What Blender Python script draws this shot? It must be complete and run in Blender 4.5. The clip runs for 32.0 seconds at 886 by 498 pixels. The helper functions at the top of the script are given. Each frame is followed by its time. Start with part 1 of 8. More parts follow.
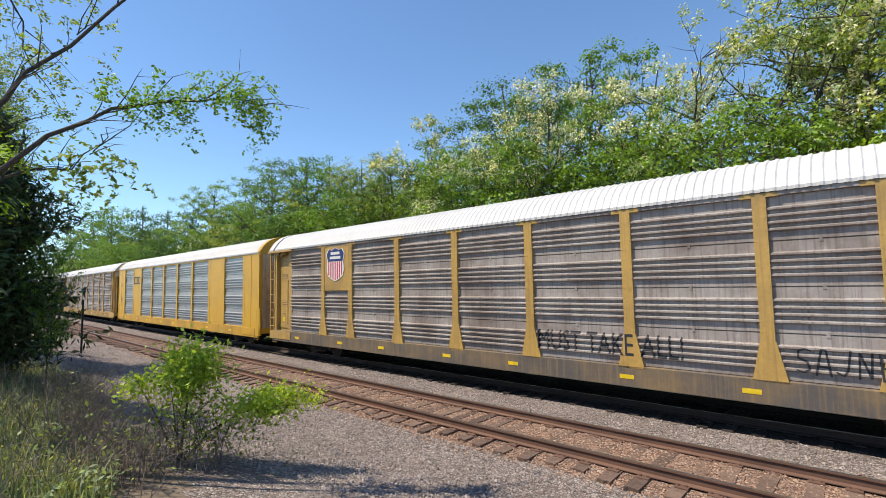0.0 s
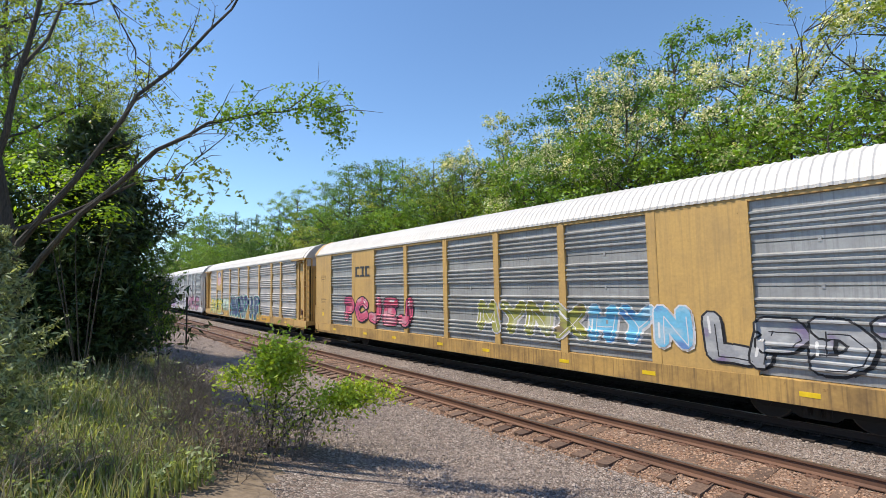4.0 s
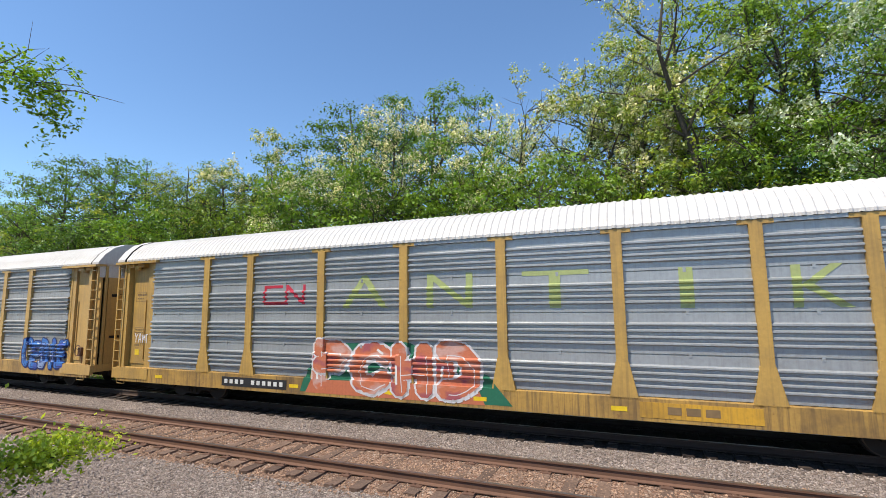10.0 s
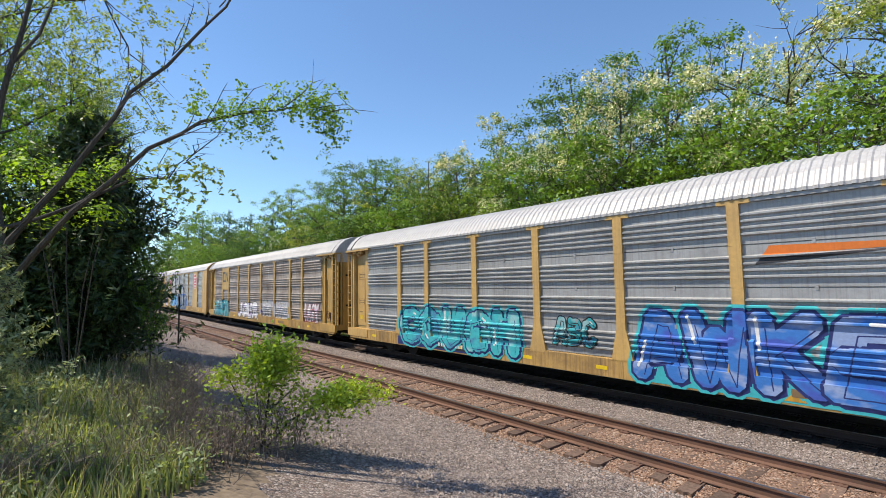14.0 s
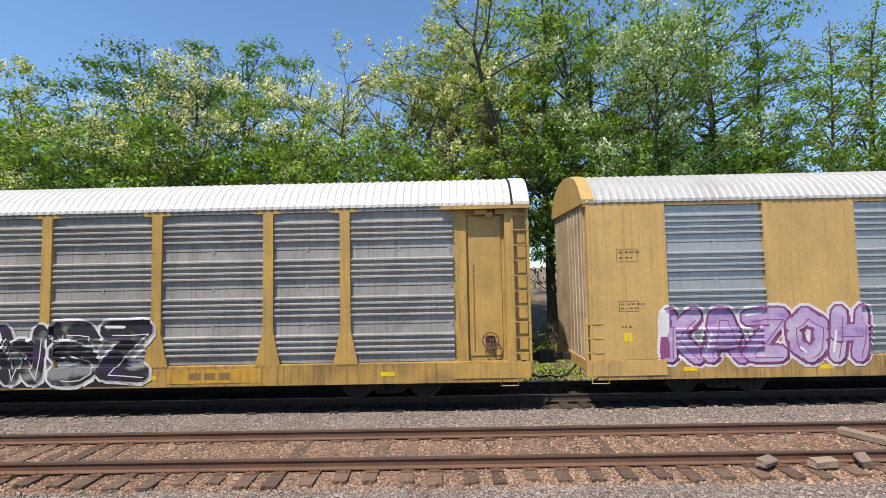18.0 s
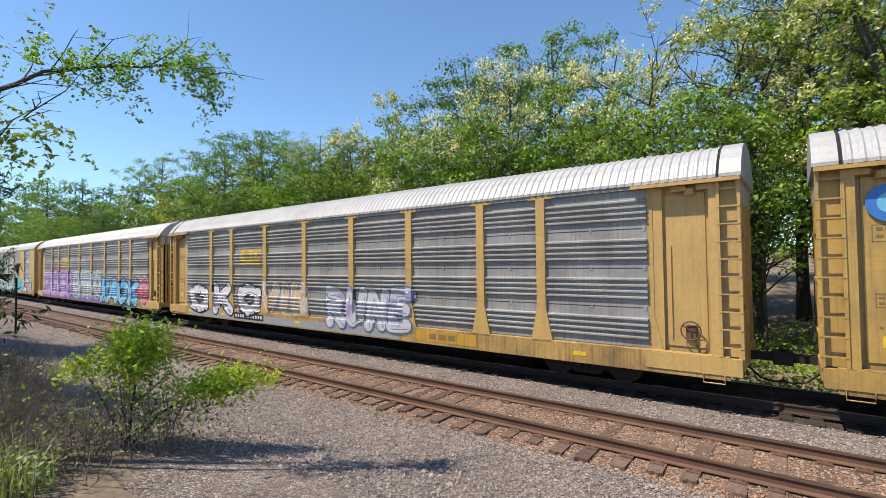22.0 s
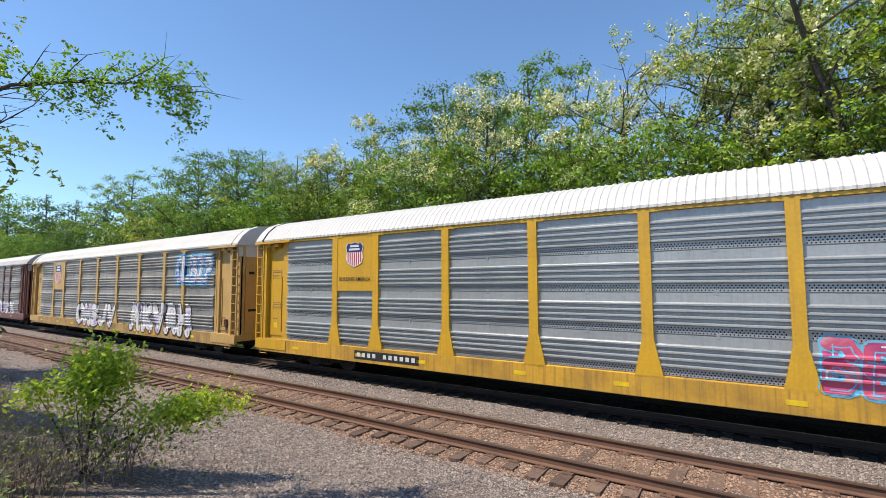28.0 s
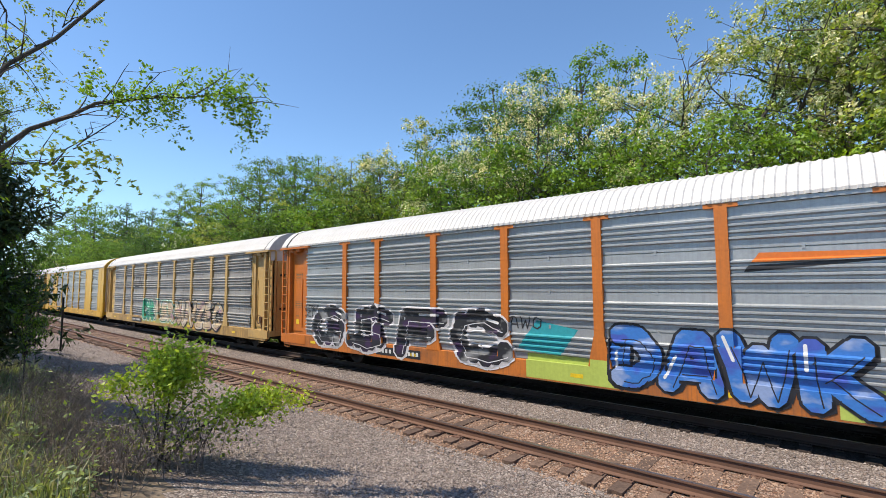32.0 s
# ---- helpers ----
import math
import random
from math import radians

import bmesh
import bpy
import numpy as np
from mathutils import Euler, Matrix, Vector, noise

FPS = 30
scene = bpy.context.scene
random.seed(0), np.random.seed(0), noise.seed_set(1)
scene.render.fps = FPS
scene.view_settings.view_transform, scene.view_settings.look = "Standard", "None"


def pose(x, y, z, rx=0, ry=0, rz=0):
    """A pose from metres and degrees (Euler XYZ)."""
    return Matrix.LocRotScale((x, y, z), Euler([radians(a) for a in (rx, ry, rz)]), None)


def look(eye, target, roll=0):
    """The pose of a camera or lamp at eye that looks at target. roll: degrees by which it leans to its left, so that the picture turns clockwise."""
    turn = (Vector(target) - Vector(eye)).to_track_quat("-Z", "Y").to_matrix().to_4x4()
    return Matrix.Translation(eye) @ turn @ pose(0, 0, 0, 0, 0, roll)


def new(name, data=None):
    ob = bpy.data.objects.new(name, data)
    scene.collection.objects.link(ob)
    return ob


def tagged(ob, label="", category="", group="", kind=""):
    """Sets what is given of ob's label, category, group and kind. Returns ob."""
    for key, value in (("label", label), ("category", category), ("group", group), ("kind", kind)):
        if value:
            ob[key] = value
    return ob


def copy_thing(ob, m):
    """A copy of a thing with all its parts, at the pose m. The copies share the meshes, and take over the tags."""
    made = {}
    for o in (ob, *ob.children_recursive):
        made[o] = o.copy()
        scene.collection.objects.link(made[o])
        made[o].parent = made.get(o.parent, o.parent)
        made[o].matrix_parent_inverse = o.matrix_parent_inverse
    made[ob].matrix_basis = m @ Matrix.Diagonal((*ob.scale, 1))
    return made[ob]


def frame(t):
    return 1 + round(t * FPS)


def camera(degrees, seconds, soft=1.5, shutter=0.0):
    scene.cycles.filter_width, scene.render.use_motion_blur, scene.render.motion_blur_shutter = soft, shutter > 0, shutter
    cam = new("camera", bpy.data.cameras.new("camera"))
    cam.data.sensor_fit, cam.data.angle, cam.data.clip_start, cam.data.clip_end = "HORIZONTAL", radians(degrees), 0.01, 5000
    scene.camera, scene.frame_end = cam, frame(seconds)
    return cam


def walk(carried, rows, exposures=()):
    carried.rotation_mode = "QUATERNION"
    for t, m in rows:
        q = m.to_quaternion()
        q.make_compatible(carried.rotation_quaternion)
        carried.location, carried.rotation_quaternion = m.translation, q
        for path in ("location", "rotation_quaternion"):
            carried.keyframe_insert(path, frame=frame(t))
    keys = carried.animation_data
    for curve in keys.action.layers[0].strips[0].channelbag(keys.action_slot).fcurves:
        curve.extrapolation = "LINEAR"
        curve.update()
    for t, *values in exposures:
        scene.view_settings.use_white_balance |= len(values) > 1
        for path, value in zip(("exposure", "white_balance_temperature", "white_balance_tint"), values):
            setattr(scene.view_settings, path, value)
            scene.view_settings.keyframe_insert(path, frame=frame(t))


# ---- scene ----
cam = camera(86.75, 32.0, soft=0.6)

# a hand-held camera that turns on the spot: seconds, yaw, pitch, roll
EYE = 3.05
TURNS = (
    (0, 41.90, 4.28, 1.07),
    (0.5, 43.93, 3.74, 1.08),
    (1, 46.02, 3.56, 1.12),
    (1.5, 48.06, 3.44, 1.13),
    (2, 50.01, 3.71, 1.14),
    (2.5, 51.43, 4.28, 1.15),
    (4.5, 49.89, 4.21, 1.10),
    (5, 45.60, 4.09, 1.14),
    (5.5, 27.75, 5.08, 0.81),
    (6, -1.10, 6.43, 1.11),
    (6.5, -26.02, 7.10, 0.84),
    (7, -32.50, 5.98, 0.57),
    (7.5, -35.49, 5.12, 0.47),
    (8, -36.52, 4.46, 0.51),
    (8.5, -32.26, 4.46, 0.41),
    (9, -20.03, 4.19, 0.44),
    (9.5, -0.76, 5.11, 0.54),
    (10, 22.61, 6.96, 0.60),
    (10.5, 42.84, 8.62, 0.61),
    (11, 50.19, 7.63, 0.74),
    (11.5, 54.45, 6.64, 0.86),
    (12, 56.90, 6.18, 0.79),
    (12.5, 57.35, 5.87, 0.85),
    (13, 55.92, 5.06, 1.05),
    (13.5, 53.90, 4.61, 0.83),
    (14, 50.04, 4.28, 0.91),
    (14.5, 43.96, 3.84, 1.01),
    (15, 36.36, 3.49, 0.83),
    (15.5, 28.75, 3.52, 0.64),
    (17.5, 19.80, 3.90, 1.17),
    (18, 0.72, 3.48, 1.12),
    (18.5, -3.77, 3.05, 1.10),
    (19, -5.47, 2.49, 0.92),
    (19.5, -1.26, 1.59, 0.87),
    (20, 8.22, 0.72, 0.82),
    (20.5, 19.47, 0.45, 0.40),
    (21, 31.83, 0.33, 0.54),
    (21.5, 35.87, 0.95, 0.60),
    (22, 37.01, 1.70, 0.68),
    (22.5, 35.04, 2.26, 0.69),
    (23, 31.61, 3.08, 0.85),
    (23.5, 30.77, 3.01, 0.86),
    (24, 33.18, 2.70, 0.83),
    (24.5, 31.53, 2.26, 0.64),
    (25, 22.93, 2.12, 0.72),
    (25.5, 12.96, 2.79, 0.98),
    (27.5, 29.99, 4.39, 0.21),
    (28, 34.15, 4.40, 0.25),
    (28.5, 36.35, 4.40, 0.34),
    (29, 36.28, 4.42, 0.29),
    (29.5, 36.24, 4.49, 0.38),
    (30, 36.99, 4.55, 0.35),
    (30.5, 38.78, 4.53, 0.30),
    (31, 40.40, 4.41, 0.30),
    (31.5, 41.25, 4.36, 0.25),
    (32, 40.43, 4.51, 0.30),
)
walk(cam, [(t, pose(0, 0, EYE, 90 + p, r, y)) for t, y, p, r in TURNS])

# daylight: clear sky and one sun behind the viewer's left shoulder
SUN_DIR = Vector((-0.33, -0.46, 1.0)).normalized()
world = bpy.data.worlds.new("sky")
scene.world = world
world.use_nodes = True
_n = world.node_tree.nodes
_bg = _n["Background"]
_sky = _n.new("ShaderNodeTexSky")
_sky.sky_type = "NISHITA"
_sky.sun_disc = False
_sky.sun_elevation = math.asin(SUN_DIR.z)
_sky.sun_rotation = math.atan2(SUN_DIR.x, SUN_DIR.y)
_sky.altitude = 100
_sky.air_density = 1.0
_sky.dust_density = 0.0
_sky.ozone_density = 0.6
_clear = _n.new("ShaderNodeMix")          # a deep, clear blue
_clear.data_type = "RGBA"
_clear.blend_type = "MULTIPLY"
_clear.inputs[0].default_value = 1.0
_clear.inputs[7].default_value = (0.77, 0.93, 1.07, 1.0)
world.node_tree.links.new(_sky.outputs[0], _clear.inputs[6])
world.node_tree.links.new(_clear.outputs[2], _bg.inputs[0])
_bg.inputs[1].default_value = 0.146
sun = new("sun", bpy.data.lights.new("sun", "SUN"))
sun.data.energy = 5.0
sun.data.angle = radians(0.53)
sun.data.color = (1.0, 0.90, 0.75)
sun.matrix_world = look((0, 0, 40), Vector((0, 0, 40)) - SUN_DIR)
scene.view_settings.exposure = 0.36

# ---------------------------------------------------------------- materials
def nodes_of(name):
    m = bpy.data.materials.new(name)
    m.use_nodes = True
    nt = m.node_tree
    return m, nt, nt.nodes["Principled BSDF"]


def node(nt, kind, **inputs):
    n = nt.nodes.new("ShaderNode" + kind)
    for k, v in inputs.items():
        n.inputs[k.replace("_", " ")].default_value = v
    return n


def ramp(nt, stops, source):
    r = nt.nodes.new("ShaderNodeValToRGB")
    e = r.color_ramp.elements
    while len(e) < len(stops):
        e.new(0.5)
    for el, (p, c) in zip(e, stops):
        el.position = p
        el.color = (*c, 1) if len(c) == 3 else c
    nt.links.new(source, r.inputs[0])
    return r


def mix(nt, a, b, fac, blend="MIX"):
    m = nt.nodes.new("ShaderNodeMix")
    m.data_type = "RGBA"
    m.blend_type = blend
    for sock, val in ((m.inputs[0], fac), (m.inputs[6], a), (m.inputs[7], b)):
        if isinstance(val, bpy.types.NodeSocket):
            nt.links.new(val, sock)
        elif isinstance(val, (int, float)):
            sock.default_value = val
        else:
            sock.default_value = (*val, 1)
    return m.outputs[2]


def coords(nt, scale=(1, 1, 1), kind="Object", shift=False):
    t = nt.nodes.new("ShaderNodeTexCoord")
    m = nt.nodes.new("ShaderNodeMapping")
    m.inputs["Scale"].default_value = scale
    nt.links.new(t.outputs[kind], m.inputs[0])
    if shift:
        o = nt.nodes.new("ShaderNodeObjectInfo")
        v = nt.nodes.new("ShaderNodeVectorMath")
        v.operation = "SCALE"
        v.inputs[0].default_value = (37, 53, 29)
        nt.links.new(o.outputs["Random"], v.inputs["Scale"])
        nt.links.new(v.outputs[0], m.inputs["Location"])
    return m.outputs[0]


def noise_tex(nt, vec, scale, detail=4, rough=0.55):
    n = node(nt, "TexNoise", Scale=scale, Detail=detail, Roughness=rough)
    nt.links.new(vec, n.inputs["Vector"])
    return n.outputs["Fac"]


def bump(nt, bsdf, height, strength=0.3, distance=0.01):
    b = node(nt, "Bump", Strength=strength, Distance=distance)
    nt.links.new(height, b.inputs["Height"])
    nt.links.new(b.outputs[0], bsdf.inputs["Normal"])


def paint(name, base, dirt, amount=0.5, rough=0.45, metal=0.0, streak=True, rust=0.0):
    """Weathered paint: broad stains, vertical rain streaks and fine grain."""
    m, nt, b = nodes_of(name)
    vec = coords(nt, shift=True)
    broad = noise_tex(nt, vec, 0.9, 5, 0.65)
    fine = noise_tex(nt, vec, 14, 4, 0.6)
    r1 = ramp(nt, [(0.42, (0, 0, 0)), (0.72, (1, 1, 1))], broad)
    col = mix(nt, base, dirt, 0.0)
    f = nt.nodes.new("ShaderNodeMath")
    f.operation = "MULTIPLY"
    f.inputs[1].default_value = amount
    nt.links.new(r1.outputs[0], f.inputs[0])
    col = mix(nt, base, dirt, f.outputs[0])
    if streak:
        sv = coords(nt, (7, 7, 0.22), shift=True)
        st = ramp(nt, [(0.48, (0, 0, 0)), (0.7, (1, 1, 1))], noise_tex(nt, sv, 2.2, 5, 0.6))
        g = nt.nodes.new("ShaderNodeMath")
        g.operation = "MULTIPLY"
        g.inputs[1].default_value = amount * 0.9
        nt.links.new(st.outputs[0], g.inputs[0])
        col = mix(nt, col, dirt, g.outputs[0])
    if rust:
        rr = ramp(nt, [(0.62, (0, 0, 0)), (0.7, (1, 1, 1))], noise_tex(nt, vec, 5, 6, 0.7))
        g = nt.nodes.new("ShaderNodeMath")
        g.operation = "MULTIPLY"
        g.inputs[1].default_value = rust
        nt.links.new(rr.outputs[0], g.inputs[0])
        col = mix(nt, col, (0.11, 0.045, 0.02), g.outputs[0])
    gr = ramp(nt, [(0.3, (0.86, 0.86, 0.86)), (0.7, (1.08, 1.08, 1.08))], fine)
    col = mix(nt, col, gr.outputs[0], 0.7, "MULTIPLY")
    nt.links.new(col, b.inputs["Base Color"])
    b.inputs["Roughness"].default_value = rough
    b.inputs["Metallic"].default_value = metal
    bump(nt, b, fine, 0.12, 0.004)
    return m


def leafy(name, dark, light, trans=0.4):
    m, nt, b = nodes_of(name)
    g = nt.nodes.new("ShaderNodeNewGeometry")
    o = nt.nodes.new("ShaderNodeObjectInfo")
    r = ramp(nt, [(0.0, dark), (0.65, light), (1.0, tuple(min(1, c * 1.35) for c in light))], g.outputs["Random Per Island"])
    vary = ramp(nt, [(0.0, (0.66, 0.78, 0.75)), (0.5, (0.95, 1.0, 0.9)), (1.0, (1.28, 1.15, 1.0))], o.outputs["Random"])
    col = mix(nt, r.outputs[0], vary.outputs[0], 1.0, "MULTIPLY")
    nt.links.new(col, b.inputs["Base Color"])
    b.inputs["Roughness"].default_value = 0.5
    t = nt.nodes.new("ShaderNodeBsdfTranslucent")
    tc = mix(nt, col, (1.25, 1.2, 0.45), 1.0, "MULTIPLY")
    nt.links.new(tc, t.inputs[0])
    ms = nt.nodes.new("ShaderNodeMixShader")
    ms.inputs[0].default_value = trans
    nt.links.new(b.outputs[0], ms.inputs[1])
    nt.links.new(t.outputs[0], ms.inputs[2])
    nt.links.new(ms.outputs[0], nt.nodes["Material Output"].inputs[0])
    return m


def grainy(name, a, c, scale, rough=0.9, mapping=(1, 1, 1), strength=0.5, distance=0.01, per_piece=True):
    """Stone, timber, bark or soil: two colours in noise at two scales, varied piece by piece."""
    m, nt, b = nodes_of(name)
    vec = coords(nt, mapping, shift=True)
    n1 = noise_tex(nt, vec, scale, 6, 0.65)
    n2 = noise_tex(nt, vec, scale * 0.13, 3)
    r = ramp(nt, [(0.3, a), (0.7, c)], n1)
    r2 = ramp(nt, [(0.3, (0.75, 0.75, 0.75)), (0.7, (1.15, 1.15, 1.15))], n2)
    col = mix(nt, r.outputs[0], r2.outputs[0], 1.0, "MULTIPLY")
    if per_piece:
        o = nt.nodes.new("ShaderNodeObjectInfo")
        g = nt.nodes.new("ShaderNodeNewGeometry")
        ad = nt.nodes.new("ShaderNodeMath")
        ad.operation = "ADD"
        nt.links.new(o.outputs["Random"], ad.inputs[0])
        nt.links.new(g.outputs["Random Per Island"], ad.inputs[1])
        fr = nt.nodes.new("ShaderNodeMath")
        fr.operation = "FRACT"
        nt.links.new(ad.outputs[0], fr.inputs[0])
        v = ramp(nt, [(0.0, (0.62, 0.6, 0.6)), (0.5, (1.0, 1.0, 1.0)), (1.0, (1.3, 1.28, 1.25))], fr.outputs[0])
        col = mix(nt, col, v.outputs[0], 1.0, "MULTIPLY")
    nt.links.new(col, b.inputs["Base Color"])
    b.inputs["Roughness"].default_value = rough
    bump(nt, b, n1, strength, distance)
    return m


def gravel(name, cols, cell=22):
    """Crushed stone seen as a surface: cells of several greys with dark joints."""
    m, nt, b = nodes_of(name)
    vec = coords(nt)
    warp = node(nt, "TexNoise", Scale=9.0, Detail=2.0)
    nt.links.new(vec, warp.inputs["Vector"])
    wv = nt.nodes.new("ShaderNodeVectorMath")
    wv.operation = "MULTIPLY_ADD"
    wv.inputs[1].default_value = (0.05, 0.05, 0.05)
    nt.links.new(warp.outputs["Color"], wv.inputs[0])
    nt.links.new(vec, wv.inputs[2])
    v = node(nt, "TexVoronoi", Scale=cell)
    nt.links.new(wv.outputs[0], v.inputs["Vector"])
    e = node(nt, "TexVoronoi", Scale=cell)
    e.feature = "DISTANCE_TO_EDGE"
    nt.links.new(wv.outputs[0], e.inputs["Vector"])
    sep = nt.nodes.new("ShaderNodeSeparateColor")
    nt.links.new(v.outputs["Color"], sep.inputs[0])
    r = ramp(nt, [(i / (len(cols) - 1), c) for i, c in enumerate(cols)], sep.outputs[0])
    broad = ramp(nt, [(0.35, (0.8, 0.77, 0.75)), (0.7, (1.12, 1.1, 1.08))], noise_tex(nt, vec, 0.7, 5))
    col = mix(nt, r.outputs[0], broad.outputs[0], 1.0, "MULTIPLY")
    j = ramp(nt, [(0.0, (0.25, 0.24, 0.23)), (0.16, (1, 1, 1))], e.outputs["Distance"])
    col = mix(nt, col, j.outputs[0], 1.0, "MULTIPLY")
    nt.links.new(col, b.inputs["Base Color"])
    b.inputs["Roughness"].default_value = 0.95
    hgt = nt.nodes.new("ShaderNodeMath")
    hgt.operation = "ADD"
    nt.links.new(e.outputs["Distance"], hgt.inputs[0])
    nt.links.new(sep.outputs[1], hgt.inputs[1])
    bump(nt, b, hgt.outputs[0], 0.8, 0.03)
    return m


def plain(name, col, rough=0.5, metal=0.0):
    m, nt, b = nodes_of(name)
    vec = coords(nt, shift=True)
    g = ramp(nt, [(0.3, tuple(c * 0.82 for c in col)), (0.7, tuple(min(1, c * 1.12) for c in col))], noise_tex(nt, vec, 6, 5, 0.6))
    nt.links.new(g.outputs[0], b.inputs["Base Color"])
    b.inputs["Roughness"].default_value = rough
    b.inputs["Metallic"].default_value = metal
    return m


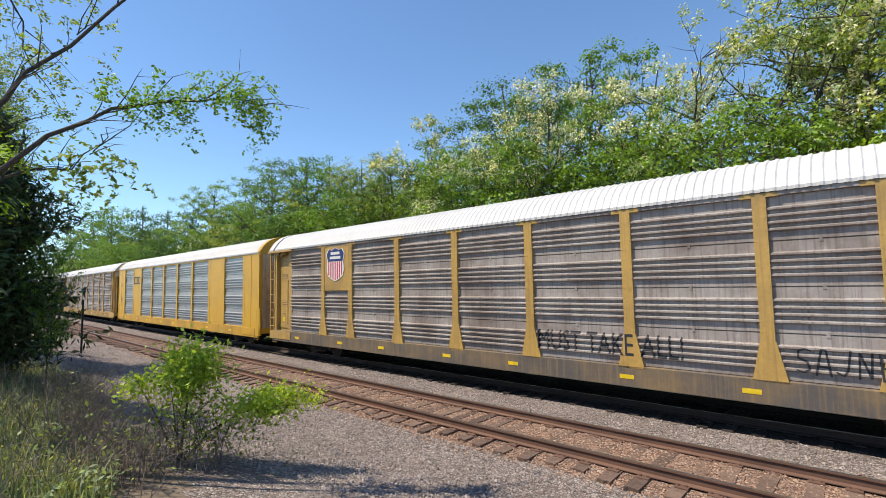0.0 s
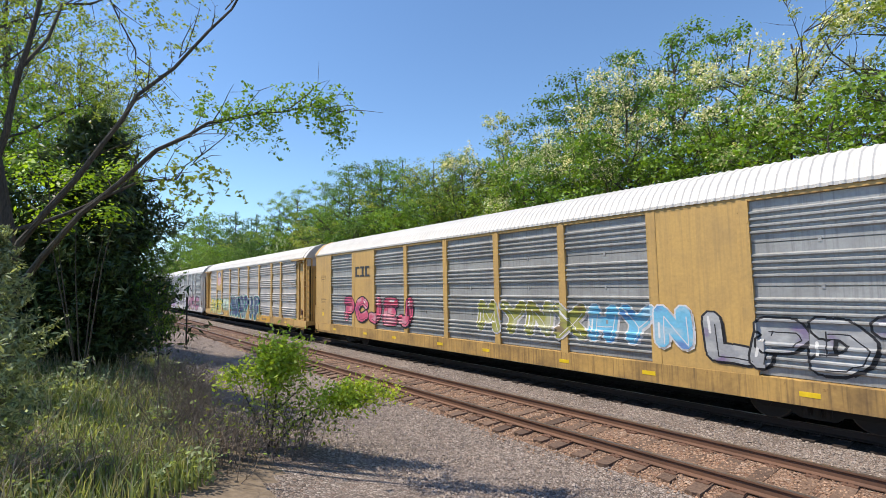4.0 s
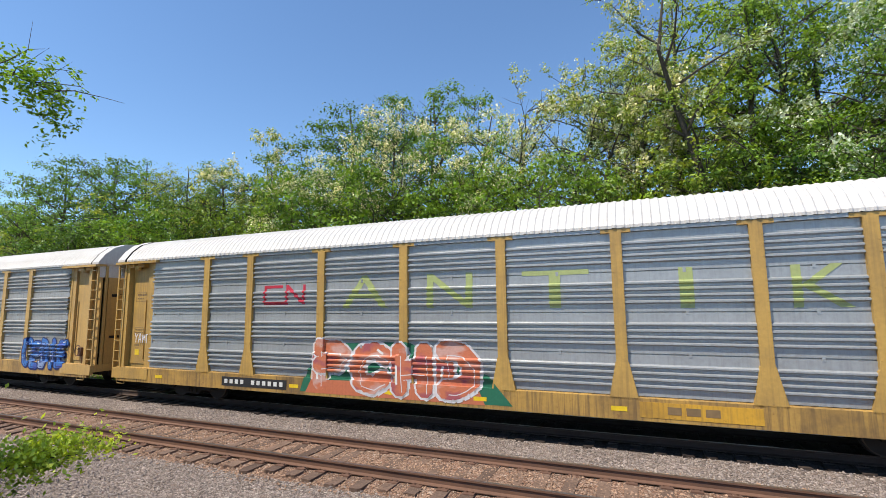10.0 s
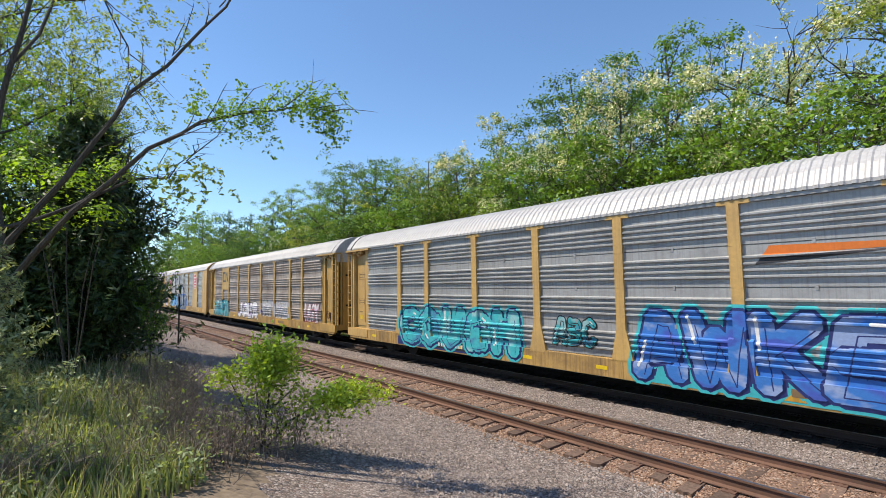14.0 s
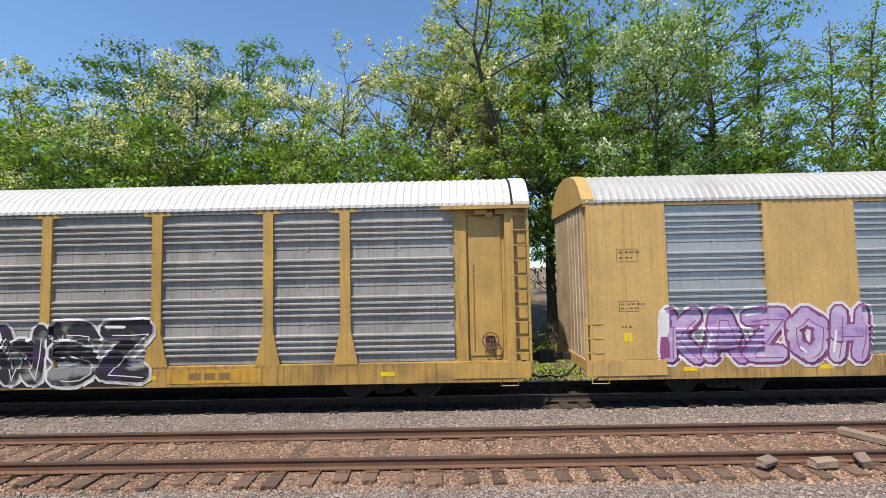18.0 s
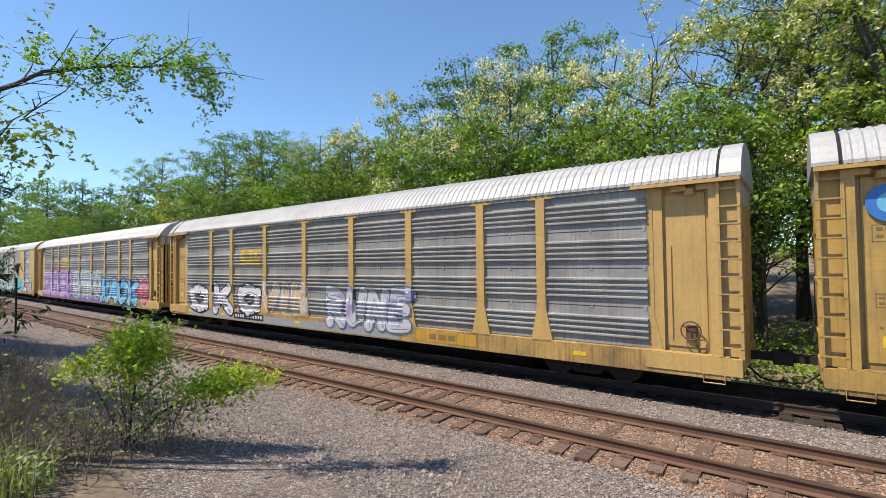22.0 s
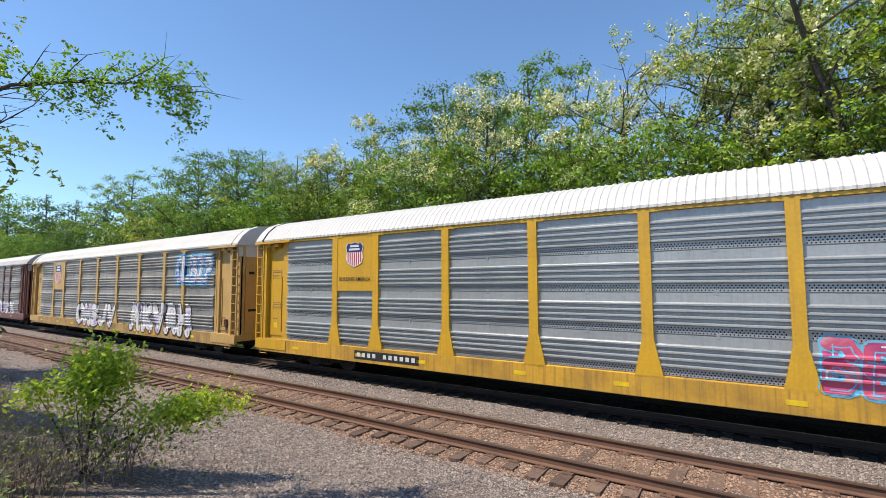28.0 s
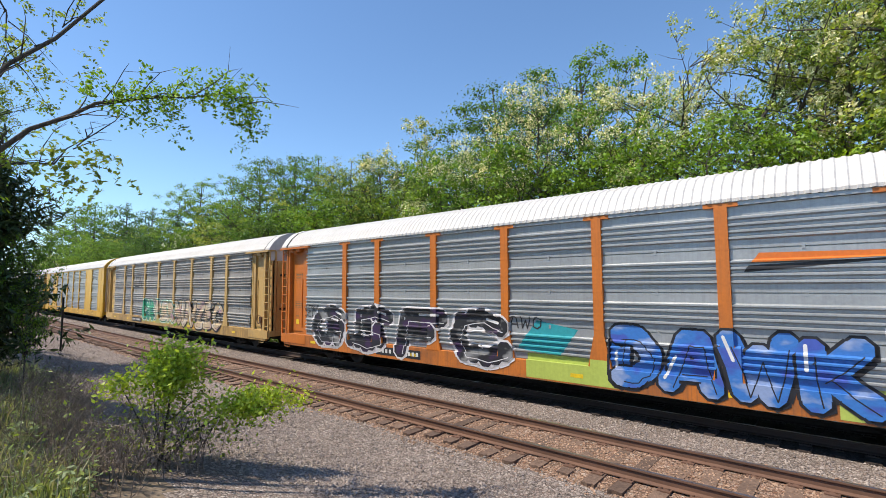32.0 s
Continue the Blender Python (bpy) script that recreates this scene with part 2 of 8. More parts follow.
MAT = {
    "ballast": gravel("ballast", [(0.125, 0.10, 0.089), (0.25, 0.208, 0.184), (0.34, 0.292, 0.262), (0.215, 0.157, 0.132), (0.425, 0.38, 0.345)]),
    "stone": grainy("stone", (0.215, 0.174, 0.153), (0.375, 0.322, 0.287), 30, strength=0.3),
    "rust_ballast": gravel("rust_ballast", [(0.15, 0.085, 0.055), (0.29, 0.175, 0.115), (0.37, 0.26, 0.195), (0.25, 0.125, 0.075), (0.45, 0.36, 0.29)]),
    "rust_stone": grainy("rust_stone", (0.23, 0.13, 0.08), (0.42, 0.29, 0.205), 30, strength=0.3),
    # dark copy of the ballast: the train's shade put into the colour
    "shade_ballast": gravel("shade_ballast", [(0.035, 0.027, 0.022), (0.075, 0.056, 0.045), (0.11, 0.086, 0.07), (0.06, 0.042, 0.032), (0.15, 0.12, 0.10)]),
    "soil": grainy("soil", (0.13, 0.095, 0.065), (0.26, 0.20, 0.14), 9, per_piece=False),
    "tie": grainy("tie", (0.08, 0.048, 0.034), (0.19, 0.125, 0.09), 22, mapping=(1, 1, 1), strength=0.6),
    # dark tie and rail copies, coloured for the shade under the cars
    "shade_tie": grainy("shade_tie", (0.025, 0.017, 0.013), (0.065, 0.046, 0.036), 22, strength=0.6),
    "shade_rail": paint("shade_rail", (0.06, 0.036, 0.026), (0.035, 0.024, 0.019), 0.6, 0.8, 0.1, streak=False),
    "board": grainy("board", (0.16, 0.12, 0.09), (0.30, 0.235, 0.18), 18, mapping=(1, 6, 6)),
    "rail": paint("rail", (0.15, 0.078, 0.05), (0.075, 0.042, 0.03), 0.6, 0.8, 0.1, streak=False),
    "railhead": plain("railhead", (0.34, 0.29, 0.26), 0.34, 0.9),
    "plate": plain("plate", (0.14, 0.075, 0.05), 0.85, 0.2),
    "bark": grainy("bark", (0.03, 0.025, 0.02), (0.105, 0.088, 0.068), 16, mapping=(3, 3, 0.6), strength=0.8, per_piece=False),
    "twig": grainy("twig", (0.12, 0.092, 0.072), (0.29, 0.235, 0.185), 12, per_piece=True),
    "leaf_mid": leafy("leaf_mid", (0.055, 0.115, 0.014), (0.20, 0.33, 0.042), 0.42),
    "leaf_bright": leafy("leaf_bright", (0.085, 0.17, 0.016), (0.27, 0.42, 0.045), 0.44),
    "leaf_dark": leafy("leaf_dark", (0.03, 0.07, 0.012), (0.12, 0.22, 0.035), 0.36),
    "leaf_yellow": leafy("leaf_yellow", (0.26, 0.33, 0.035), (0.50, 0.58, 0.09), 0.48),
    "leaf_olive": leafy("leaf_olive", (0.10, 0.14, 0.026), (0.31, 0.38, 0.085), 0.42),
    "blossom": leafy("blossom", (0.52, 0.52, 0.36), (0.76, 0.75, 0.58), 0.25),
    "cedar": leafy("cedar", (0.014, 0.03, 0.011), (0.062, 0.10, 0.032), 0.12),
    "juniper": leafy("juniper", (0.08, 0.115, 0.07), (0.30, 0.36, 0.24), 0.35),
    "grass": leafy("grass", (0.115, 0.155, 0.065), (0.31, 0.36, 0.18), 0.45),
    "dry": leafy("dry", (0.26, 0.21, 0.15), (0.52, 0.45, 0.34), 0.35),
    # cars
    "yellow": paint("yellow", (0.60, 0.34, 0.02), (0.34, 0.19, 0.04), 0.35, 0.42),
    "tan": paint("tan", (0.53, 0.335, 0.11), (0.30, 0.20, 0.09), 0.5, 0.55, rust=0.15),
    "gold": paint("gold", (0.48, 0.295, 0.075), (0.22, 0.14, 0.055), 0.6, 0.5, rust=0.2),
    "orange": paint("orange", (0.54, 0.155, 0.018), (0.28, 0.10, 0.03), 0.4, 0.5),
    "oxide": paint("oxide", (0.16, 0.062, 0.05), (0.09, 0.045, 0.04), 0.5, 0.6),
    "white": paint("white", (0.52, 0.50, 0.49), (0.34, 0.315, 0.30), 0.45, 0.5, rust=0.15),
    "silver": paint("silver", (0.375, 0.39, 0.405), (0.26, 0.27, 0.28), 0.5, 0.38, 0.35),
    "grey": paint("grey", (0.36, 0.365, 0.37), (0.19, 0.185, 0.18), 0.65, 0.5, 0.25),
    "dull": paint("dull", (0.33, 0.315, 0.30), (0.16, 0.15, 0.145), 0.7, 0.6, 0.15),
    "brown": paint("brown", (0.36, 0.32, 0.29), (0.15, 0.105, 0.085), 0.85, 0.6, 0.1, rust=0.25),
    "pale": paint("pale", (0.45, 0.43, 0.425), (0.25, 0.235, 0.23), 0.6, 0.55, 0.1),
    "roof_white": paint("roof_white", (0.58, 0.565, 0.545), (0.42, 0.39, 0.36), 0.35, 0.5),
    "roof_grey": paint("roof_grey", (0.45, 0.44, 0.43), (0.28, 0.265, 0.255), 0.5, 0.5, 0.1),
    "under": plain("under", (0.017, 0.014, 0.012), 0.85),
    "wheel": plain("wheel", (0.022, 0.018, 0.016), 0.75, 0.0),
    "tread": plain("tread", (0.10, 0.075, 0.06), 0.6, 0.5),
    "gap": plain("gap", (0.012, 0.011, 0.01), 0.9),
    "black": plain("black", (0.018, 0.018, 0.02), 0.6),
    "ink": plain("ink", (0.03, 0.03, 0.035), 0.5),
    "mark": plain("mark", (0.6, 0.6, 0.58), 0.6),
    "reflector": plain("reflector", (0.72, 0.5, 0.02), 0.4),
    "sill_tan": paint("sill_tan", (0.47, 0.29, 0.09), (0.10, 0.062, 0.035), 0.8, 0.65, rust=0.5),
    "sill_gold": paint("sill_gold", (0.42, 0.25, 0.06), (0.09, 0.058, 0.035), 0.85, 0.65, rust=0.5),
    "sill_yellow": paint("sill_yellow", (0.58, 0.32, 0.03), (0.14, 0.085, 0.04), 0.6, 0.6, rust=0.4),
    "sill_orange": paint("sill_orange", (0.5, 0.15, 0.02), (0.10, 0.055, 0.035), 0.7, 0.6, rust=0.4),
    "end_door": paint("end_door", (0.52, 0.44, 0.32), (0.26, 0.15, 0.07), 0.8, 0.6, rust=0.7),
    "weed": leafy("weed", (0.12, 0.16, 0.075), (0.33, 0.38, 0.22), 0.45),
    "stencil": plain("stencil", (0.2, 0.13, 0.06), 0.6),
    "grime": paint("grime", (0.10, 0.085, 0.075), (0.28, 0.18, 0.07), 0.6, 0.7),
    # cabinet, pole
    "cabinet": paint("cabinet", (0.44, 0.44, 0.435), (0.40, 0.395, 0.385), 0.15, 0.36, 0.4, streak=False),
    "steel": plain("steel", (0.5, 0.5, 0.49), 0.35, 0.9),
    "pole": grainy("pole", (0.08, 0.066, 0.054), (0.21, 0.185, 0.155), 20, mapping=(4, 4, 0.25), strength=0.8, per_piece=False),
    "pvc": plain("pvc", (0.56, 0.54, 0.50), 0.4),
    "cable": plain("cable", (0.03, 0.03, 0.03), 0.5),
    "conduit": plain("conduit", (0.40, 0.335, 0.285), 0.6),
    "flag": plain("flag", (0.75, 0.08, 0.02), 0.5),
}


def spray(name, col):
    """Spray paint of one colour, a little uneven."""
    key = "spray_" + name
    if key not in MAT:
        MAT[key] = paint(key, col, tuple(c * 0.7 for c in col), 0.35, 0.5, streak=True)
    return MAT[key]


def blend(name, col):
    """A sprayed fill that fades between a colour, a paler and a deeper tone."""
    key = "fill_" + name
    if key not in MAT:
        m, nt, b = nodes_of(key)
        vec = coords(nt, (1, 1, 1.6), shift=True)
        soft = noise_tex(nt, vec, 1.3, 3, 0.5)
        pale = tuple(min(0.8, c * 0.62 + 0.22) for c in col)
        deep = (col[0] * 0.6 + 0.03, col[1] * 0.5 + 0.01, col[2] * 0.7 + 0.05)
        r = ramp(nt, [(0.36, deep), (0.45, col), (0.53, col), (0.62, pale)], soft)
        gr = ramp(nt, [(0.3, (0.84, 0.84, 0.84)), (0.7, (1.08, 1.08, 1.08))], noise_tex(nt, vec, 13, 4, 0.6))
        nt.links.new(mix(nt, r.outputs[0], gr.outputs[0], 0.8, "MULTIPLY"), b.inputs["Base Color"])
        b.inputs["Roughness"].default_value = 0.5
        MAT[key] = m
    return MAT[key]


# ---------------------------------------------------------------- mesh helpers
def to_mesh(name, bm, material=None, smooth=False):
    me = bpy.data.meshes.new(name)
    bm.to_mesh(me)
    bm.free()
    if smooth:
        me.shade_smooth()
    if material:
        me.materials.append(material)
    return me


def part(name, bm, material, parent, label="", smooth=False):
    """One mesh object under a thing or a part; bm may be a finished mesh that is shared."""
    me = bm if isinstance(bm, bpy.types.Mesh) else to_mesh(name, bm, material, smooth)
    ob = new(name, me)
    if me.materials and me.materials[0] != material:
        ob.material_slots[0].link = "OBJECT"
        ob.material_slots[0].material = material
    ob.parent = parent
    if label:
        tagged(ob, label)
    return ob


def box(bm, x0, x1, y0, y1, z0, z1, bevel=0.0):
    v = [bm.verts.new(p) for p in ((x0, y0, z0), (x1, y0, z0), (x1, y1, z0), (x0, y1, z0), (x0, y0, z1), (x1, y0, z1), (x1, y1, z1), (x0, y1, z1))]
    f = [bm.faces.new([v[i] for i in q]) for q in ((0, 3, 2, 1), (4, 5, 6, 7), (0, 1, 5, 4), (1, 2, 6, 5), (2, 3, 7, 6), (3, 0, 4, 7))]
    if bevel:
        bmesh.ops.bevel(bm, geom=list({e for q in f for e in q.edges}), offset=bevel, segments=1, affect="EDGES")


def prism(bm, outline, axis, a, b):
    """Sweep a closed outline (pairs) along one axis from a to b. axis x: pairs are y, z; axis y: x, z; axis z: x, y."""
    def p(u, w, t):
        return {"x": (t, u, w), "y": (u, t, w), "z": (u, w, t)}[axis]
    lo = [bm.verts.new(p(u, w, a)) for u, w in outline]
    hi = [bm.verts.new(p(u, w, b)) for u, w in outline]
    n = len(lo)
    bm.faces.new(lo), bm.faces.new(hi[::-1])
    for i in range(n):
        bm.faces.new((lo[i], hi[i], hi[(i + 1) % n], lo[(i + 1) % n]))
    bmesh.ops.recalc_face_normals(bm, faces=bm.faces)


def tube(bm, pts, radii, sides=6, cap=True):
    """A tapered tube along points."""
    rings = []
    pts = [Vector(p) for p in pts]
    for i, p in enumerate(pts):
        d = (pts[min(i + 1, len(pts) - 1)] - pts[max(i - 1, 0)]).normalized()
        u = d.cross(Vector((0.31, 0.17, 0.93)))
        if u.length < 0.05:
            u = d.cross(Vector((1, 0, 0)))
        u.normalize()
        w = d.cross(u)
        r = radii[i] if isinstance(radii, (list, tuple)) else radii
        rings.append([bm.verts.new(p + r * (math.cos(a) * u + math.sin(a) * w)) for a in (2 * math.pi * k / sides for k in range(sides))])
    for a, b in zip(rings, rings[1:]):
        for k in range(sides):
            bm.faces.new((a[k], a[(k + 1) % sides], b[(k + 1) % sides], b[k]))
    if cap:
        bm.faces.new(rings[0][::-1])
        bm.faces.new(rings[-1])


def disc(bm, centre, axis, r, depth, sides=20):
    """A short cylinder whose axis runs along x, y or z."""
    c = Vector(centre)
    e = {"x": Vector((1, 0, 0)), "y": Vector((0, 1, 0)), "z": Vector((0, 0, 1))}[axis]
    tube(bm, [c - e * depth / 2, c + e * depth / 2], r, sides)


def thing(name, label, category, at=(0, 0, 0), group="", kind=""):
    ob = new(name)
    ob.location = at
    return tagged(ob, label, category, group, kind)

# ---------------------------------------------------------------- ground and track
NEAR, FAR = 8.97, 13.05          # centre lines of the two tracks
BEND = 0.00036                   # the line curves gently away to both sides
TIE = 0.52


def bend(x):
    c = max(-70.0, min(70.0, x))
    return BEND * (c * c / 2 + c * (x - c))


def slope(x):
    return BEND * max(-70.0, min(70.0, x))


def height(x, y):
    """The ground: two ballasted tracks, a path below a bank on the near side, woods beyond."""
    y = y - bend(x)
    n = noise.noise((x * 0.35, y * 0.35, 0.3)) * 0.07 + noise.noise((x * 1.7, y * 1.7, 4.0)) * 0.02
    pts = ((-40, 3.0), (-6, 1.6), (0, 1.1), (3.5, 0.38), (6.2, -0.30), (7.0, -0.32), (7.62, -0.25), (7.95, -0.225), (8.3, -0.202), (9.64, -0.202), (10.0, -0.225), (10.3, -0.235), (11.0, -0.29), (11.7, -0.235), (14.4, -0.235), (15.4, -0.7), (17, -0.75), (24, 0.4), (60, 4.0), (400, 10.0))
    z = pts[-1][1]
    for (a, za), (b, zb) in zip(pts, pts[1:]):
        if y < b:
            s = max(0.0, (y - a) / (b - a))
            z = za + (zb - za) * s
            break
    flat = 0.25 if 7.4 < y < 14.6 else 1.0
    if x < -7 and y < 4:
        n += min(1.0, (-7 - x) / 5) * min(1.0, (4 - y) / 3) * 0.35
    return z + n * flat


def steps(spans):
    out = []
    for a, b, n in spans:
        out += [a + (b - a) * i / n for i in range(n)]
    return out + [spans[-1][1]]


def ground_sheet():
    xs = steps(((-2500, -300, 8), (-300, -70, 23), (-70, -16, 54), (-16, 16, 128), (16, 70, 54), (70, 300, 23), (300, 2500, 8)))
    ys = steps(((-2500, -60, 8), (-60, -8, 20), (-8, 16, 120), (16, 40, 24), (40, 300, 20), (300, 3000, 8)))
    verts = [(x, y, height(x, y)) for y in ys for x in xs]
    w = len(xs)
    faces = [(j * w + i, j * w + i + 1, (j + 1) * w + i + 1, (j + 1) * w + i) for j in range(len(ys) - 1) for i in range(w - 1)]
    me = bpy.data.meshes.new("ground")
    me.from_pydata(verts, [], faces)
    me.shade_smooth()
    for k in ("ballast", "soil", "rust_ballast", "shade_ballast"):
        me.materials.append(MAT[k])
    for p in me.polygons:
        c = p.center
        y = c.y - bend(c.x)
        f = min(1.0, max(0.0, (c.x + 7.0) / 5.0))
        edge = 2.4 - 2.6 * f + 0.3 * math.sin(c.x * 0.9) + 0.5 * noise.noise((c.x * 1.3, c.y * 1.3, 2.0)) - 2.0 * max(0.0, min(1.0, c.x / 4))
        # index 3: ballast under the train, its shade painted as a darker colour
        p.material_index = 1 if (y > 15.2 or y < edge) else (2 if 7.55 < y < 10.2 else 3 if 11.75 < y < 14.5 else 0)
    return tagged(new("ground", me), "grey crushed-stone ballast and bare soil under the tracks", "ground", kind="structure")


def curved(name, outline, off, parent, material, x0=-140, x1=110, step=2.5, label=""):
    """A profile (y, z pairs) swept along the curve of the line."""
    n = int((x1 - x0) / step)
    verts, faces, m = [], [], len(outline)
    for i in range(n + 1):
        x = x0 + (x1 - x0) * i / n
        verts += [(x, off + bend(x) + u, w) for u, w in outline]
    for i in range(n):
        for k in range(m):
            a, b = i * m + k, i * m + (k + 1) % m
            faces.append((a, b, b + m, a + m))
    faces += [tuple(range(m)), tuple(range(n * m, n * m + m))[::-1]]
    me = bpy.data.meshes.new(name)
    me.from_pydata(verts, [], faces)
    bm = bmesh.new()
    bm.from_mesh(me)
    bmesh.ops.recalc_face_normals(bm, faces=bm.faces)
    bm.to_mesh(me)
    bm.free()
    me.materials.append(material)
    ob = new(name, me)
    ob.parent = parent
    if label:
        tagged(ob, label)
    return ob


RAIL = ((-0.07, -0.18), (0.07, -0.18), (0.07, -0.165), (0.012, -0.14), (0.012, -0.045), (0.036, -0.032), (0.036, -0.004), (-0.036, -0.004), (-0.036, -0.032), (-0.012, -0.045), (-0.012, -0.14), (-0.07, -0.165))
HEAD = ((-0.03, -0.004), (0.03, -0.004), (0.03, 0.0), (-0.03, 0.0))


def tie_mesh(seed, wood):
    rnd = random.Random(seed)
    bm = bmesh.new()
    w = 0.115
    bmesh.ops.create_grid(bm, x_segments=4, y_segments=10, size=1)
    for v in bm.verts:
        v.co = Vector((v.co.x * w, v.co.y * 1.3, -0.19 + rnd.uniform(-0.006, 0.004)))
        if abs(v.co.y) > 1.28:
            v.co.y += rnd.uniform(-0.03, 0.03)
    edge = [e for e in bm.edges if e.is_boundary]
    new_v = bmesh.ops.extrude_edge_only(bm, edges=edge)["geom"]
    for v in new_v:
        if isinstance(v, bmesh.types.BMVert):
            v.co.z -= 0.14
    return to_mesh("tie", bm, MAT[wood])


def track(name, centre, x0, x1, x_split, wood="tie", iron="rail"):
    t = tagged(new(name), "rusty steel rails on weathered wooden ties", "railway track", kind="structure")
    for side in (-0.7535, 0.7535):
        r = curved("rail", RAIL, centre + side, t, MAT[iron], label="rusty brown steel rail" if iron == "rail" else "steel rail, colour darkened for the train's shade")
        curved("rail_head", HEAD, centre + side, r, MAT["railhead"], label="polished steel running surface")
    meshes = [tie_mesh(i, wood) for i in range(5)]
    plate_bm = bmesh.new()
    box(plate_bm, -0.1, 0.1, -0.19, 0.19, -0.2, -0.172)
    for u in (-0.055, 0.055):
        for w in (-0.1, 0.1):
            box(plate_bm, u - 0.016, u + 0.016, w - 0.016, w + 0.016, -0.172, -0.15)
    # far-track plates take the rail colour darkened for shade
    plate_me = to_mesh("tie_plate", plate_bm, MAT["plate" if wood == "tie" else "shade_rail"])
    rnd = random.Random(int(centre * 100))
    n = 0
    rest_v, rest_f = [], []
    x = x0
    while x < x1:
        px = x + rnd.uniform(-0.04, 0.04)
        if x_split[0] <= x <= x_split[1]:
            o = new("tie", meshes[n % 5])
            o.parent = t
            o.matrix_basis = pose(px, centre + bend(px) + rnd.uniform(-0.09, 0.09), rnd.uniform(-0.012, 0.008), 0, 0, math.degrees(slope(px)) + rnd.uniform(-1.6, 1.6) + (180 if n % 2 else 0))
            if abs(x) < 24:
                for side in (-0.7535, 0.7535):
                    q = new("tie_plate", plate_me)
                    q.parent = t
                    q.matrix_basis = pose(px, centre + bend(px) + side, 0)
            n += 1
        else:
            b = len(rest_v)
            cy = centre + bend(px)
            rest_v += [(px + u, cy + w, z) for z in (-0.32, -0.19) for u, w in ((-0.115, -1.3), (0.115, -1.3), (0.115, 1.3), (-0.115, 1.3))]
            rest_f += [tuple(b + i for i in q) for q in ((4, 5, 6, 7), (0, 1, 5, 4), (1, 2, 6, 5), (2, 3, 7, 6), (3, 0, 4, 7))]
        x += TIE
    me = bpy.data.meshes.new("far_ties")
    me.from_pydata(rest_v, [], rest_f)
    me.materials.append(MAT[wood])
    o = new("far_ties", me)
    o.parent = t
    tagged(o, kind="stuff")
    return t


def stones():
    """Loose crushed stone strewn over the ballast."""
    rnd = np.random.RandomState(5)
    shapes = []
    for k in range(6):
        d = np.array([(1, 0, 0), (-1, 0, 0), (0, 1, 0), (0, -1, 0), (0, 0, 1), (0, 0, -1)], float)
        shapes.append(d * rnd.uniform(0.55, 1.15, (6, 1)) + rnd.uniform(-0.25, 0.25, (6, 3)))
    tri = np.array([(0, 2, 4), (2, 1, 4), (1, 3, 4), (3, 0, 4), (2, 0, 5), (1, 2, 5), (3, 1, 5), (0, 3, 5)])
    V, F, M = [], [], []
    n = 0
    bands = ((26000, -14, 13, 2.6, 7.9), (13000, -14, 14, 7.5, 10.3), (9000, -16, 18, 10.1, 11.75), (9000, -40, -12, 3.5, 11.75), (6000, 12, 40, 5, 11.75))
    for count, xa, xb, ya, yb in bands:
        for _ in range(count):
            x, y = rnd.uniform(xa, xb), rnd.uniform(ya, yb)
            if x < -4 and y < 3.6 + 0.4 * math.sin(x):
                continue
            s = rnd.uniform(0.014, 0.036) * (1.5 if rnd.rand() < 0.06 else 1)
            gy = y + bend(x)
            dy = abs(y - NEAR)
            if abs(dy - 0.7535) < 0.09:
                continue
            z = height(x, gy) + s * 0.25
            a = rnd.uniform(0, 6.28)
            c, q = math.cos(a), math.sin(a)
            p = shapes[rnd.randint(6)] * s
            V.append(np.stack([p[:, 0] * c - p[:, 1] * q + x, p[:, 0] * q + p[:, 1] * c + gy, p[:, 2] * 0.8 + z], 1))
            F.append(tri + n)
            M += [1 if dy < 1.25 + 0.45 * rnd.rand() else 0] * 8
            n += 6
    me = bpy.data.meshes.new("ballast_stones")
    me.from_pydata(np.concatenate(V).tolist(), [], np.concatenate(F).tolist())
    me.materials.append(MAT["stone"])
    me.materials.append(MAT["rust_stone"])
    me.polygons.foreach_set("material_index", M)
    tagged(new("ballast_stones", me), "loose grey and brown crushed stone", "gravel", kind="stuff")


ground_sheet()

# ---------------------------------------------------------------- the train
LENGTH, PITCH = 26.6, 27.9
FACE, CREST, SKIN = -1.585, -1.56, -1.495     # outer faces of posts, ridges and sheets
LOW, TOP = 1.02, 4.72                        # bottom and top of the side panels
POSTS_A = (1.85, 4.5, 6.4, 9.16, 11.92, 14.68, 17.44, 20.2, 22.1, 24.75)
POSTS_B = (1.9, 4.53, 6.5, 9.2, 11.9, 14.65, 17.35, 20.1, 22.15, 24.75)
SHEET = (TOP - LOW) / 4


def sheet_profile():
    """Outline of the side skin, bottom to top: four sheets, each with four pressed ridges and a dark seam."""
    out = []
    for s in range(4):
        z = LOW + s * SHEET
        out += [(SKIN + 0.05, z), (SKIN + 0.05, z + 0.012), (SKIN, z + 0.014), (SKIN, z + 0.185)]
        for r in range(4):
            a = z + 0.185 + r * 0.142
            out += [(CREST, a + 0.030), (CREST, a + 0.064), (SKIN, a + 0.094), (SKIN, a + 0.142)]
        out += [(SKIN, z + SHEET - 0.012), (SKIN + 0.05, z + SHEET - 0.010)]
    return out


PROFILE = sheet_profile()


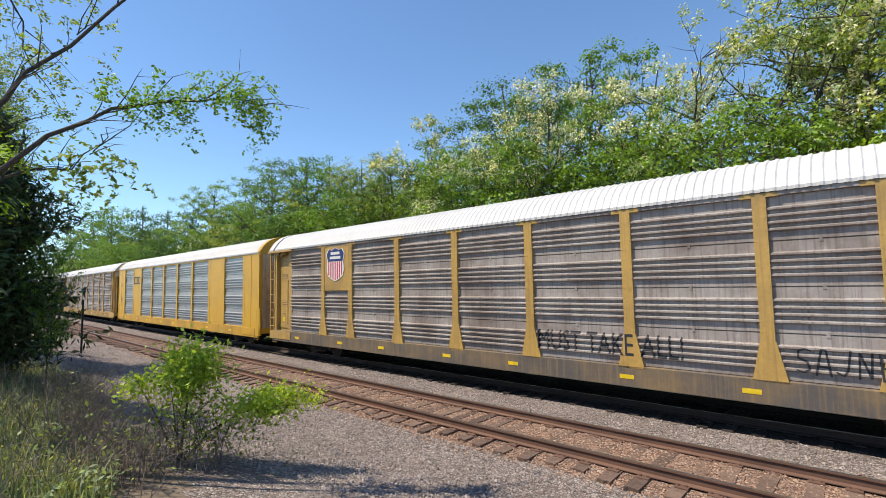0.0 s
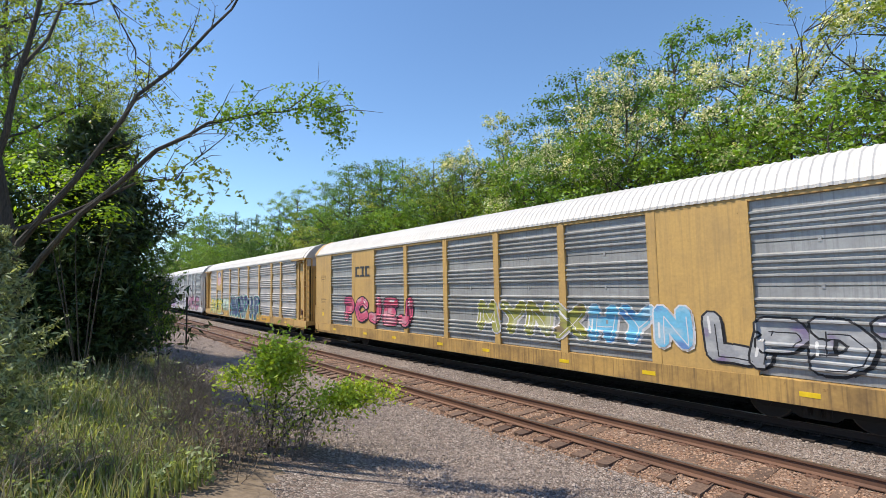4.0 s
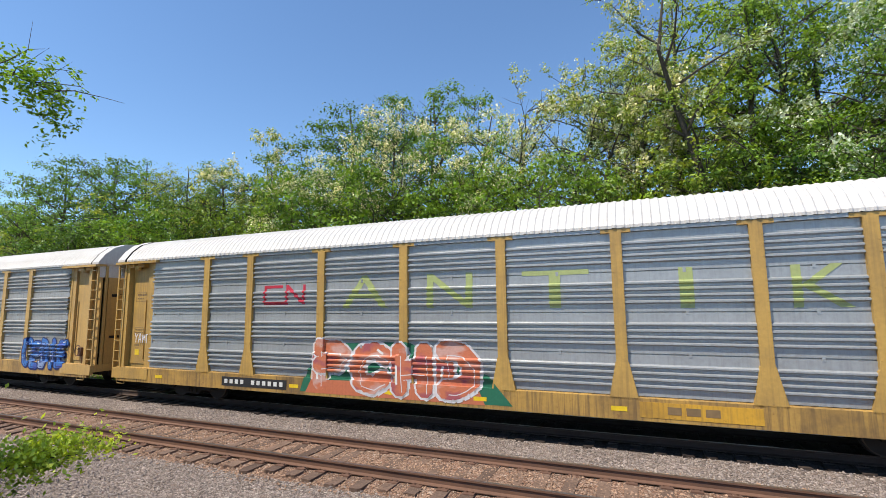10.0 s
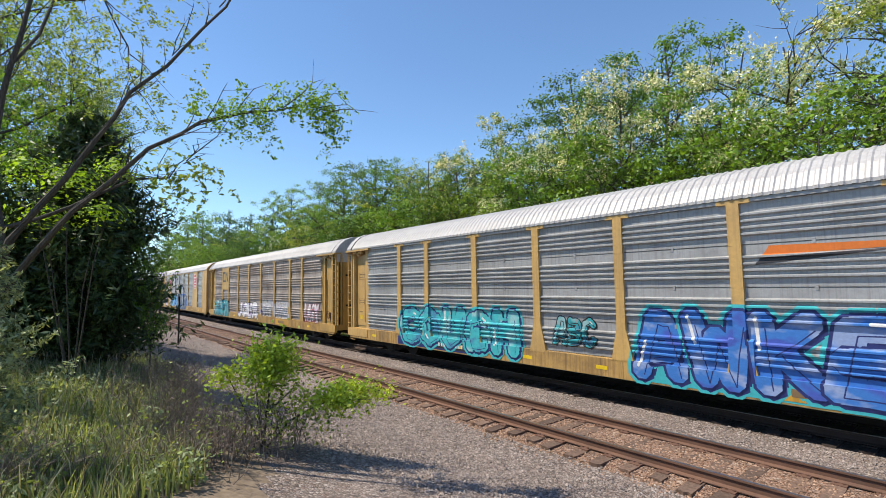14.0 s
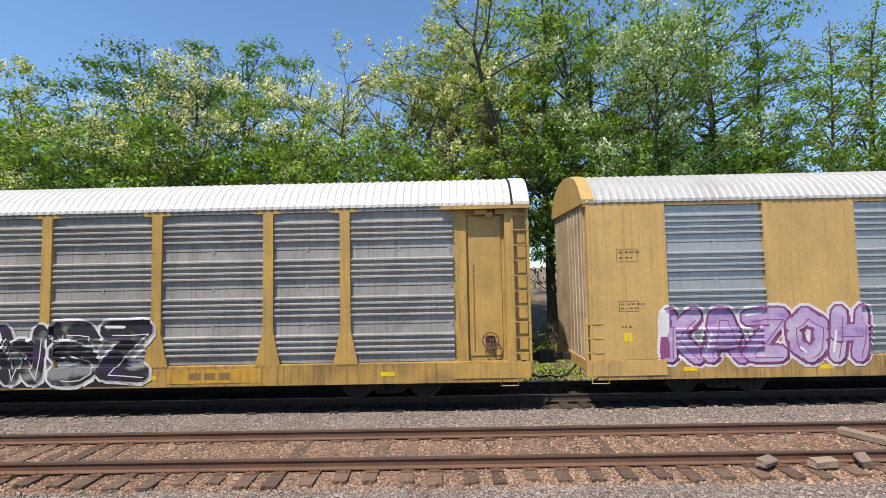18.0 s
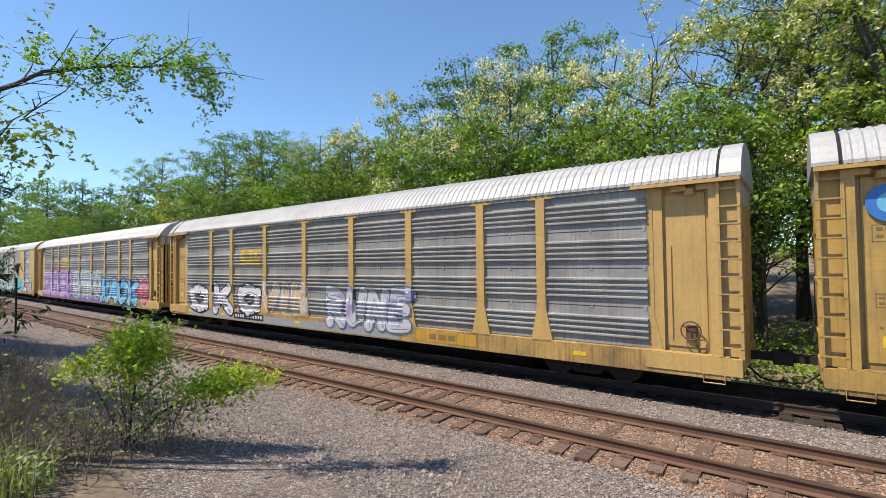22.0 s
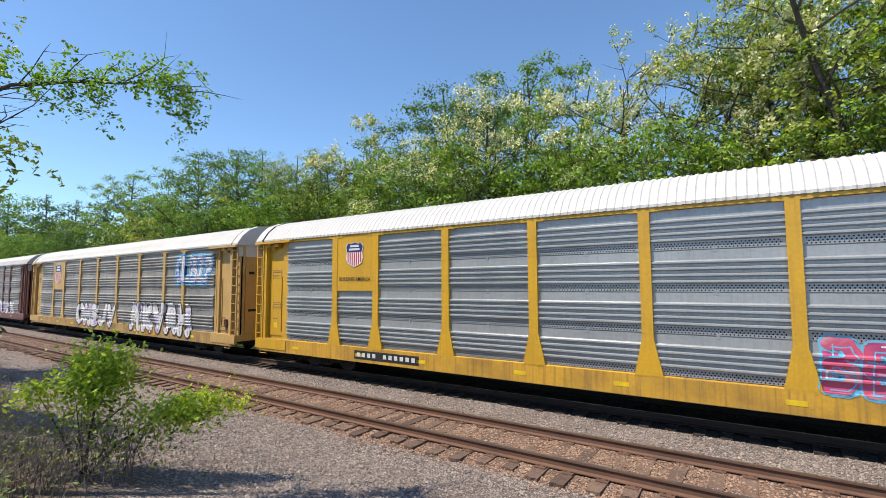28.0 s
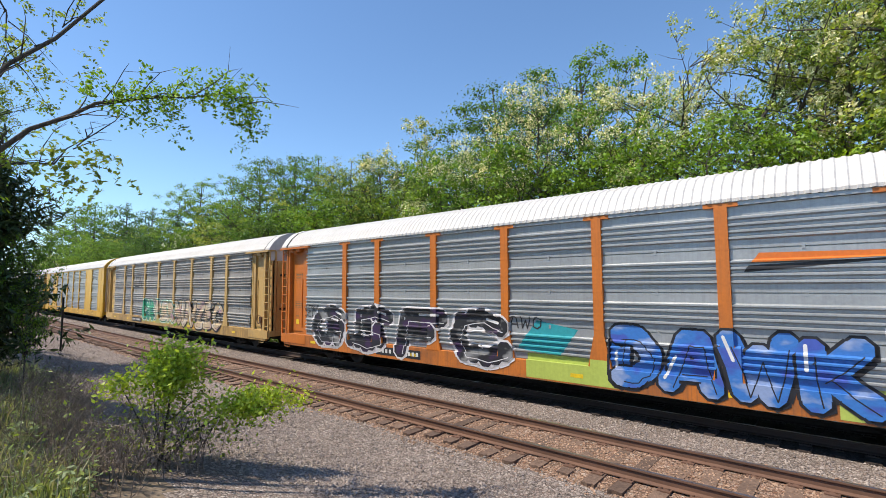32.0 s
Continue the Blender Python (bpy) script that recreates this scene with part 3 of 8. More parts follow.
def panel_mesh(width, top=TOP):
    bm = bmesh.new()
    prof = [p for p in PROFILE if p[1] <= top + 1e-6]
    a = [bm.verts.new((0, y, z)) for y, z in prof]
    b = [bm.verts.new((width, y, z)) for y, z in prof]
    for i in range(len(prof) - 1):
        bm.faces.new((a[i], b[i], b[i + 1], a[i + 1]))
    for s in (1, 2, 3):
        z = LOW + s * SHEET
        if z < top - 0.1:
            for x in (0.06, width * 0.5, width - 0.06):
                box(bm, x - 0.03, x + 0.03, SKIN - 0.012, SKIN + 0.06, z - 0.05, z + 0.05)
    return to_mesh("side_panel", bm, MAT["grey"])


def post_mesh(flare):
    """Upright of the rack: narrow, with a wide foot and a cap plate."""
    bm = bmesh.new()
    h = 0.125
    if flare:
        outline = [(-0.31, LOW - 0.06), (0.31, LOW - 0.06), (0.27, 1.15), (0.17, 1.62), (0.145, 1.75), (h, 1.78), (h, 4.70), (0.33, 4.70), (0.33, 4.79), (-0.33, 4.79), (-0.33, 4.70), (-h, 4.70), (-h, 1.78), (-0.145, 1.75), (-0.17, 1.62), (-0.27, 1.15)]
    else:
        outline = [(-0.12, LOW - 0.02), (0.12, LOW - 0.02), (0.12, 4.76), (-0.12, 4.76)]
    prism(bm, outline, "y", FACE, SKIN + 0.03)
    for z in np.arange(1.95, 4.6, 0.23):
        for x in (-0.09, 0.09):
            box(bm, x - 0.012, x + 0.012, FACE - 0.008, FACE + 0.01, z - 0.012, z + 0.012)
    return to_mesh("post", bm, MAT["yellow"])


def roof_mesh():
    prof = [(-1.6, 4.80), (-1.6, 4.87), (-1.36, 5.20), (-1.05, 5.46), (-0.6, 5.63), (0, 5.69), (0.6, 5.63), (1.05, 5.46), (1.36, 5.20), (1.6, 4.87), (1.6, 4.80)]
    bm = bmesh.new()
    rows = []
    x = 0.08
    xs = [(0.0, 0)]
    while x < LENGTH - 0.2:
        xs += [(x, 0), (x + 0.03, 1), (x + 0.085, 1), (x + 0.115, 0)]
        x += 0.19
    xs.append((LENGTH, 0))
    for x, up in xs:
        k = 0.02 * up
        rows.append([bm.verts.new((x, y * (1 + k / 1.6), z + (k if 1 < i < 9 else k * 0.2))) for i, (y, z) in enumerate(prof)])
    for a, b in zip(rows, rows[1:]):
        for i in range(len(prof) - 1):
            bm.faces.new((a[i], a[i + 1], b[i + 1], b[i]))
    bm.faces.new(rows[0]), bm.faces.new(rows[-1][::-1])
    bmesh.ops.recalc_face_normals(bm, faces=bm.faces)
    return to_mesh("roof", bm, MAT["roof_white"])


def sill_mesh():
    bm = bmesh.new()
    prism(bm, [(FACE, 0.52), (FACE + 0.12, 0.50), (FACE + 0.12, 0.56), (FACE + 0.03, 0.58), (FACE + 0.03, 0.95), (FACE + 0.1, 1.0), (FACE + 0.1, LOW), (FACE, LOW - 0.02)], "x", 0.25, LENGTH - 0.25)
    return to_mesh("side_sill", bm, MAT["yellow"])


def bed_mesh():
    """Deck, centre sill and cross-bearers under the rack, with the plain far wall."""
    bm = bmesh.new()
    box(bm, 0.1, LENGTH - 0.1, -1.44, 1.52, 0.93, 1.0)
    box(bm, 0.4, LENGTH - 0.4, -0.36, 0.36, 0.42, 0.93)
    for x in np.arange(6.0, 21, 1.9):
        box(bm, x - 0.06, x + 0.06, -1.45, 1.45, 0.6, 0.93)
    for x in (11.0, 14.4):
        box(bm, x, x + 1.1, -1.0, -0.45, 0.45, 0.85)
    return to_mesh("underframe", bm, MAT["under"])


def far_wall_mesh():
    bm = bmesh.new()
    box(bm, 0.1, LENGTH - 0.1, 1.5, 1.58, 0.55, 4.82)
    return to_mesh("far_side", bm, MAT["grey"])


def plate_rail_mesh():
    bm = bmesh.new()
    box(bm, 0.02, LENGTH - 0.02, FACE + 0.01, SKIN + 0.06, TOP - 0.005, 4.80)
    return to_mesh("top_rail", bm, MAT["yellow"])


def seal_mesh():
    """The strip of small bolts and dark joint under the roof's edge."""
    bm = bmesh.new()
    x = 0.2
    while x < LENGTH - 0.2:
        box(bm, x, x + 0.05, FACE - 0.012, FACE + 0.02, 4.805, 4.835)
        x += 0.131
    return to_mesh("bolt_strip", bm, MAT["gap"])


def truck_mesh():
    bm = bmesh.new()
    for s in (-1, 1):
        y = s * 1.0
        prism(bm, [(-1.05, 0.34), (-1.1, 0.55), (-0.75, 0.56), (-0.45, 0.30), (-0.3, 0.17), (0.3, 0.17), (0.45, 0.30), (0.75, 0.56), (1.1, 0.55), (1.05, 0.34), (0.8, 0.30), (0.6, 0.4), (0.32, 0.66), (-0.32, 0.66), (-0.6, 0.4), (-0.8, 0.30)], "y", y - 0.08, y + 0.08)
        for x in (-0.875, 0.875):
            disc(bm, (x, y + s * 0.1, 0.42), "y", 0.12, 0.1, 10)
        for x in (-0.18, 0, 0.18):
            disc(bm, (x, y + s * 0.09, 0.38), "z", 0.07, 0.28, 8)
    box(bm, -0.2, 0.2, -1.0, 1.0, 0.4, 0.7)
    for x in (-0.875, 0.875):
        disc(bm, (x, 0, 0.42), "y", 0.08, 1.6, 10)
    return to_mesh("truck", bm, MAT["under"])


def wheel_mesh():
    bm = bmesh.new()
    tube(bm, [(0, -0.07, 0), (0, -0.06, 0), (0, 0.05, 0), (0, 0.052, 0), (0, 0.08, 0)], [0.385, 0.42, 0.42, 0.45, 0.45], 28)
    tube(bm, [(0, -0.10, 0), (0, -0.06, 0)], [0.10, 0.13], 14)
    return to_mesh("wheel", bm, MAT["wheel"])


def rim_mesh():
    bm = bmesh.new()
    tube(bm, [(0, -0.072, 0), (0, -0.058, 0)], [0.408, 0.423], 28, cap=False)
    tube(bm, [(0, -0.0725, 0), (0, -0.072, 0)], [0.395, 0.408], 28, cap=False)
    return to_mesh("tread", bm, MAT["tread"])


def ladder_mesh(z0, z1, n, width=0.42):
    bm = bmesh.new()
    for x in (0.02, width - 0.02):
        box(bm, x - 0.03, x + 0.03, FACE, FACE + 0.05, z0, z1)
    for i in range(n):
        z = z0 + (i + 0.6) * (z1 - z0) / n
        box(bm, 0.0, width, FACE - 0.01, FACE + 0.02, z - 0.014, z + 0.014)
    return to_mesh("ladder", bm, MAT["yellow"])


def end_a_meshes():
    """Stand-off end: corner column, recessed side door, inner column, canopy bracket, end doors."""
    out = {}
    bm = bmesh.new()
    box(bm, 0.42, 0.58, FACE + 0.03, -1.29, 0.95, 4.74)
    box(bm, 0.0, 0.05, -1.3, -1.2, 0.95, 4.74)
    out["corner_column"] = bm
    bm = bmesh.new()
    box(bm, 1.52, 1.86, -1.47, -1.29, 0.95, 4.74)
    out["inner_column"] = bm
    bm = bmesh.new()
    box(bm, 0.58, 1.52, -1.37, -1.29, 1.0, 4.74)
    out["side_door"] = bm
    bm = bmesh.new()
    box(bm, 0.66, 1.47, -1.395, -1.36, 1.12, 4.55, 0.008)
    out["door_panel"] = bm
    bm = bmesh.new()
    box(bm, 1.36, 1.38, -1.43, -1.385, 1.3, 3.4)
    out["door_rod"] = bm
    bm = bmesh.new()
    prism(bm, [(FACE - 0.12, 4.70), (FACE - 0.12, 4.78), (-1.29, 4.82), (-1.29, 4.74)], "x", -0.02, 2.15)
    for x in (0.5, 1.0):
        box(bm, x, x + 0.3, FACE + 0.02, -1.25, 4.58, 4.70)
    disc(bm, (0.95, -1.5, 4.56), "z", 0.1, 0.14, 10)
    out["door_track"] = bm
    bm = bmesh.new()
    box(bm, 0.05, 0.42, -1.42, -1.36, 0.95, 4.74)
    out["ladder_back"] = bm
    bm = bmesh.new()
    box(bm, 0.04, 0.09, -1.15, 1.5, 0.98, 4.30)
    out["end_door"] = bm
    for k, z in enumerate((1.5, 2.6, 3.6)):
        bm = bmesh.new()
        box(bm, 0.0, 0.045, -0.75, 0.75, z - 0.04, z + 0.04)
        out[f"door_bar_{k}"] = bm
    bm = bmesh.new()
    box(bm, 0.02, 0.045, -0.02, 0.02, 0.98, 4.30)
    out["door_seam"] = bm
    bm = bmesh.new()
    prism(bm, [(-1.5, 4.30), (1.5, 4.30), (1.56, 4.85), (1.33, 5.17), (1.02, 5.42), (0.58, 5.58), (0, 5.64), (-0.58, 5.58), (-1.02, 5.42), (-1.33, 5.17), (-1.56, 4.85)], "x", 0.03, 0.07)
    out["end_hood"] = bm
    arch = [(-1.6, 4.80), (-1.6, 4.87), (-1.36, 5.20), (-1.05, 5.46), (-0.6, 5.63), (0, 5.69), (0.6, 5.63), (1.05, 5.46), (1.36, 5.20), (1.6, 4.87), (1.6, 4.80)]
    bm = bmesh.new()
    prism(bm, [(y * 1.016, 4.80 + (z - 4.80) * 1.035) for y, z in arch], "x", -0.04, 0.36)
    out["roof_cap"] = bm
    bm = bmesh.new()
    prism(bm, [(y * 1.018, 4.80 + (z - 4.80) * 1.04) for y, z in arch], "x", 0.36, 0.415)
    out["roof_joint"] = bm
    bm = bmesh.new()
    box(bm, 0.03, 0.048, -1.0, -0.6, 3.55, 3.66)
    box(bm, 0.03, 0.048, -1.0, -0.6, 1.95, 2.05)
    out["door_gap"] = bm
    bm = bmesh.new()
    box(bm, 0.03, 1.9, FACE - 0.02, FACE + 0.1, 0.62, 0.98)
    box(bm, 0.0, 0.12, -1.5, 1.5, 0.72, 0.98)
    tube(bm, [(0.35, FACE - 0.03, 0.62), (0.35, FACE - 0.03, 0.44), (0.75, FACE - 0.03, 0.44), (0.75, FACE - 0.03, 0.62)], 0.014, 5)
    out["end_sill"] = bm
    return {k: to_mesh(k.rstrip("_0123456789"), v, MAT["yellow"]) for k, v in out.items()}


def end_b_meshes():
    """Flush end: a flat side plate and pale folding end doors set back behind it."""
    out = {}
    bm = bmesh.new()
    box(bm, 0.12, 1.92, FACE + 0.005, SKIN + 0.06, 0.98, 4.80)
    box(bm, 0.10, 0.18, FACE - 0.01, -1.3, 0.98, 4.80)
    out["corner_plate"] = bm
    bm = bmesh.new()
    box(bm, 0.988, 1.012, FACE - 0.006, FACE + 0.02, 1.0, 4.78)
    out["seam"] = bm
    bm = bmesh.new()
    box(bm, 0.05, 0.1, -1.42, 1.46, 0.98, 4.78)
    out["end_door"] = bm
    for k in range(5):
        bm = bmesh.new()
        y = -1.3 + k * 0.3
        box(bm, 0.03, 0.055, y, y + 0.025, 1.0, 4.76)
        out[f"door_rib_{k}"] = bm
    bm = bmesh.new()
    prism(bm, [(-1.6, 4.78), (1.6, 4.78), (1.62, 4.89), (1.38, 5.23), (1.07, 5.49), (0.6, 5.665), (0, 5.725), (-0.6, 5.665), (-1.07, 5.49), (-1.38, 5.23), (-1.62, 4.89)], "x", -0.01, 0.3)
    out["end_hood"] = bm
    bm = bmesh.new()
    box(bm, 0.03, 1.9, FACE - 0.02, FACE + 0.1, 0.62, 0.98)
    box(bm, 0.0, 0.12, -1.5, 1.5, 0.72, 0.98)
    tube(bm, [(0.1, FACE - 0.03, 0.95), (0.1, FACE - 0.03, 0.45), (0.5, FACE - 0.03, 0.45), (0.5, FACE - 0.03, 0.95)], 0.014, 5)
    out["end_sill"] = bm
    return {k: to_mesh(k.rstrip("_0123456789"), v, MAT["yellow"]) for k, v in out.items()}


def coupler_mesh():
    bm = bmesh.new()
    box(bm, -0.62, 0.3, -0.09, 0.09, 0.76, 0.94)
    prism(bm, [(-0.66, -0.16), (-0.42, -0.2), (-0.42, 0.16), (-0.52, 0.2), (-0.66, 0.08)], "z", 0.70, 1.0)
    tube(bm, [(0.1, -0.35, 0.7), (-0.2, -0.37, 0.42), (-0.45, -0.36, 0.36), (-0.65, -0.34, 0.40)], 0.025, 6)
    tube(bm, [(0.05, -0.9, 0.9), (0.0, -0.95, 0.55), (0.0, -0.6, 0.5)], 0.016, 5)
    return to_mesh("coupler", bm, MAT["under"])


MESH = {}


def shared(key, maker, *args):
    if key not in MESH:
        MESH[key] = maker(*args)
    return MESH[key]


def plate_mesh(width, z0, z1):
    bm = bmesh.new()
    box(bm, 0, width, FACE + 0.012, SKIN + 0.05, z0, z1)
    return to_mesh("side_plate", bm, MAT["yellow"])


def mirrored(ob):
    """Turn an end part to the car's other end: a half turn would swap the sides, so the mesh is mirrored."""
    key = ("mirror", ob.data.name)
    if key not in MESH:
        me = ob.data.copy()
        me.transform(Matrix.Translation((LENGTH, 0, 0)) @ Matrix.Diagonal((-1, 1, 1, 1)))
        me.flip_normals()
        MESH[key] = me
    ob.data = MESH[key]
    return ob


WORN = {"tan": "faded tan", "yellow": "bright yellow", "gold": "dirty gold-yellow", "orange": "orange", "oxide": "red-brown", "white": "white"}
SKINS = {"silver": "clean silver", "grey": "grey galvanised", "dull": "dull grey weathered", "brown": "brown-stained", "pale": "pale weathered"}


def stencil_mesh(y, rows):
    """Faint rows of stencilled data, as bars."""
    rnd = random.Random(rows)
    bm = bmesh.new()
    for z, n, tall in ((3.55, 4, 0.06), (3.42, 3, 0.05), (2.3, 5, 0.04), (2.2, 4, 0.04), (1.75, 3, 0.05)):
        x = 0.86
        for k in range(n):
            d = rnd.uniform(0.05, 0.12)
            box(bm, x, x + d, y - 0.004, y + 0.002, z, z + tall)
            x += d + 0.03
    for z0, z1, x0, x1 in ((3.34, 3.66, 0.8, 1.32), (2.14, 2.4, 0.82, 1.3)):
        for q in ((x0, x1, z0, z0 + 0.014), (x0, x1, z1 - 0.014, z1), (x0, x0 + 0.014, z0, z1), (x1 - 0.014, x1, z0, z1)):
            box(bm, q[0], q[1], y - 0.004, y + 0.002, q[2], q[3])
    return to_mesh("stencil", bm, MAT["stencil"])


def label_mesh(y):
    bm = bmesh.new()
    box(bm, 0.9, 1.12, y - 0.006, y + 0.002, 1.42, 1.62, 0.002)
    return to_mesh("warning_label", bm, MAT["reflector"])


def hole_mesh(width, sheets):
    """Rows of small vent holes in the flat band of each sheet."""
    bm = bmesh.new()
    for s in range(sheets):
        for r in range(3):
            z = LOW + s * SHEET + 0.045 + r * 0.05
            x = 0.2 + (r % 2) * 0.035
            while x < width - 0.2:
                bm.faces.new([bm.verts.new((x + u, SKIN - 0.003, z + v)) for u, v in ((-0.02, 0), (0, -0.02), (0.02, 0), (0, 0.02))])
                x += 0.07
    return to_mesh("perforation", bm, MAT["gap"])


def brake_mesh():
    """Hand brake on the last door: wheel, gear box and rod."""
    bm = bmesh.new()
    x, y, z = LENGTH - 0.98, -1.5, 1.5
    box(bm, x - 0.11, x + 0.11, y + 0.02, y + 0.16, z - 0.2, z + 0.12, 0.02)
    ring = [(x + 0.2 * math.cos(a), y - 0.03, z + 0.2 * math.sin(a)) for a in np.linspace(0, 2 * math.pi, 15)]
    tube(bm, ring, 0.016, 5)
    for a in (0.5, 2.6, 4.7):
        tube(bm, [(x, y, z), (x + 0.2 * math.cos(a), y - 0.03, z + 0.2 * math.sin(a))], 0.011, 4)
    tube(bm, [(x + 0.05, y + 0.06, z - 0.15), (x + 0.16, y + 0.05, 0.98)], 0.016, 5)
    return to_mesh("hand_brake", bm, MAT["plate"])


def owner_board(car, x):
    """A yellow board on the sill with three dark marks."""
    bm = bmesh.new()
    box(bm, x, x + 2.3, FACE - 0.008, FACE + 0.01, 0.60, 0.93)
    board = part("sill_board", bm, MAT["sill_yellow"], car, "yellow owner's board on the sill")
    for k in range(3):
        bm = bmesh.new()
        box(bm, x + 0.55 + k * 0.36, x + 0.82 + k * 0.36, FACE - 0.012, FACE - 0.006, 0.69, 0.85)
        part("mark", bm, MAT["stencil"], board)


def stencils(car, kind):
    if kind == "A":
        part("hand_brake", shared("brake", brake_mesh), MAT["plate"], car, "rusty hand brake wheel and gear box")
    y = -1.395 if kind == "A" else FACE + 0.005
    tagged(part("stencil", shared(("stencil", kind), stencil_mesh, y, 5), MAT["stencil"], car, "faint rows of stencilled data"), kind="stuff")
    part("warning_label", shared(("label", kind), label_mesh, y), MAT["reflector"], car, "small yellow warning label")


def autorack(spec):
    kind, frame_c, skin, roof = spec["kind"], spec["frame"], spec["skin"], spec.get("roof", "roof_white")
    car = tagged(new("autorack_car"), f"{WORN[frame_c]} {'graffitied ' if spec.get('tags') else ''}autorack wagon with {SKINS[skin]} ribbed sides", "railcar", "cars of the freight train")
    fm, sm = MAT[frame_c], MAT[skin]
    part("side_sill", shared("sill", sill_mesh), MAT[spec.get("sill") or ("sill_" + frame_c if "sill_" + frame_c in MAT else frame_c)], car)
    part("underframe", shared("bed", bed_mesh), MAT["under"], car)
    part("far_side", shared("far", far_wall_mesh), sm, car)
    part("top_rail", shared("top", plate_rail_mesh), sm if kind == "A" and not spec.get("rail") else fm, car)
    tagged(part("bolt_strip", shared("seal", seal_mesh), MAT["gap"], car), kind="stuff")
    part("roof", shared("roof", roof_mesh), MAT[roof], car, "white ribbed roof" if roof == "roof_white" else "grey ribbed roof")
    posts = POSTS_A if kind == "A" else POSTS_B
    solid = spec.get("plates", (1, 7) if kind == "B" else ())
    boards = spec.get("boards", {})
    for i, (a, b) in enumerate(zip(posts, posts[1:])):
        w = round(b - a, 2)
        if i in solid:
            o = part("side_plate", shared(("plate", w), plate_mesh, w, LOW - 0.02, TOP), fm, car)
        else:
            top = TOP
            if i in boards:
                n = boards[i]
                q = part("logo_board", shared(("board", w, n), plate_mesh, w, LOW + n * SHEET, TOP), fm, car)
                q.location.x = a
                top = LOW + n * SHEET
            o = part("side_panel", shared(("panel", w, top), panel_mesh, w, top), sm, car)
        o.location.x = a
    for x in posts:
        o = part("post", shared(("post", kind), post_mesh, kind == "A"), fm, car)
        o.location.x = x
        if kind == "A" and x in (posts[0], posts[-1]):
            o.location.y = 0.1
    ends = shared(("end", kind), end_a_meshes if kind == "A" else end_b_meshes)
    for side in (0, 1):
        col = MAT[spec.get("ends", frame_c)]
        for k, me in ends.items():
            m = col
            if k == "end_hood":
                m = MAT[roof] if kind == "A" else MAT["tan"] if frame_c == "white" else col
            if k == "roof_cap":
                m = MAT[roof]
            if k in ("roof_joint", "door_gap"):
                m = MAT["gap"]
            if kind == "B" and (k == "end_door" or k.startswith("door_r")):
                m = MAT["end_door"]
            o = part(k.rstrip("_0123456789"), me, m, car)
            if side:
                mirrored(o)
        lad = part("ladder", shared(("ladder", kind), ladder_mesh, *((0.98, 4.7, 10) if kind == "A" else (0.62, 2.0, 4))), col, car)
        if side:
            mirrored(lad)
        c = part("coupler", shared("coupler", coupler_mesh), MAT["under"], car)
        if side:
            mirrored(c)
        t = part("truck", shared("truck", truck_mesh), MAT["under"], car)
        t.location.x = LENGTH - 3.5 if side else 3.5
        for x in (-0.875, 0.875):
            for y in (-0.75, 0.75):
                wh = part("wheel", shared("wheel", wheel_mesh), MAT["wheel"], t)
                wh.location = (x, y, 0.42)
                if y > 0:
                    wh.rotation_euler.z = math.pi
                if y < 0:
                    tr = part("tread", shared("tread", rim_mesh), MAT["tread"], t, "polished steel tread")
                    tr.location = (x, y, 0.42)
    for k in range(8):
        r = part("reflector", shared("reflector", reflector_mesh), MAT["reflector"], car, "yellow reflector strip" if k == 0 else "")
        r.location.x = 2.3 + k * 2.9 + (0.35 if k % 2 else 0)
    side_kind = kind + ("+" if 1 in boards else "")
    stencils(car, kind)
    if "mark" in spec:
        a, b = spec["mark"]
        lettering_bars(car, a, b)
    if frame_c in ("tan", "gold") and kind == "A" and "sill" not in spec:
        owner_board(car, 17.75)
    for n, tag in enumerate(spec.get("tags", ())):
        spray_tag(car, side_kind, n, *tag)
    for n, shape in enumerate(spec.get("shapes", ())):
        painted(car, side_kind, *shape)
    if spec.get("perforated"):
        for i, (a, b) in enumerate(zip(posts, posts[1:])):
            w = round(b - a, 2)
            q = part("perforation", shared(("holes", w, i in boards), hole_mesh, w, 2 if i in boards else 4), MAT["gap"], car)
            q.location.x = a
            tagged(q, kind="stuff")
    for lg in spec.get("logos", ()):
        LOGOS[lg[0]](car, side_kind, *lg[1:])
    return car

# ---------------------------------------------------------------- paint on the cars
SPRAY = {
    "ink": (0.03, 0.03, 0.035), "black": (0.02, 0.02, 0.025), "pale": (0.66, 0.64, 0.66), "plum": (0.24, 0.07, 0.18), "maroon": (0.24, 0.04, 0.06), "lemon": (0.6, 0.5, 0.06), "forest": (0.02, 0.14, 0.08),
    "navy": (0.02, 0.03, 0.14), "green": (0.03, 0.32, 0.17), "violet": (0.16, 0.10, 0.32), "rose": (0.55, 0.09, 0.17), "olive": (0.32, 0.32, 0.08), "sky": (0.16, 0.45, 0.66), "grey": (0.30, 0.31, 0.33), "mint": (0.50, 0.64, 0.54),
    "teal": (0.03, 0.30, 0.34), "tan": (0.5, 0.36, 0.2), "lilac": (0.42, 0.30, 0.50), "blue": (0.04, 0.17, 0.50), "coral": (0.52, 0.16, 0.08), "lime": (0.42, 0.50, 0.10), "aqua": (0.05, 0.42, 0.46), "khaki": (0.52, 0.40, 0.26),
    "orange": (0.62, 0.16, 0.02), "red": (0.5, 0.03, 0.06), "gold": (0.65, 0.42, 0.02), "white": (0.72, 0.71, 0.70), "haze": (0.50, 0.50, 0.55), "slate": (0.14, 0.18, 0.24), "dusk": (0.40, 0.17, 0.24), "fog": (0.30, 0.285, 0.29), "moss": (0.35, 0.40, 0.16),
}


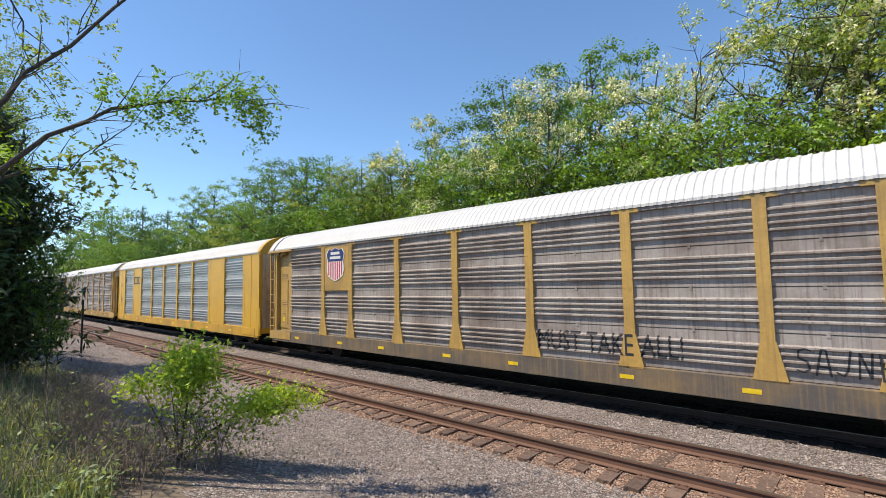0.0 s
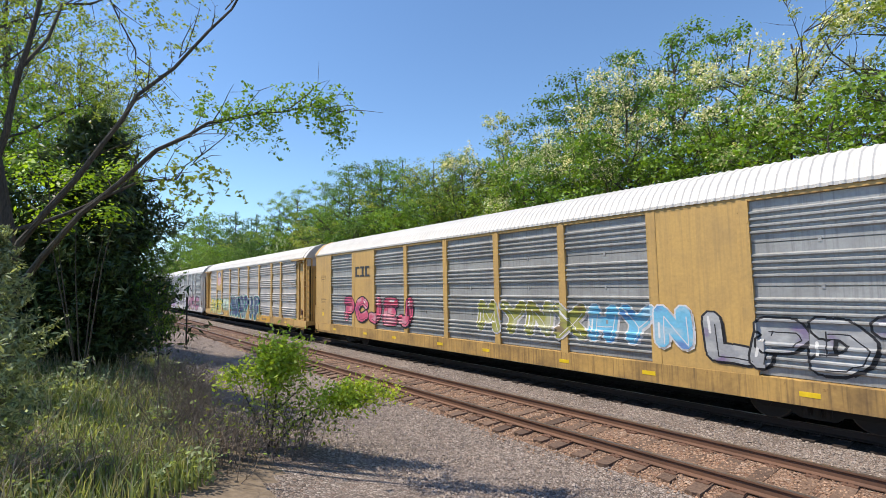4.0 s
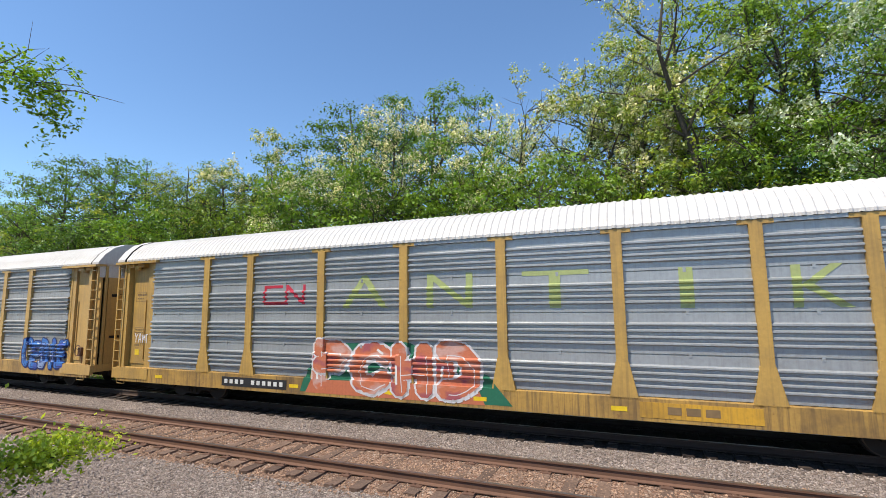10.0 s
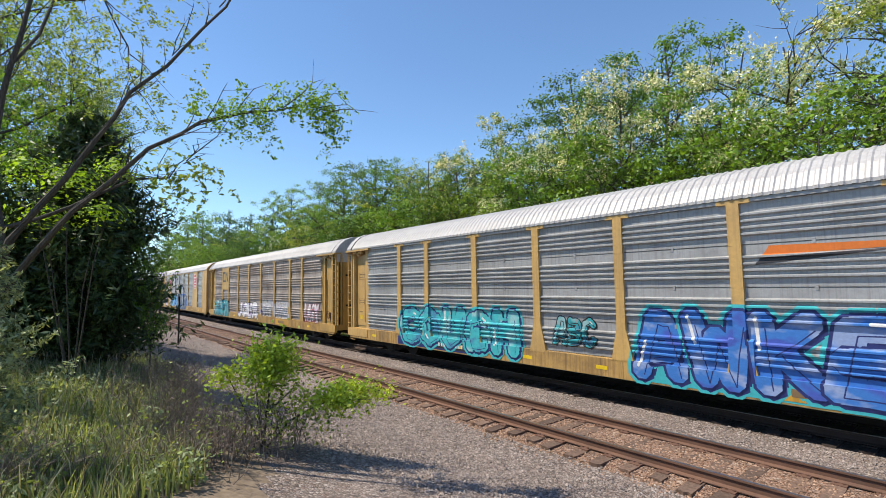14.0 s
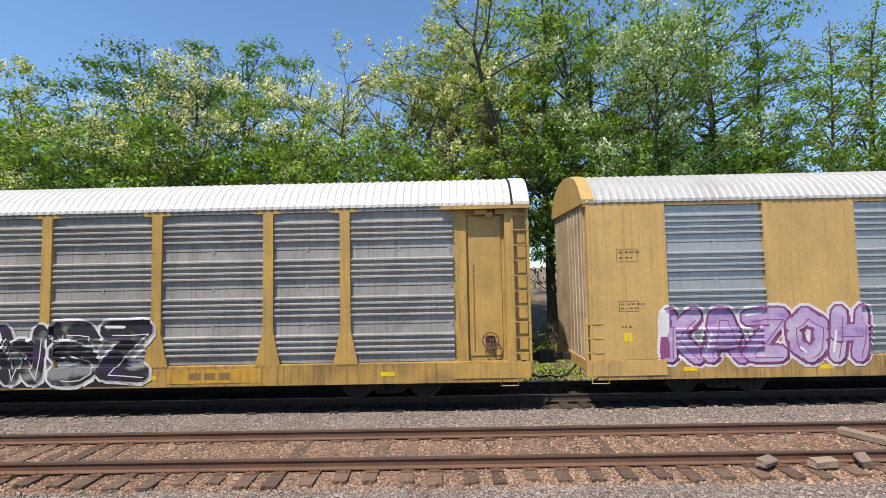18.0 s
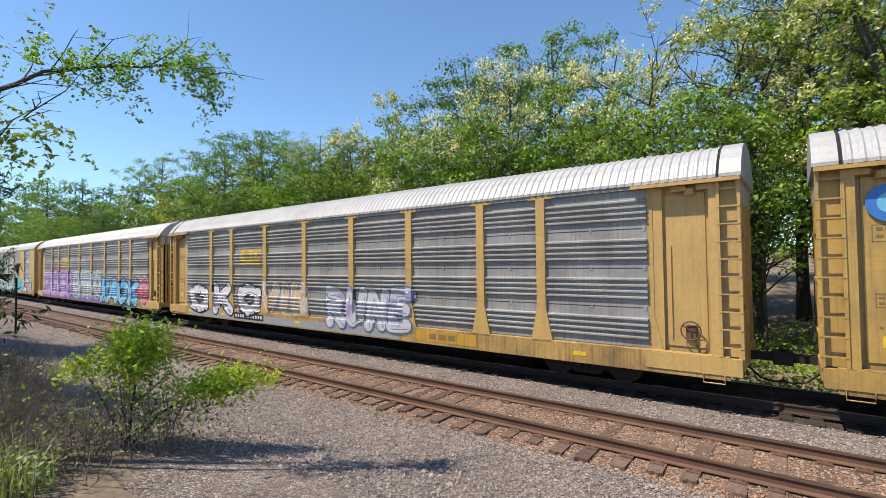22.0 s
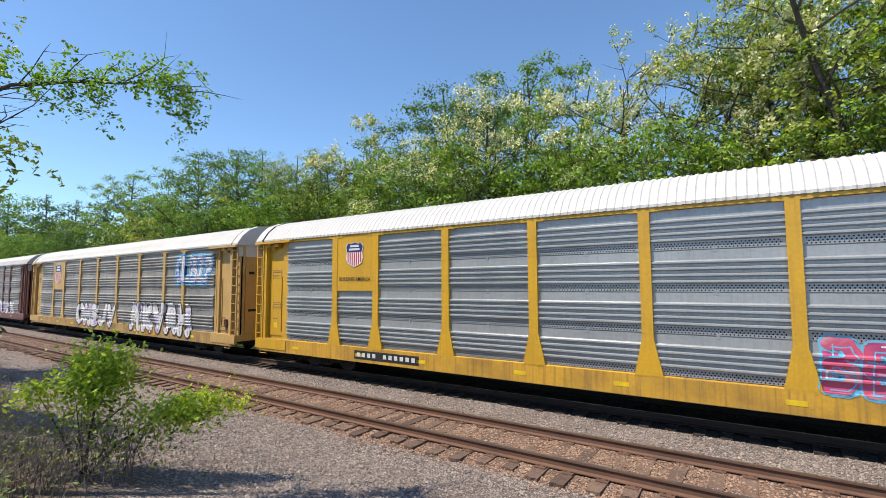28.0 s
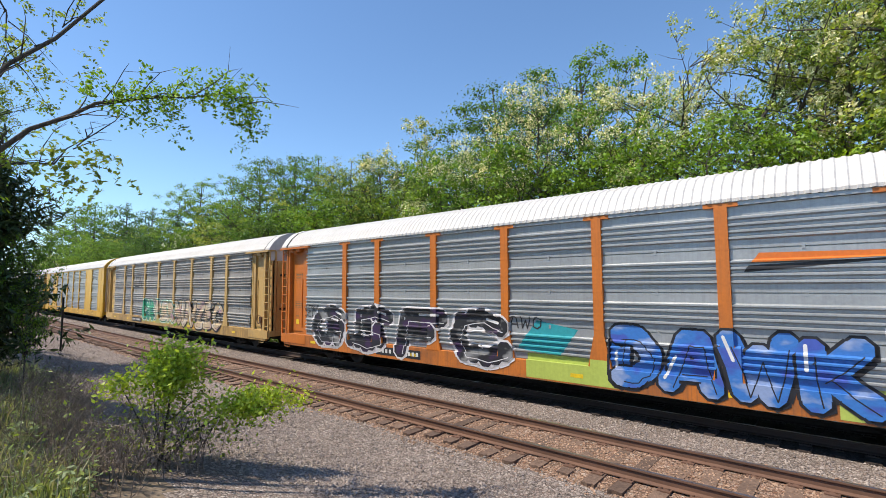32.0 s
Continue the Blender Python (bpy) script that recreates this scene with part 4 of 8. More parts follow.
def surface(kind, x, z):
    """How far out the car's side lies at a place along it and a height."""
    posts = POSTS_A if kind[0] == "A" else POSTS_B
    if z < LOW:
        return FACE
    if kind == "A+" and posts[1] < x < posts[2] and z > LOW + 2 * SHEET:
        return FACE
    if x < posts[0] - 0.12 or x > posts[-1] + 0.12:
        e = x if x < 13 else LENGTH - x
        return (-1.435 if 0.58 < e < 1.52 else -1.48 if e > 1.5 else FACE) if kind[0] == "A" else FACE - 0.01
    w = 0.127 if z > 1.76 else 0.25
    if any(abs(x - p) < w for p in (posts[1:-1] if kind[0] == "A" else posts)):
        return FACE
    if kind == "B" and (posts[1] < x < posts[2] or posts[7] < x < posts[8]):
        return FACE
    for (ya, za), (yb, zb) in zip(PROFILE, PROFILE[1:]):
        if za <= z <= zb and zb > za:
            return min(SKIN, ya + (yb - ya) * (z - za) / (zb - za))
    return SKIN


def conform(bm, kind, lift):
    """Lay a flat shape (drawn in x and z) onto ridges, posts and sill."""
    lo = Vector((min(v.co.x for v in bm.verts), 0, min(v.co.z for v in bm.verts)))
    hi = Vector((max(v.co.x for v in bm.verts), 0, max(v.co.z for v in bm.verts)))
    posts = POSTS_A if kind[0] == "A" else POSTS_B
    cuts = [((0, 0, z), (0, 0, 1)) for z in sorted({round(p[1], 4) for p in PROFILE}) if lo.z < z < hi.z]
    for p in posts:
        for w in (0.127, 0.25):
            for e in (-w, w):
                for d in (-0.002, 0.002):
                    if lo.x < p + e + d < hi.x:
                        cuts.append(((p + e + d, 0, 0), (1, 0, 0)))
    for z in (LOW - 0.002, LOW + 0.002, LOW + 2 * SHEET - 0.002, LOW + 2 * SHEET + 0.002):
        if lo.z < z < hi.z:
            cuts.append(((0, 0, z), (0, 0, 1)))
    for co, no in cuts:
        bmesh.ops.bisect_plane(bm, geom=bm.verts[:] + bm.edges[:] + bm.faces[:], dist=1e-5, plane_co=co, plane_no=no)
    for v in bm.verts:
        v.co.y += surface(kind, v.co.x, v.co.z) - lift
    return bm


def word_bm(word, x0, x1, z0, z1, fat):
    cu = bpy.data.curves.new("word", "FONT")
    cu.body = word
    cu.size = 1.0
    cu.offset = fat
    cu.resolution_u = 2
    cu.space_character = 1.0 + fat * 1.2
    ob = bpy.data.objects.new("word", cu)
    scene.collection.objects.link(ob)
    bpy.context.view_layer.update()
    me = bpy.data.meshes.new_from_object(ob.evaluated_get(bpy.context.evaluated_depsgraph_get()))
    bpy.data.objects.remove(ob)
    bm = bmesh.new()
    bm.from_mesh(me)
    bpy.data.meshes.remove(me)
    xs, ys = [v.co.x for v in bm.verts], [v.co.y for v in bm.verts]
    sx, sz = (x1 - x0) / (max(xs) - min(xs)), (z1 - z0) / (max(ys) - min(ys))
    mx, my = min(xs), min(ys)
    for v in bm.verts:
        v.co = Vector((x0 + (v.co.x - mx) * sx, 0, z0 + (v.co.y - my) * sz))
    bmesh.ops.recalc_face_normals(bm, faces=bm.faces)
    return bm


def facing_out(bm):
    for f in bm.faces:
        f.normal_update()
        if f.normal.y > 0:
            f.normal_flip()
    return bm


# strokes of sprayed letterforms in a unit cell
BOWL = ((0.18, 0.97), (0.7, 0.95), (0.86, 0.75), (0.68, 0.54), (0.2, 0.52))
RING = ((0.5, 0.02), (0.16, 0.2), (0.12, 0.75), (0.5, 0.98), (0.86, 0.75), (0.84, 0.2), (0.5, 0.02))
STEM = ((0.18, 0.0), (0.18, 1.0))
STROKES = {
    "A": (((0.08, 0.0), (0.38, 0.97), (0.62, 0.97), (0.92, 0.0)), ((0.25, 0.33), (0.75, 0.33))),
    "B": (STEM, BOWL, ((0.3, 0.52), (0.8, 0.42), (0.86, 0.16), (0.66, 0.02), (0.2, 0.03))),
    "C": (((0.9, 0.8), (0.6, 0.98), (0.25, 0.88), (0.12, 0.5), (0.25, 0.1), (0.6, 0.02), (0.92, 0.2)),),
    "D": (STEM, ((0.18, 0.97), (0.6, 0.92), (0.88, 0.6), (0.82, 0.25), (0.55, 0.04), (0.2, 0.02))),
    "E": (((0.88, 0.95), (0.18, 0.97), (0.16, 0.03), (0.9, 0.05)), ((0.2, 0.5), (0.74, 0.5))),
    "F": (((0.9, 0.95), (0.18, 0.97), (0.16, 0.0)), ((0.2, 0.5), (0.76, 0.52))),
    "G": (((0.88, 0.82), (0.6, 0.98), (0.22, 0.86), (0.12, 0.45), (0.3, 0.05), (0.82, 0.1), (0.86, 0.45), (0.55, 0.45)),),
    "H": (STEM, ((0.84, 0.0), (0.82, 1.0)), ((0.2, 0.5), (0.8, 0.5))),
    "I": (((0.5, 0.0), (0.48, 1.0)),),
    "J": (((0.75, 1.0), (0.74, 0.25), (0.5, 0.02), (0.15, 0.15)),),
    "K": (((0.18, 1.0), (0.18, 0.0)), ((0.86, 1.0), (0.28, 0.5)), ((0.34, 0.52), (0.92, 0.0))),
    "L": (((0.2, 1.0), (0.16, 0.05), (0.9, 0.03)),),
    "M": (((0.1, 0.0), (0.18, 0.98), (0.5, 0.4), (0.82, 0.98), (0.92, 0.0)),),
    "N": (((0.15, 0.0), (0.16, 0.98), (0.82, 0.04), (0.85, 1.0)),),
    "O": (RING,),
    "P": (STEM, BOWL),
    "R": (STEM, BOWL, ((0.4, 0.52), (0.92, 0.0))),
    "S": (((0.86, 0.86), (0.55, 0.98), (0.18, 0.88), (0.2, 0.6), (0.76, 0.46), (0.86, 0.18), (0.5, 0.02), (0.1, 0.14)),),
    "T": (((0.05, 0.94), (0.95, 0.98)), ((0.5, 0.95), (0.48, 0.0))),
    "U": (((0.14, 1.0), (0.15, 0.25), (0.45, 0.02), (0.8, 0.2), (0.86, 1.0)),),
    "V": (((0.06, 1.0), (0.48, 0.02), (0.94, 1.0)),),
    "W": (((0.04, 1.0), (0.25, 0.02), (0.5, 0.7), (0.74, 0.02), (0.96, 1.0)),),
    "X": (((0.1, 1.0), (0.9, 0.0)), ((0.88, 1.0), (0.1, 0.0))),
    "Y": (((0.08, 1.0), (0.5, 0.5), (0.92, 1.0)), ((0.5, 0.5), (0.46, 0.0))),
    "Z": (((0.1, 0.95), (0.88, 0.97), (0.12, 0.05), (0.92, 0.03)),),
}
LETTERS = "ABCDEFGHIJKLMNOPRSTUVWXYZ"


HALO = {"violet": "rose", "forest": "mint", "navy": "aqua", "plum": "pale", "maroon": "pale", "teal": "pale", "olive": "lime", "green": "pale", "blue": "sky"}


def stroke(bm, pts, r, y, blunt=8):
    """A fat line with round joints; each piece lies a hair above the last."""
    for (ax, az), (bx, bz) in zip(pts, pts[1:]):
        d = Vector((bx - ax, bz - az))
        if d.length < 1e-4:
            continue
        d.normalize()
        ox, oz = -d.y * r, d.x * r
        bm.faces.new([bm.verts.new((x, y, z)) for x, z in ((ax + ox, az + oz), (ax - ox, az - oz), (bx - ox, bz - oz), (bx + ox, bz + oz))])
        y -= 0.00012
    for x, z in pts:
        bm.faces.new([bm.verts.new((x + r * math.cos(a), y, z + r * math.sin(a))) for a in (2 * math.pi * (k + 0.5) / blunt for k in range(blunt))])
        y -= 0.00012
    return y


def spray_piece(car, kind, n, letters, x0, x1, z0, z1, fill, outline=""):
    """Sprayed letters: overlapping fat strokes with an outline, filled, with pale glints; a number: that many letters nobody could read."""
    rnd = random.Random(int(x0 * 371 + z1 * 53) + n)
    z0 = max(z0, 0.60)
    up = 0.004 + 0.001 * n
    if isinstance(letters, int):
        letters = "".join(rnd.choice(LETTERS) for _ in range(letters))
    w, h = (x1 - x0) / len(letters), z1 - z0
    bold = bool(outline) and fill != "none"
    r = min(w * 0.19, h * 0.165) if bold else min(w, h) * (0.035 if not outline else 0.03)
    edge = max(0.03, min(0.065, h * 0.04))
    colour = outline if bold or fill == "none" else fill
    scrawl, rim, yh = bmesh.new(), bmesh.new(), 0.0016
    halo = HALO.get(outline, "") if bold and h > 1.25 else ""
    for k, g in enumerate(letters):
        lean, drop, grow = rnd.uniform(-0.1, 0.16), rnd.uniform(-0.03, 0.05), rnd.uniform(0.94, 1.05)
        ya = -0.0026 * k if bold else 0.0
        yb = ya - 0.0014
        line, body, glint, crack = (bmesh.new(), bmesh.new(), bmesh.new(), bmesh.new()) if bold else (scrawl, None, None, None)
        yi = yb - 0.0022
        for s in STROKES[g]:
            q = []
            for u, v in s:
                u, v = u + rnd.uniform(-0.035, 0.035), v + rnd.uniform(-0.03, 0.03)
                x = x0 + w * (k + 0.5 + (u - 0.5) * 0.86 + lean * (v - 0.5))
                z = z0 + r + (h - 2 * r) * min(1.0, max(0.0, v * grow + drop))
                q.append((min(x1 - r * 0.5, max(x0 + r * 0.5, x)), z))
            if not bold:
                ya = stroke(line, q, max(r, 0.018), ya, 6)
                continue
            f = []
            for (ax, az), (bx, bz) in zip(q, q[1:]):
                f += [(ax, az), ((ax + bx) / 2 + rnd.uniform(-0.03, 0.03) * w, (az + bz) / 2 + rnd.uniform(-0.02, 0.02) * h)]
            q = f + [q[-1]]
            if halo:
                yh = stroke(rim, q, r + edge * 2.3, yh, 8)
            inner = [(x + r * 0.45 * rnd.uniform(0.5, 1), z - r * 0.5) for x, z in q]
            yi = stroke(crack, inner, 0.012, yi, 4)
            stroke(line, [(x + edge * 0.9, z - edge * 0.7) for x, z in q], r + edge * 0.6, ya, 6)
            ya = stroke(line, q, r + edge, ya, 8)
            yb = stroke(body, q, r, yb, 8)
            if s is STROKES[g][0]:
                stroke(glint, [(x - r * 0.35, z + r * 0.35) for x, z in q[:2]], r * 0.14, yb - 0.0012, 6)
        if bold:
            o = part("graffiti_letter", facing_out(conform(line, kind, up)), spray(outline, SPRAY[outline]), car, f"{outline} and {fill} spray-painted letterform")
            part("fill", facing_out(conform(body, kind, up)), blend(fill, SPRAY[fill]), o)
            part("inner_line", facing_out(conform(crack, kind, up)), spray(outline, SPRAY[outline]), o)
            part("glint", facing_out(conform(glint, kind, up)), spray("white", SPRAY["white"]), o)
    if not bold:
        part("graffiti", facing_out(conform(scrawl, kind, up)), spray(colour, SPRAY[colour]), car, f"{colour} spray-painted scrawl")
    else:
        scrawl.free()
    if halo:
        part("graffiti_halo", facing_out(conform(rim, kind, up)), spray(halo, SPRAY[halo]), car, f"{halo} sprayed halo round the letterforms")
    else:
        rim.free()


PIECES = set("MATHD TITE OOC AVE GE HUAPIF EOHE WASTE GAMO LSS BOZO HALL RUEM SEEOK CEDIE PCHD SCOOP BLUE APUS NUSM JOER COUGH ABC AWKES OBER KOCK EOAI AGIZ BRAIN NEWBZ KAZOH ROKON OC SEVER ZRNES OHNO RAOK OKO VIN RUNE ABUE LUTA LOVOX UNSLOH YE SDE ROUCH BEAT CA PER NUVZEC GSFC DAWK KF AWO SEMA P B M".split())


def spray_tag(car, kind, n, word, x0, x1, z0, z1, fill, outline=""):
    """Sprayed pieces are drawn in strokes, plain words are lettered."""
    if isinstance(word, int) or word in PIECES:
        return spray_piece(car, kind, n, word, x0, x1, z0, z1, fill, outline)
    bm = conform(word_bm(word, x0, x1, max(z0, 0.56), z1, 0.0), kind, 0.004 + 0.0012 * n)
    facing_out(bm)
    part("graffiti", bm, spray(fill, SPRAY[fill]), car, f"{fill} spray-painted lettering")


def flat_bm(*polys):
    bm = bmesh.new()
    for p in polys:
        bm.faces.new([bm.verts.new((x, 0, z)) for x, z in p])
    return bm


def rect(x0, x1, z0, z1):
    return ((x0, z0), (x1, z0), (x1, z1), (x0, z1))


def painted(car, kind, colour, poly, lift=0.003, name="painted_area", label=""):
    bm = conform(flat_bm(poly), kind, lift)
    facing_out(bm)
    part(name, bm, spray(colour, SPRAY[colour]), car, label or f"{colour} painted patch")


def painted_many(car, kind, name, label, colour, polys, lift=0.004):
    bm = conform(flat_bm(*polys), kind, lift)
    facing_out(bm)
    return part(name, bm, spray(colour, SPRAY[colour]), car, label)


def reflector_mesh():
    bm = bmesh.new()
    box(bm, 0, 0.34, FACE - 0.006, FACE + 0.01, 0.70, 0.80)
    return to_mesh("reflector", bm, MAT["reflector"])


def lettering_bars(car, a, b):
    """The black number board on the sill with its line of white marks."""
    bm = bmesh.new()
    box(bm, a, b, FACE - 0.006, FACE + 0.01, 0.62, 0.90)
    board = part("number_board", bm, MAT["black"], car, "black board with a row of white stencilled marks")
    x = a + 0.12
    k = 0
    while x < b - 0.2:
        if k != 4:
            bm = bmesh.new()
            box(bm, x, x + (b - a) * 0.05, FACE - 0.010, FACE - 0.004, 0.70, 0.83, 0.002)
            part("mark", bm, MAT["mark"], board)
        x += (b - a) * 0.085
        k += 1


def logo_shield(car, kind, x0, x1, z0, z1):
    m, w, h = (x0 + x1) / 2, (x1 - x0) / 2, z1 - z0
    right = ((0.0, 0.0), (0.35, 0.05), (0.78, 0.16), (0.9, 0.35), (0.84, 0.6), (0.98, 0.82), (0.72, 0.97), (0.42, 0.93), (0.0, 1.0))

    ring = [(m + w * x * 1.06, z0 + h * y) for x, y in right] + [(m - w * x * 1.06, z0 + h * y) for x, y in right[-2:0:-1]]
    painted_many(car, kind, "logo_back", "white railway shield", "white", [ring], 0.008)
    top = [(x, y) for x, y in right if y >= 0.6]
    top = [(m + w * x * 0.98, z0 + h * y * 0.985) for x, y in top] + [(m - w * x * 0.98, z0 + h * y * 0.985) for x, y in top[-2::-1]]
    painted_many(car, kind, "logo_top", "dark blue upper field of the shield", "navy", [top], 0.012)
    stripes = []
    for k in range(-3, 4):
        c = k * 0.24
        lo = 0.04 + abs(c) ** 2 * 0.28
        stripes.append(rect(m + w * (c - 0.06), m + w * (c + 0.06), z0 + h * lo, z0 + h * 0.58))
    painted_many(car, kind, "logo_stripe", "red stripes of the shield", "red", stripes, 0.012)
    painted_many(car, kind, "logo_bar", "white bars of the shield", "white", [rect(m - w * 0.5, m + w * 0.5, z0 + h * 0.79, z0 + h * 0.87), rect(m - w * 0.6, m + w * 0.6, z0 + h * 0.66, z0 + h * 0.74)], 0.016)


def logo_octagon(car, kind, x0, x1, z0, z1):
    def octo(s):
        m, n, w, h = (x0 + x1) / 2, (z0 + z1) / 2, (x1 - x0) / 2 * s, (z1 - z0) / 2 * s
        c = 0.45
        return ((m - w * c, n - h), (m + w * c, n - h), (m + w, n - h * c), (m + w, n + h * c), (m + w * c, n + h), (m - w * c, n + h), (m - w, n + h * c), (m - w, n - h * c))
    painted_many(car, kind, "logo_rim", "white rim of the octagonal emblem", "white", [octo(1.0)], 0.010)
    painted_many(car, kind, "logo_field", "red octagonal emblem", "red", [octo(0.92)], 0.014)
    w, h = x1 - x0, z1 - z0
    bars = []
    for k, (a, b) in enumerate(((0.3, 0.78), (0.3, 0.62), (0.3, 0.88), (0.3, 0.8))):
        z = z1 - h * (0.2 + 0.19 * k)
        bars += [rect(x0 + w * 0.16, x0 + w * 0.27, z - h * 0.13, z), rect(x0 + w * a, x0 + w * b, z - h * 0.10, z - h * 0.02)]
    painted_many(car, kind, "logo_bar", "white bars on the emblem", "white", bars, 0.018)


def logo_blocks(car, kind, x0, x1, z0, z1, colour, underline=True):
    w, h = x1 - x0, z1 - z0
    b = z0 + (h * 0.28 if underline else 0)
    polys = []
    for k in range(3):
        a = x0 + w * (k * 0.35)
        e = a + w * 0.29
        polys += [rect(a, e, z1 - h * 0.18, z1), rect(a, e, b, b + h * 0.18), rect(a + (0 if k != 1 else w * 0.1), a + w * 0.12 + (0 if k != 1 else w * 0.1), b + h * 0.18, z1 - h * 0.18)]
    if underline:
        polys.append(rect(x0, x1, z0, z0 + h * 0.12))
    painted_many(car, kind, "logo", f"{colour} block emblem", colour, polys, 0.006)


def logo_stripes(car, kind, x0, x1, z0, z1):
    w, h = x1 - x0, z1 - z0
    polys = [rect(x0, x0 + w * 0.5, z1 - h * (0.1 + k * 0.1), z1 - h * (0.05 + k * 0.1)) for k in range(4)]
    polys += [rect(x0 + w * 0.45, x0 + w * 0.66, z1 - h * 0.42, z1), rect(x0 + w * 0.7, x0 + w * 0.9, z1 - h * 0.42, z1)]
    polys += [rect(x0 + w * 0.3, x0 + w * 0.92, z0 + h * 0.3, z0 + h * 0.46), rect(x0 + w * 0.3, x1, z0 + h * 0.02, z0 + h * 0.2)]
    painted_many(car, kind, "logo", "black striped emblem", "ink", polys, 0.006)


def logo_wedge(car, kind, x0, x1, z0, z1):
    w, h = x1 - x0, z1 - z0
    painted_many(car, kind, "logo", "slanted orange wedge emblem", "orange", [((x0 + w * 0.06, z0 + h * 0.5), (x1 - w * 0.04, z0 + h * 0.62), (x1, z1 - h * 0.08), (x0 + w * 0.12, z1))], 0.006)
    painted_many(car, kind, "logo_shadow", "black underline of the emblem", "ink", [((x0, z0), (x1 - w * 0.04, z0 + h * 0.5), (x1 - w * 0.04, z0 + h * 0.58), (x0 + w * 0.04, z0 + h * 0.36))], 0.006)


def logo_worm(car, kind, x0, x1, z0, z1, colour):
    """Two linked open frames drawn with one heavy stroke."""
    w, h = x1 - x0, z1 - z0
    t = h * 0.15
    polys = [rect(x0, x0 + w * 0.46, z1 - t, z1), rect(x0, x0 + t, z0 + t, z1 - t), rect(x0, x0 + w * 0.54, z0, z0 + t), rect(x0 + w * 0.54, x0 + w * 0.54 + t, z0, z1)]
    polys += [((x0 + w * 0.54 + t, z1 - t * 1.4), (x0 + w * 0.54 + t, z1), (x1 - t, z0 + t * 1.4), (x1 - t, z0)), rect(x1 - t, x1, z0, z1)]
    painted_many(car, kind, "logo", f"{colour} heavy-stroke emblem", colour, polys, 0.006)


def logo_disc(car, kind, x0, x1, z0, z1):
    m, n, r = (x0 + x1) / 2, (z0 + z1) / 2, (x1 - x0) / 2

    def ring(k):
        return [(m + r * k * math.cos(a), n + r * k * math.sin(a)) for a in np.linspace(0, 2 * math.pi, 20, endpoint=False)]
    painted_many(car, kind, "logo", "round blue emblem", "blue", [ring(1)], 0.006)
    painted_many(car, kind, "logo_centre", "pale centre of the emblem", "sky", [ring(0.55)], 0.010)


def logo_board(car, kind, x0, x1, z0, z1):
    """A pale sign board with dark bars of lettering."""
    h = z1 - z0
    painted_many(car, kind, "sign_board", "white sign board", "white", [rect(x0, x1, z0, z1)], 0.006)
    w = x1 - x0
    painted_many(car, kind, "sign_bar", "black bars of lettering", "ink", [rect(x0 + w * 0.3, x0 + w * 0.7, z0 + h * 0.5, z1 - h * 0.12), rect(x0 + w * 0.06, x1 - w * 0.06, z0 + h * 0.58, z0 + h * 0.66), rect(x0 + w * 0.04, x1 - w * 0.04, z0 + h * 0.1, z0 + h * 0.24)], 0.011)


def logo_slogan(car, kind, x0, x1, z0, z1, text):
    bm = conform(word_bm(text, x0, x1, z0, z1, 0.01), kind, 0.006)
    facing_out(bm)
    part("slogan", bm, spray("ink", SPRAY["ink"]), car, "small dark painted lettering")


LOGOS = {"shield": logo_shield, "octagon": logo_octagon, "blocks": logo_blocks, "stripes": logo_stripes, "wedge": logo_wedge, "worm": logo_worm, "disc": logo_disc, "board": logo_board, "slogan": logo_slogan}


def build_train():
    for spec in CARS:
        TRAIN.append(autorack(spec))


def S(kind, frame_c, skin, **more):
    return dict(kind=kind, frame=frame_c, skin=skin, **more)


# the cars in order; the first ones passed the viewer before the start
FIRST = -6
CARS = []
CARS.append(S("A", "tan", "grey"))
CARS.append(S("A", "gold", "dull"))
CARS.append(S("A", "tan", "grey"))
CARS.append(S("A", "gold", "brown"))
CARS.append(S("B", "yellow", "silver", rail=True, logos=(('blocks', 4.7, 6.3, 3.5, 4.1, 'ink', False),)))
CARS.append(S("A", "gold", "brown", sill="grime", boards={1: 2}, off=-0.28, logos=(('shield', 4.8, 6.05, 3.25, 4.65),), tags=(("MUST TAKE ALL!", 14.9, 18.6, 1.24, 1.77, "ink"), (5, 20.6, 22.1, 1.17, 1.68, "ink"),)))
CARS.append(S("A", "white", "grey", sill="white", off=-0.2, mark=(6.8, 8.5), logos=(('board', 6.75, 9.0, 3.05, 3.75),), tags=(("MATHD", 2.4, 8.7, 0.78, 2.32, "lilac", "plum"), ("TITE", 11.4, 17.4, 0.59, 2.04, "pale", "black"), ("OOC", 17.8, 24.2, 0.51, 2.27, "dusk", "black"),)))
CARS.append(S("A", "tan", "pale", boards={1: 2}, mark=(5.6, 7.2), logos=(('shield', 4.85, 6.1, 3.3, 4.65),), tags=(("AVE", 1.9, 6.5, 0.75, 2.03, "lemon", "forest"), ("GE", 6.6, 8.9, 1.04, 2.17, "mint", "olive"), ("HUAPIF", 9.4, 17.6, 0.62, 2.4, "navy", "green"), (2, 16.4, 17.2, 1.02, 1.6, "violet"), (1, 17.3, 18.1, 0.86, 1.57, "green"),)))
CARS.append(S("B", "tan", "grey", rail=True, logos=(('blocks', 4.8, 6.2, 3.5, 4.0, 'ink', False),), tags=((5, 3.5, 9.8, 1.23, 2.52, "rose", "black"), (4, 13.6, 18.1, 1.38, 2.48, "olive", "pale"), (3, 18.1, 21, 1.37, 2.43, "sky", "pale"), (4, 21.2, 25.1, 1.16, 2.31, "grey", "black"),)))
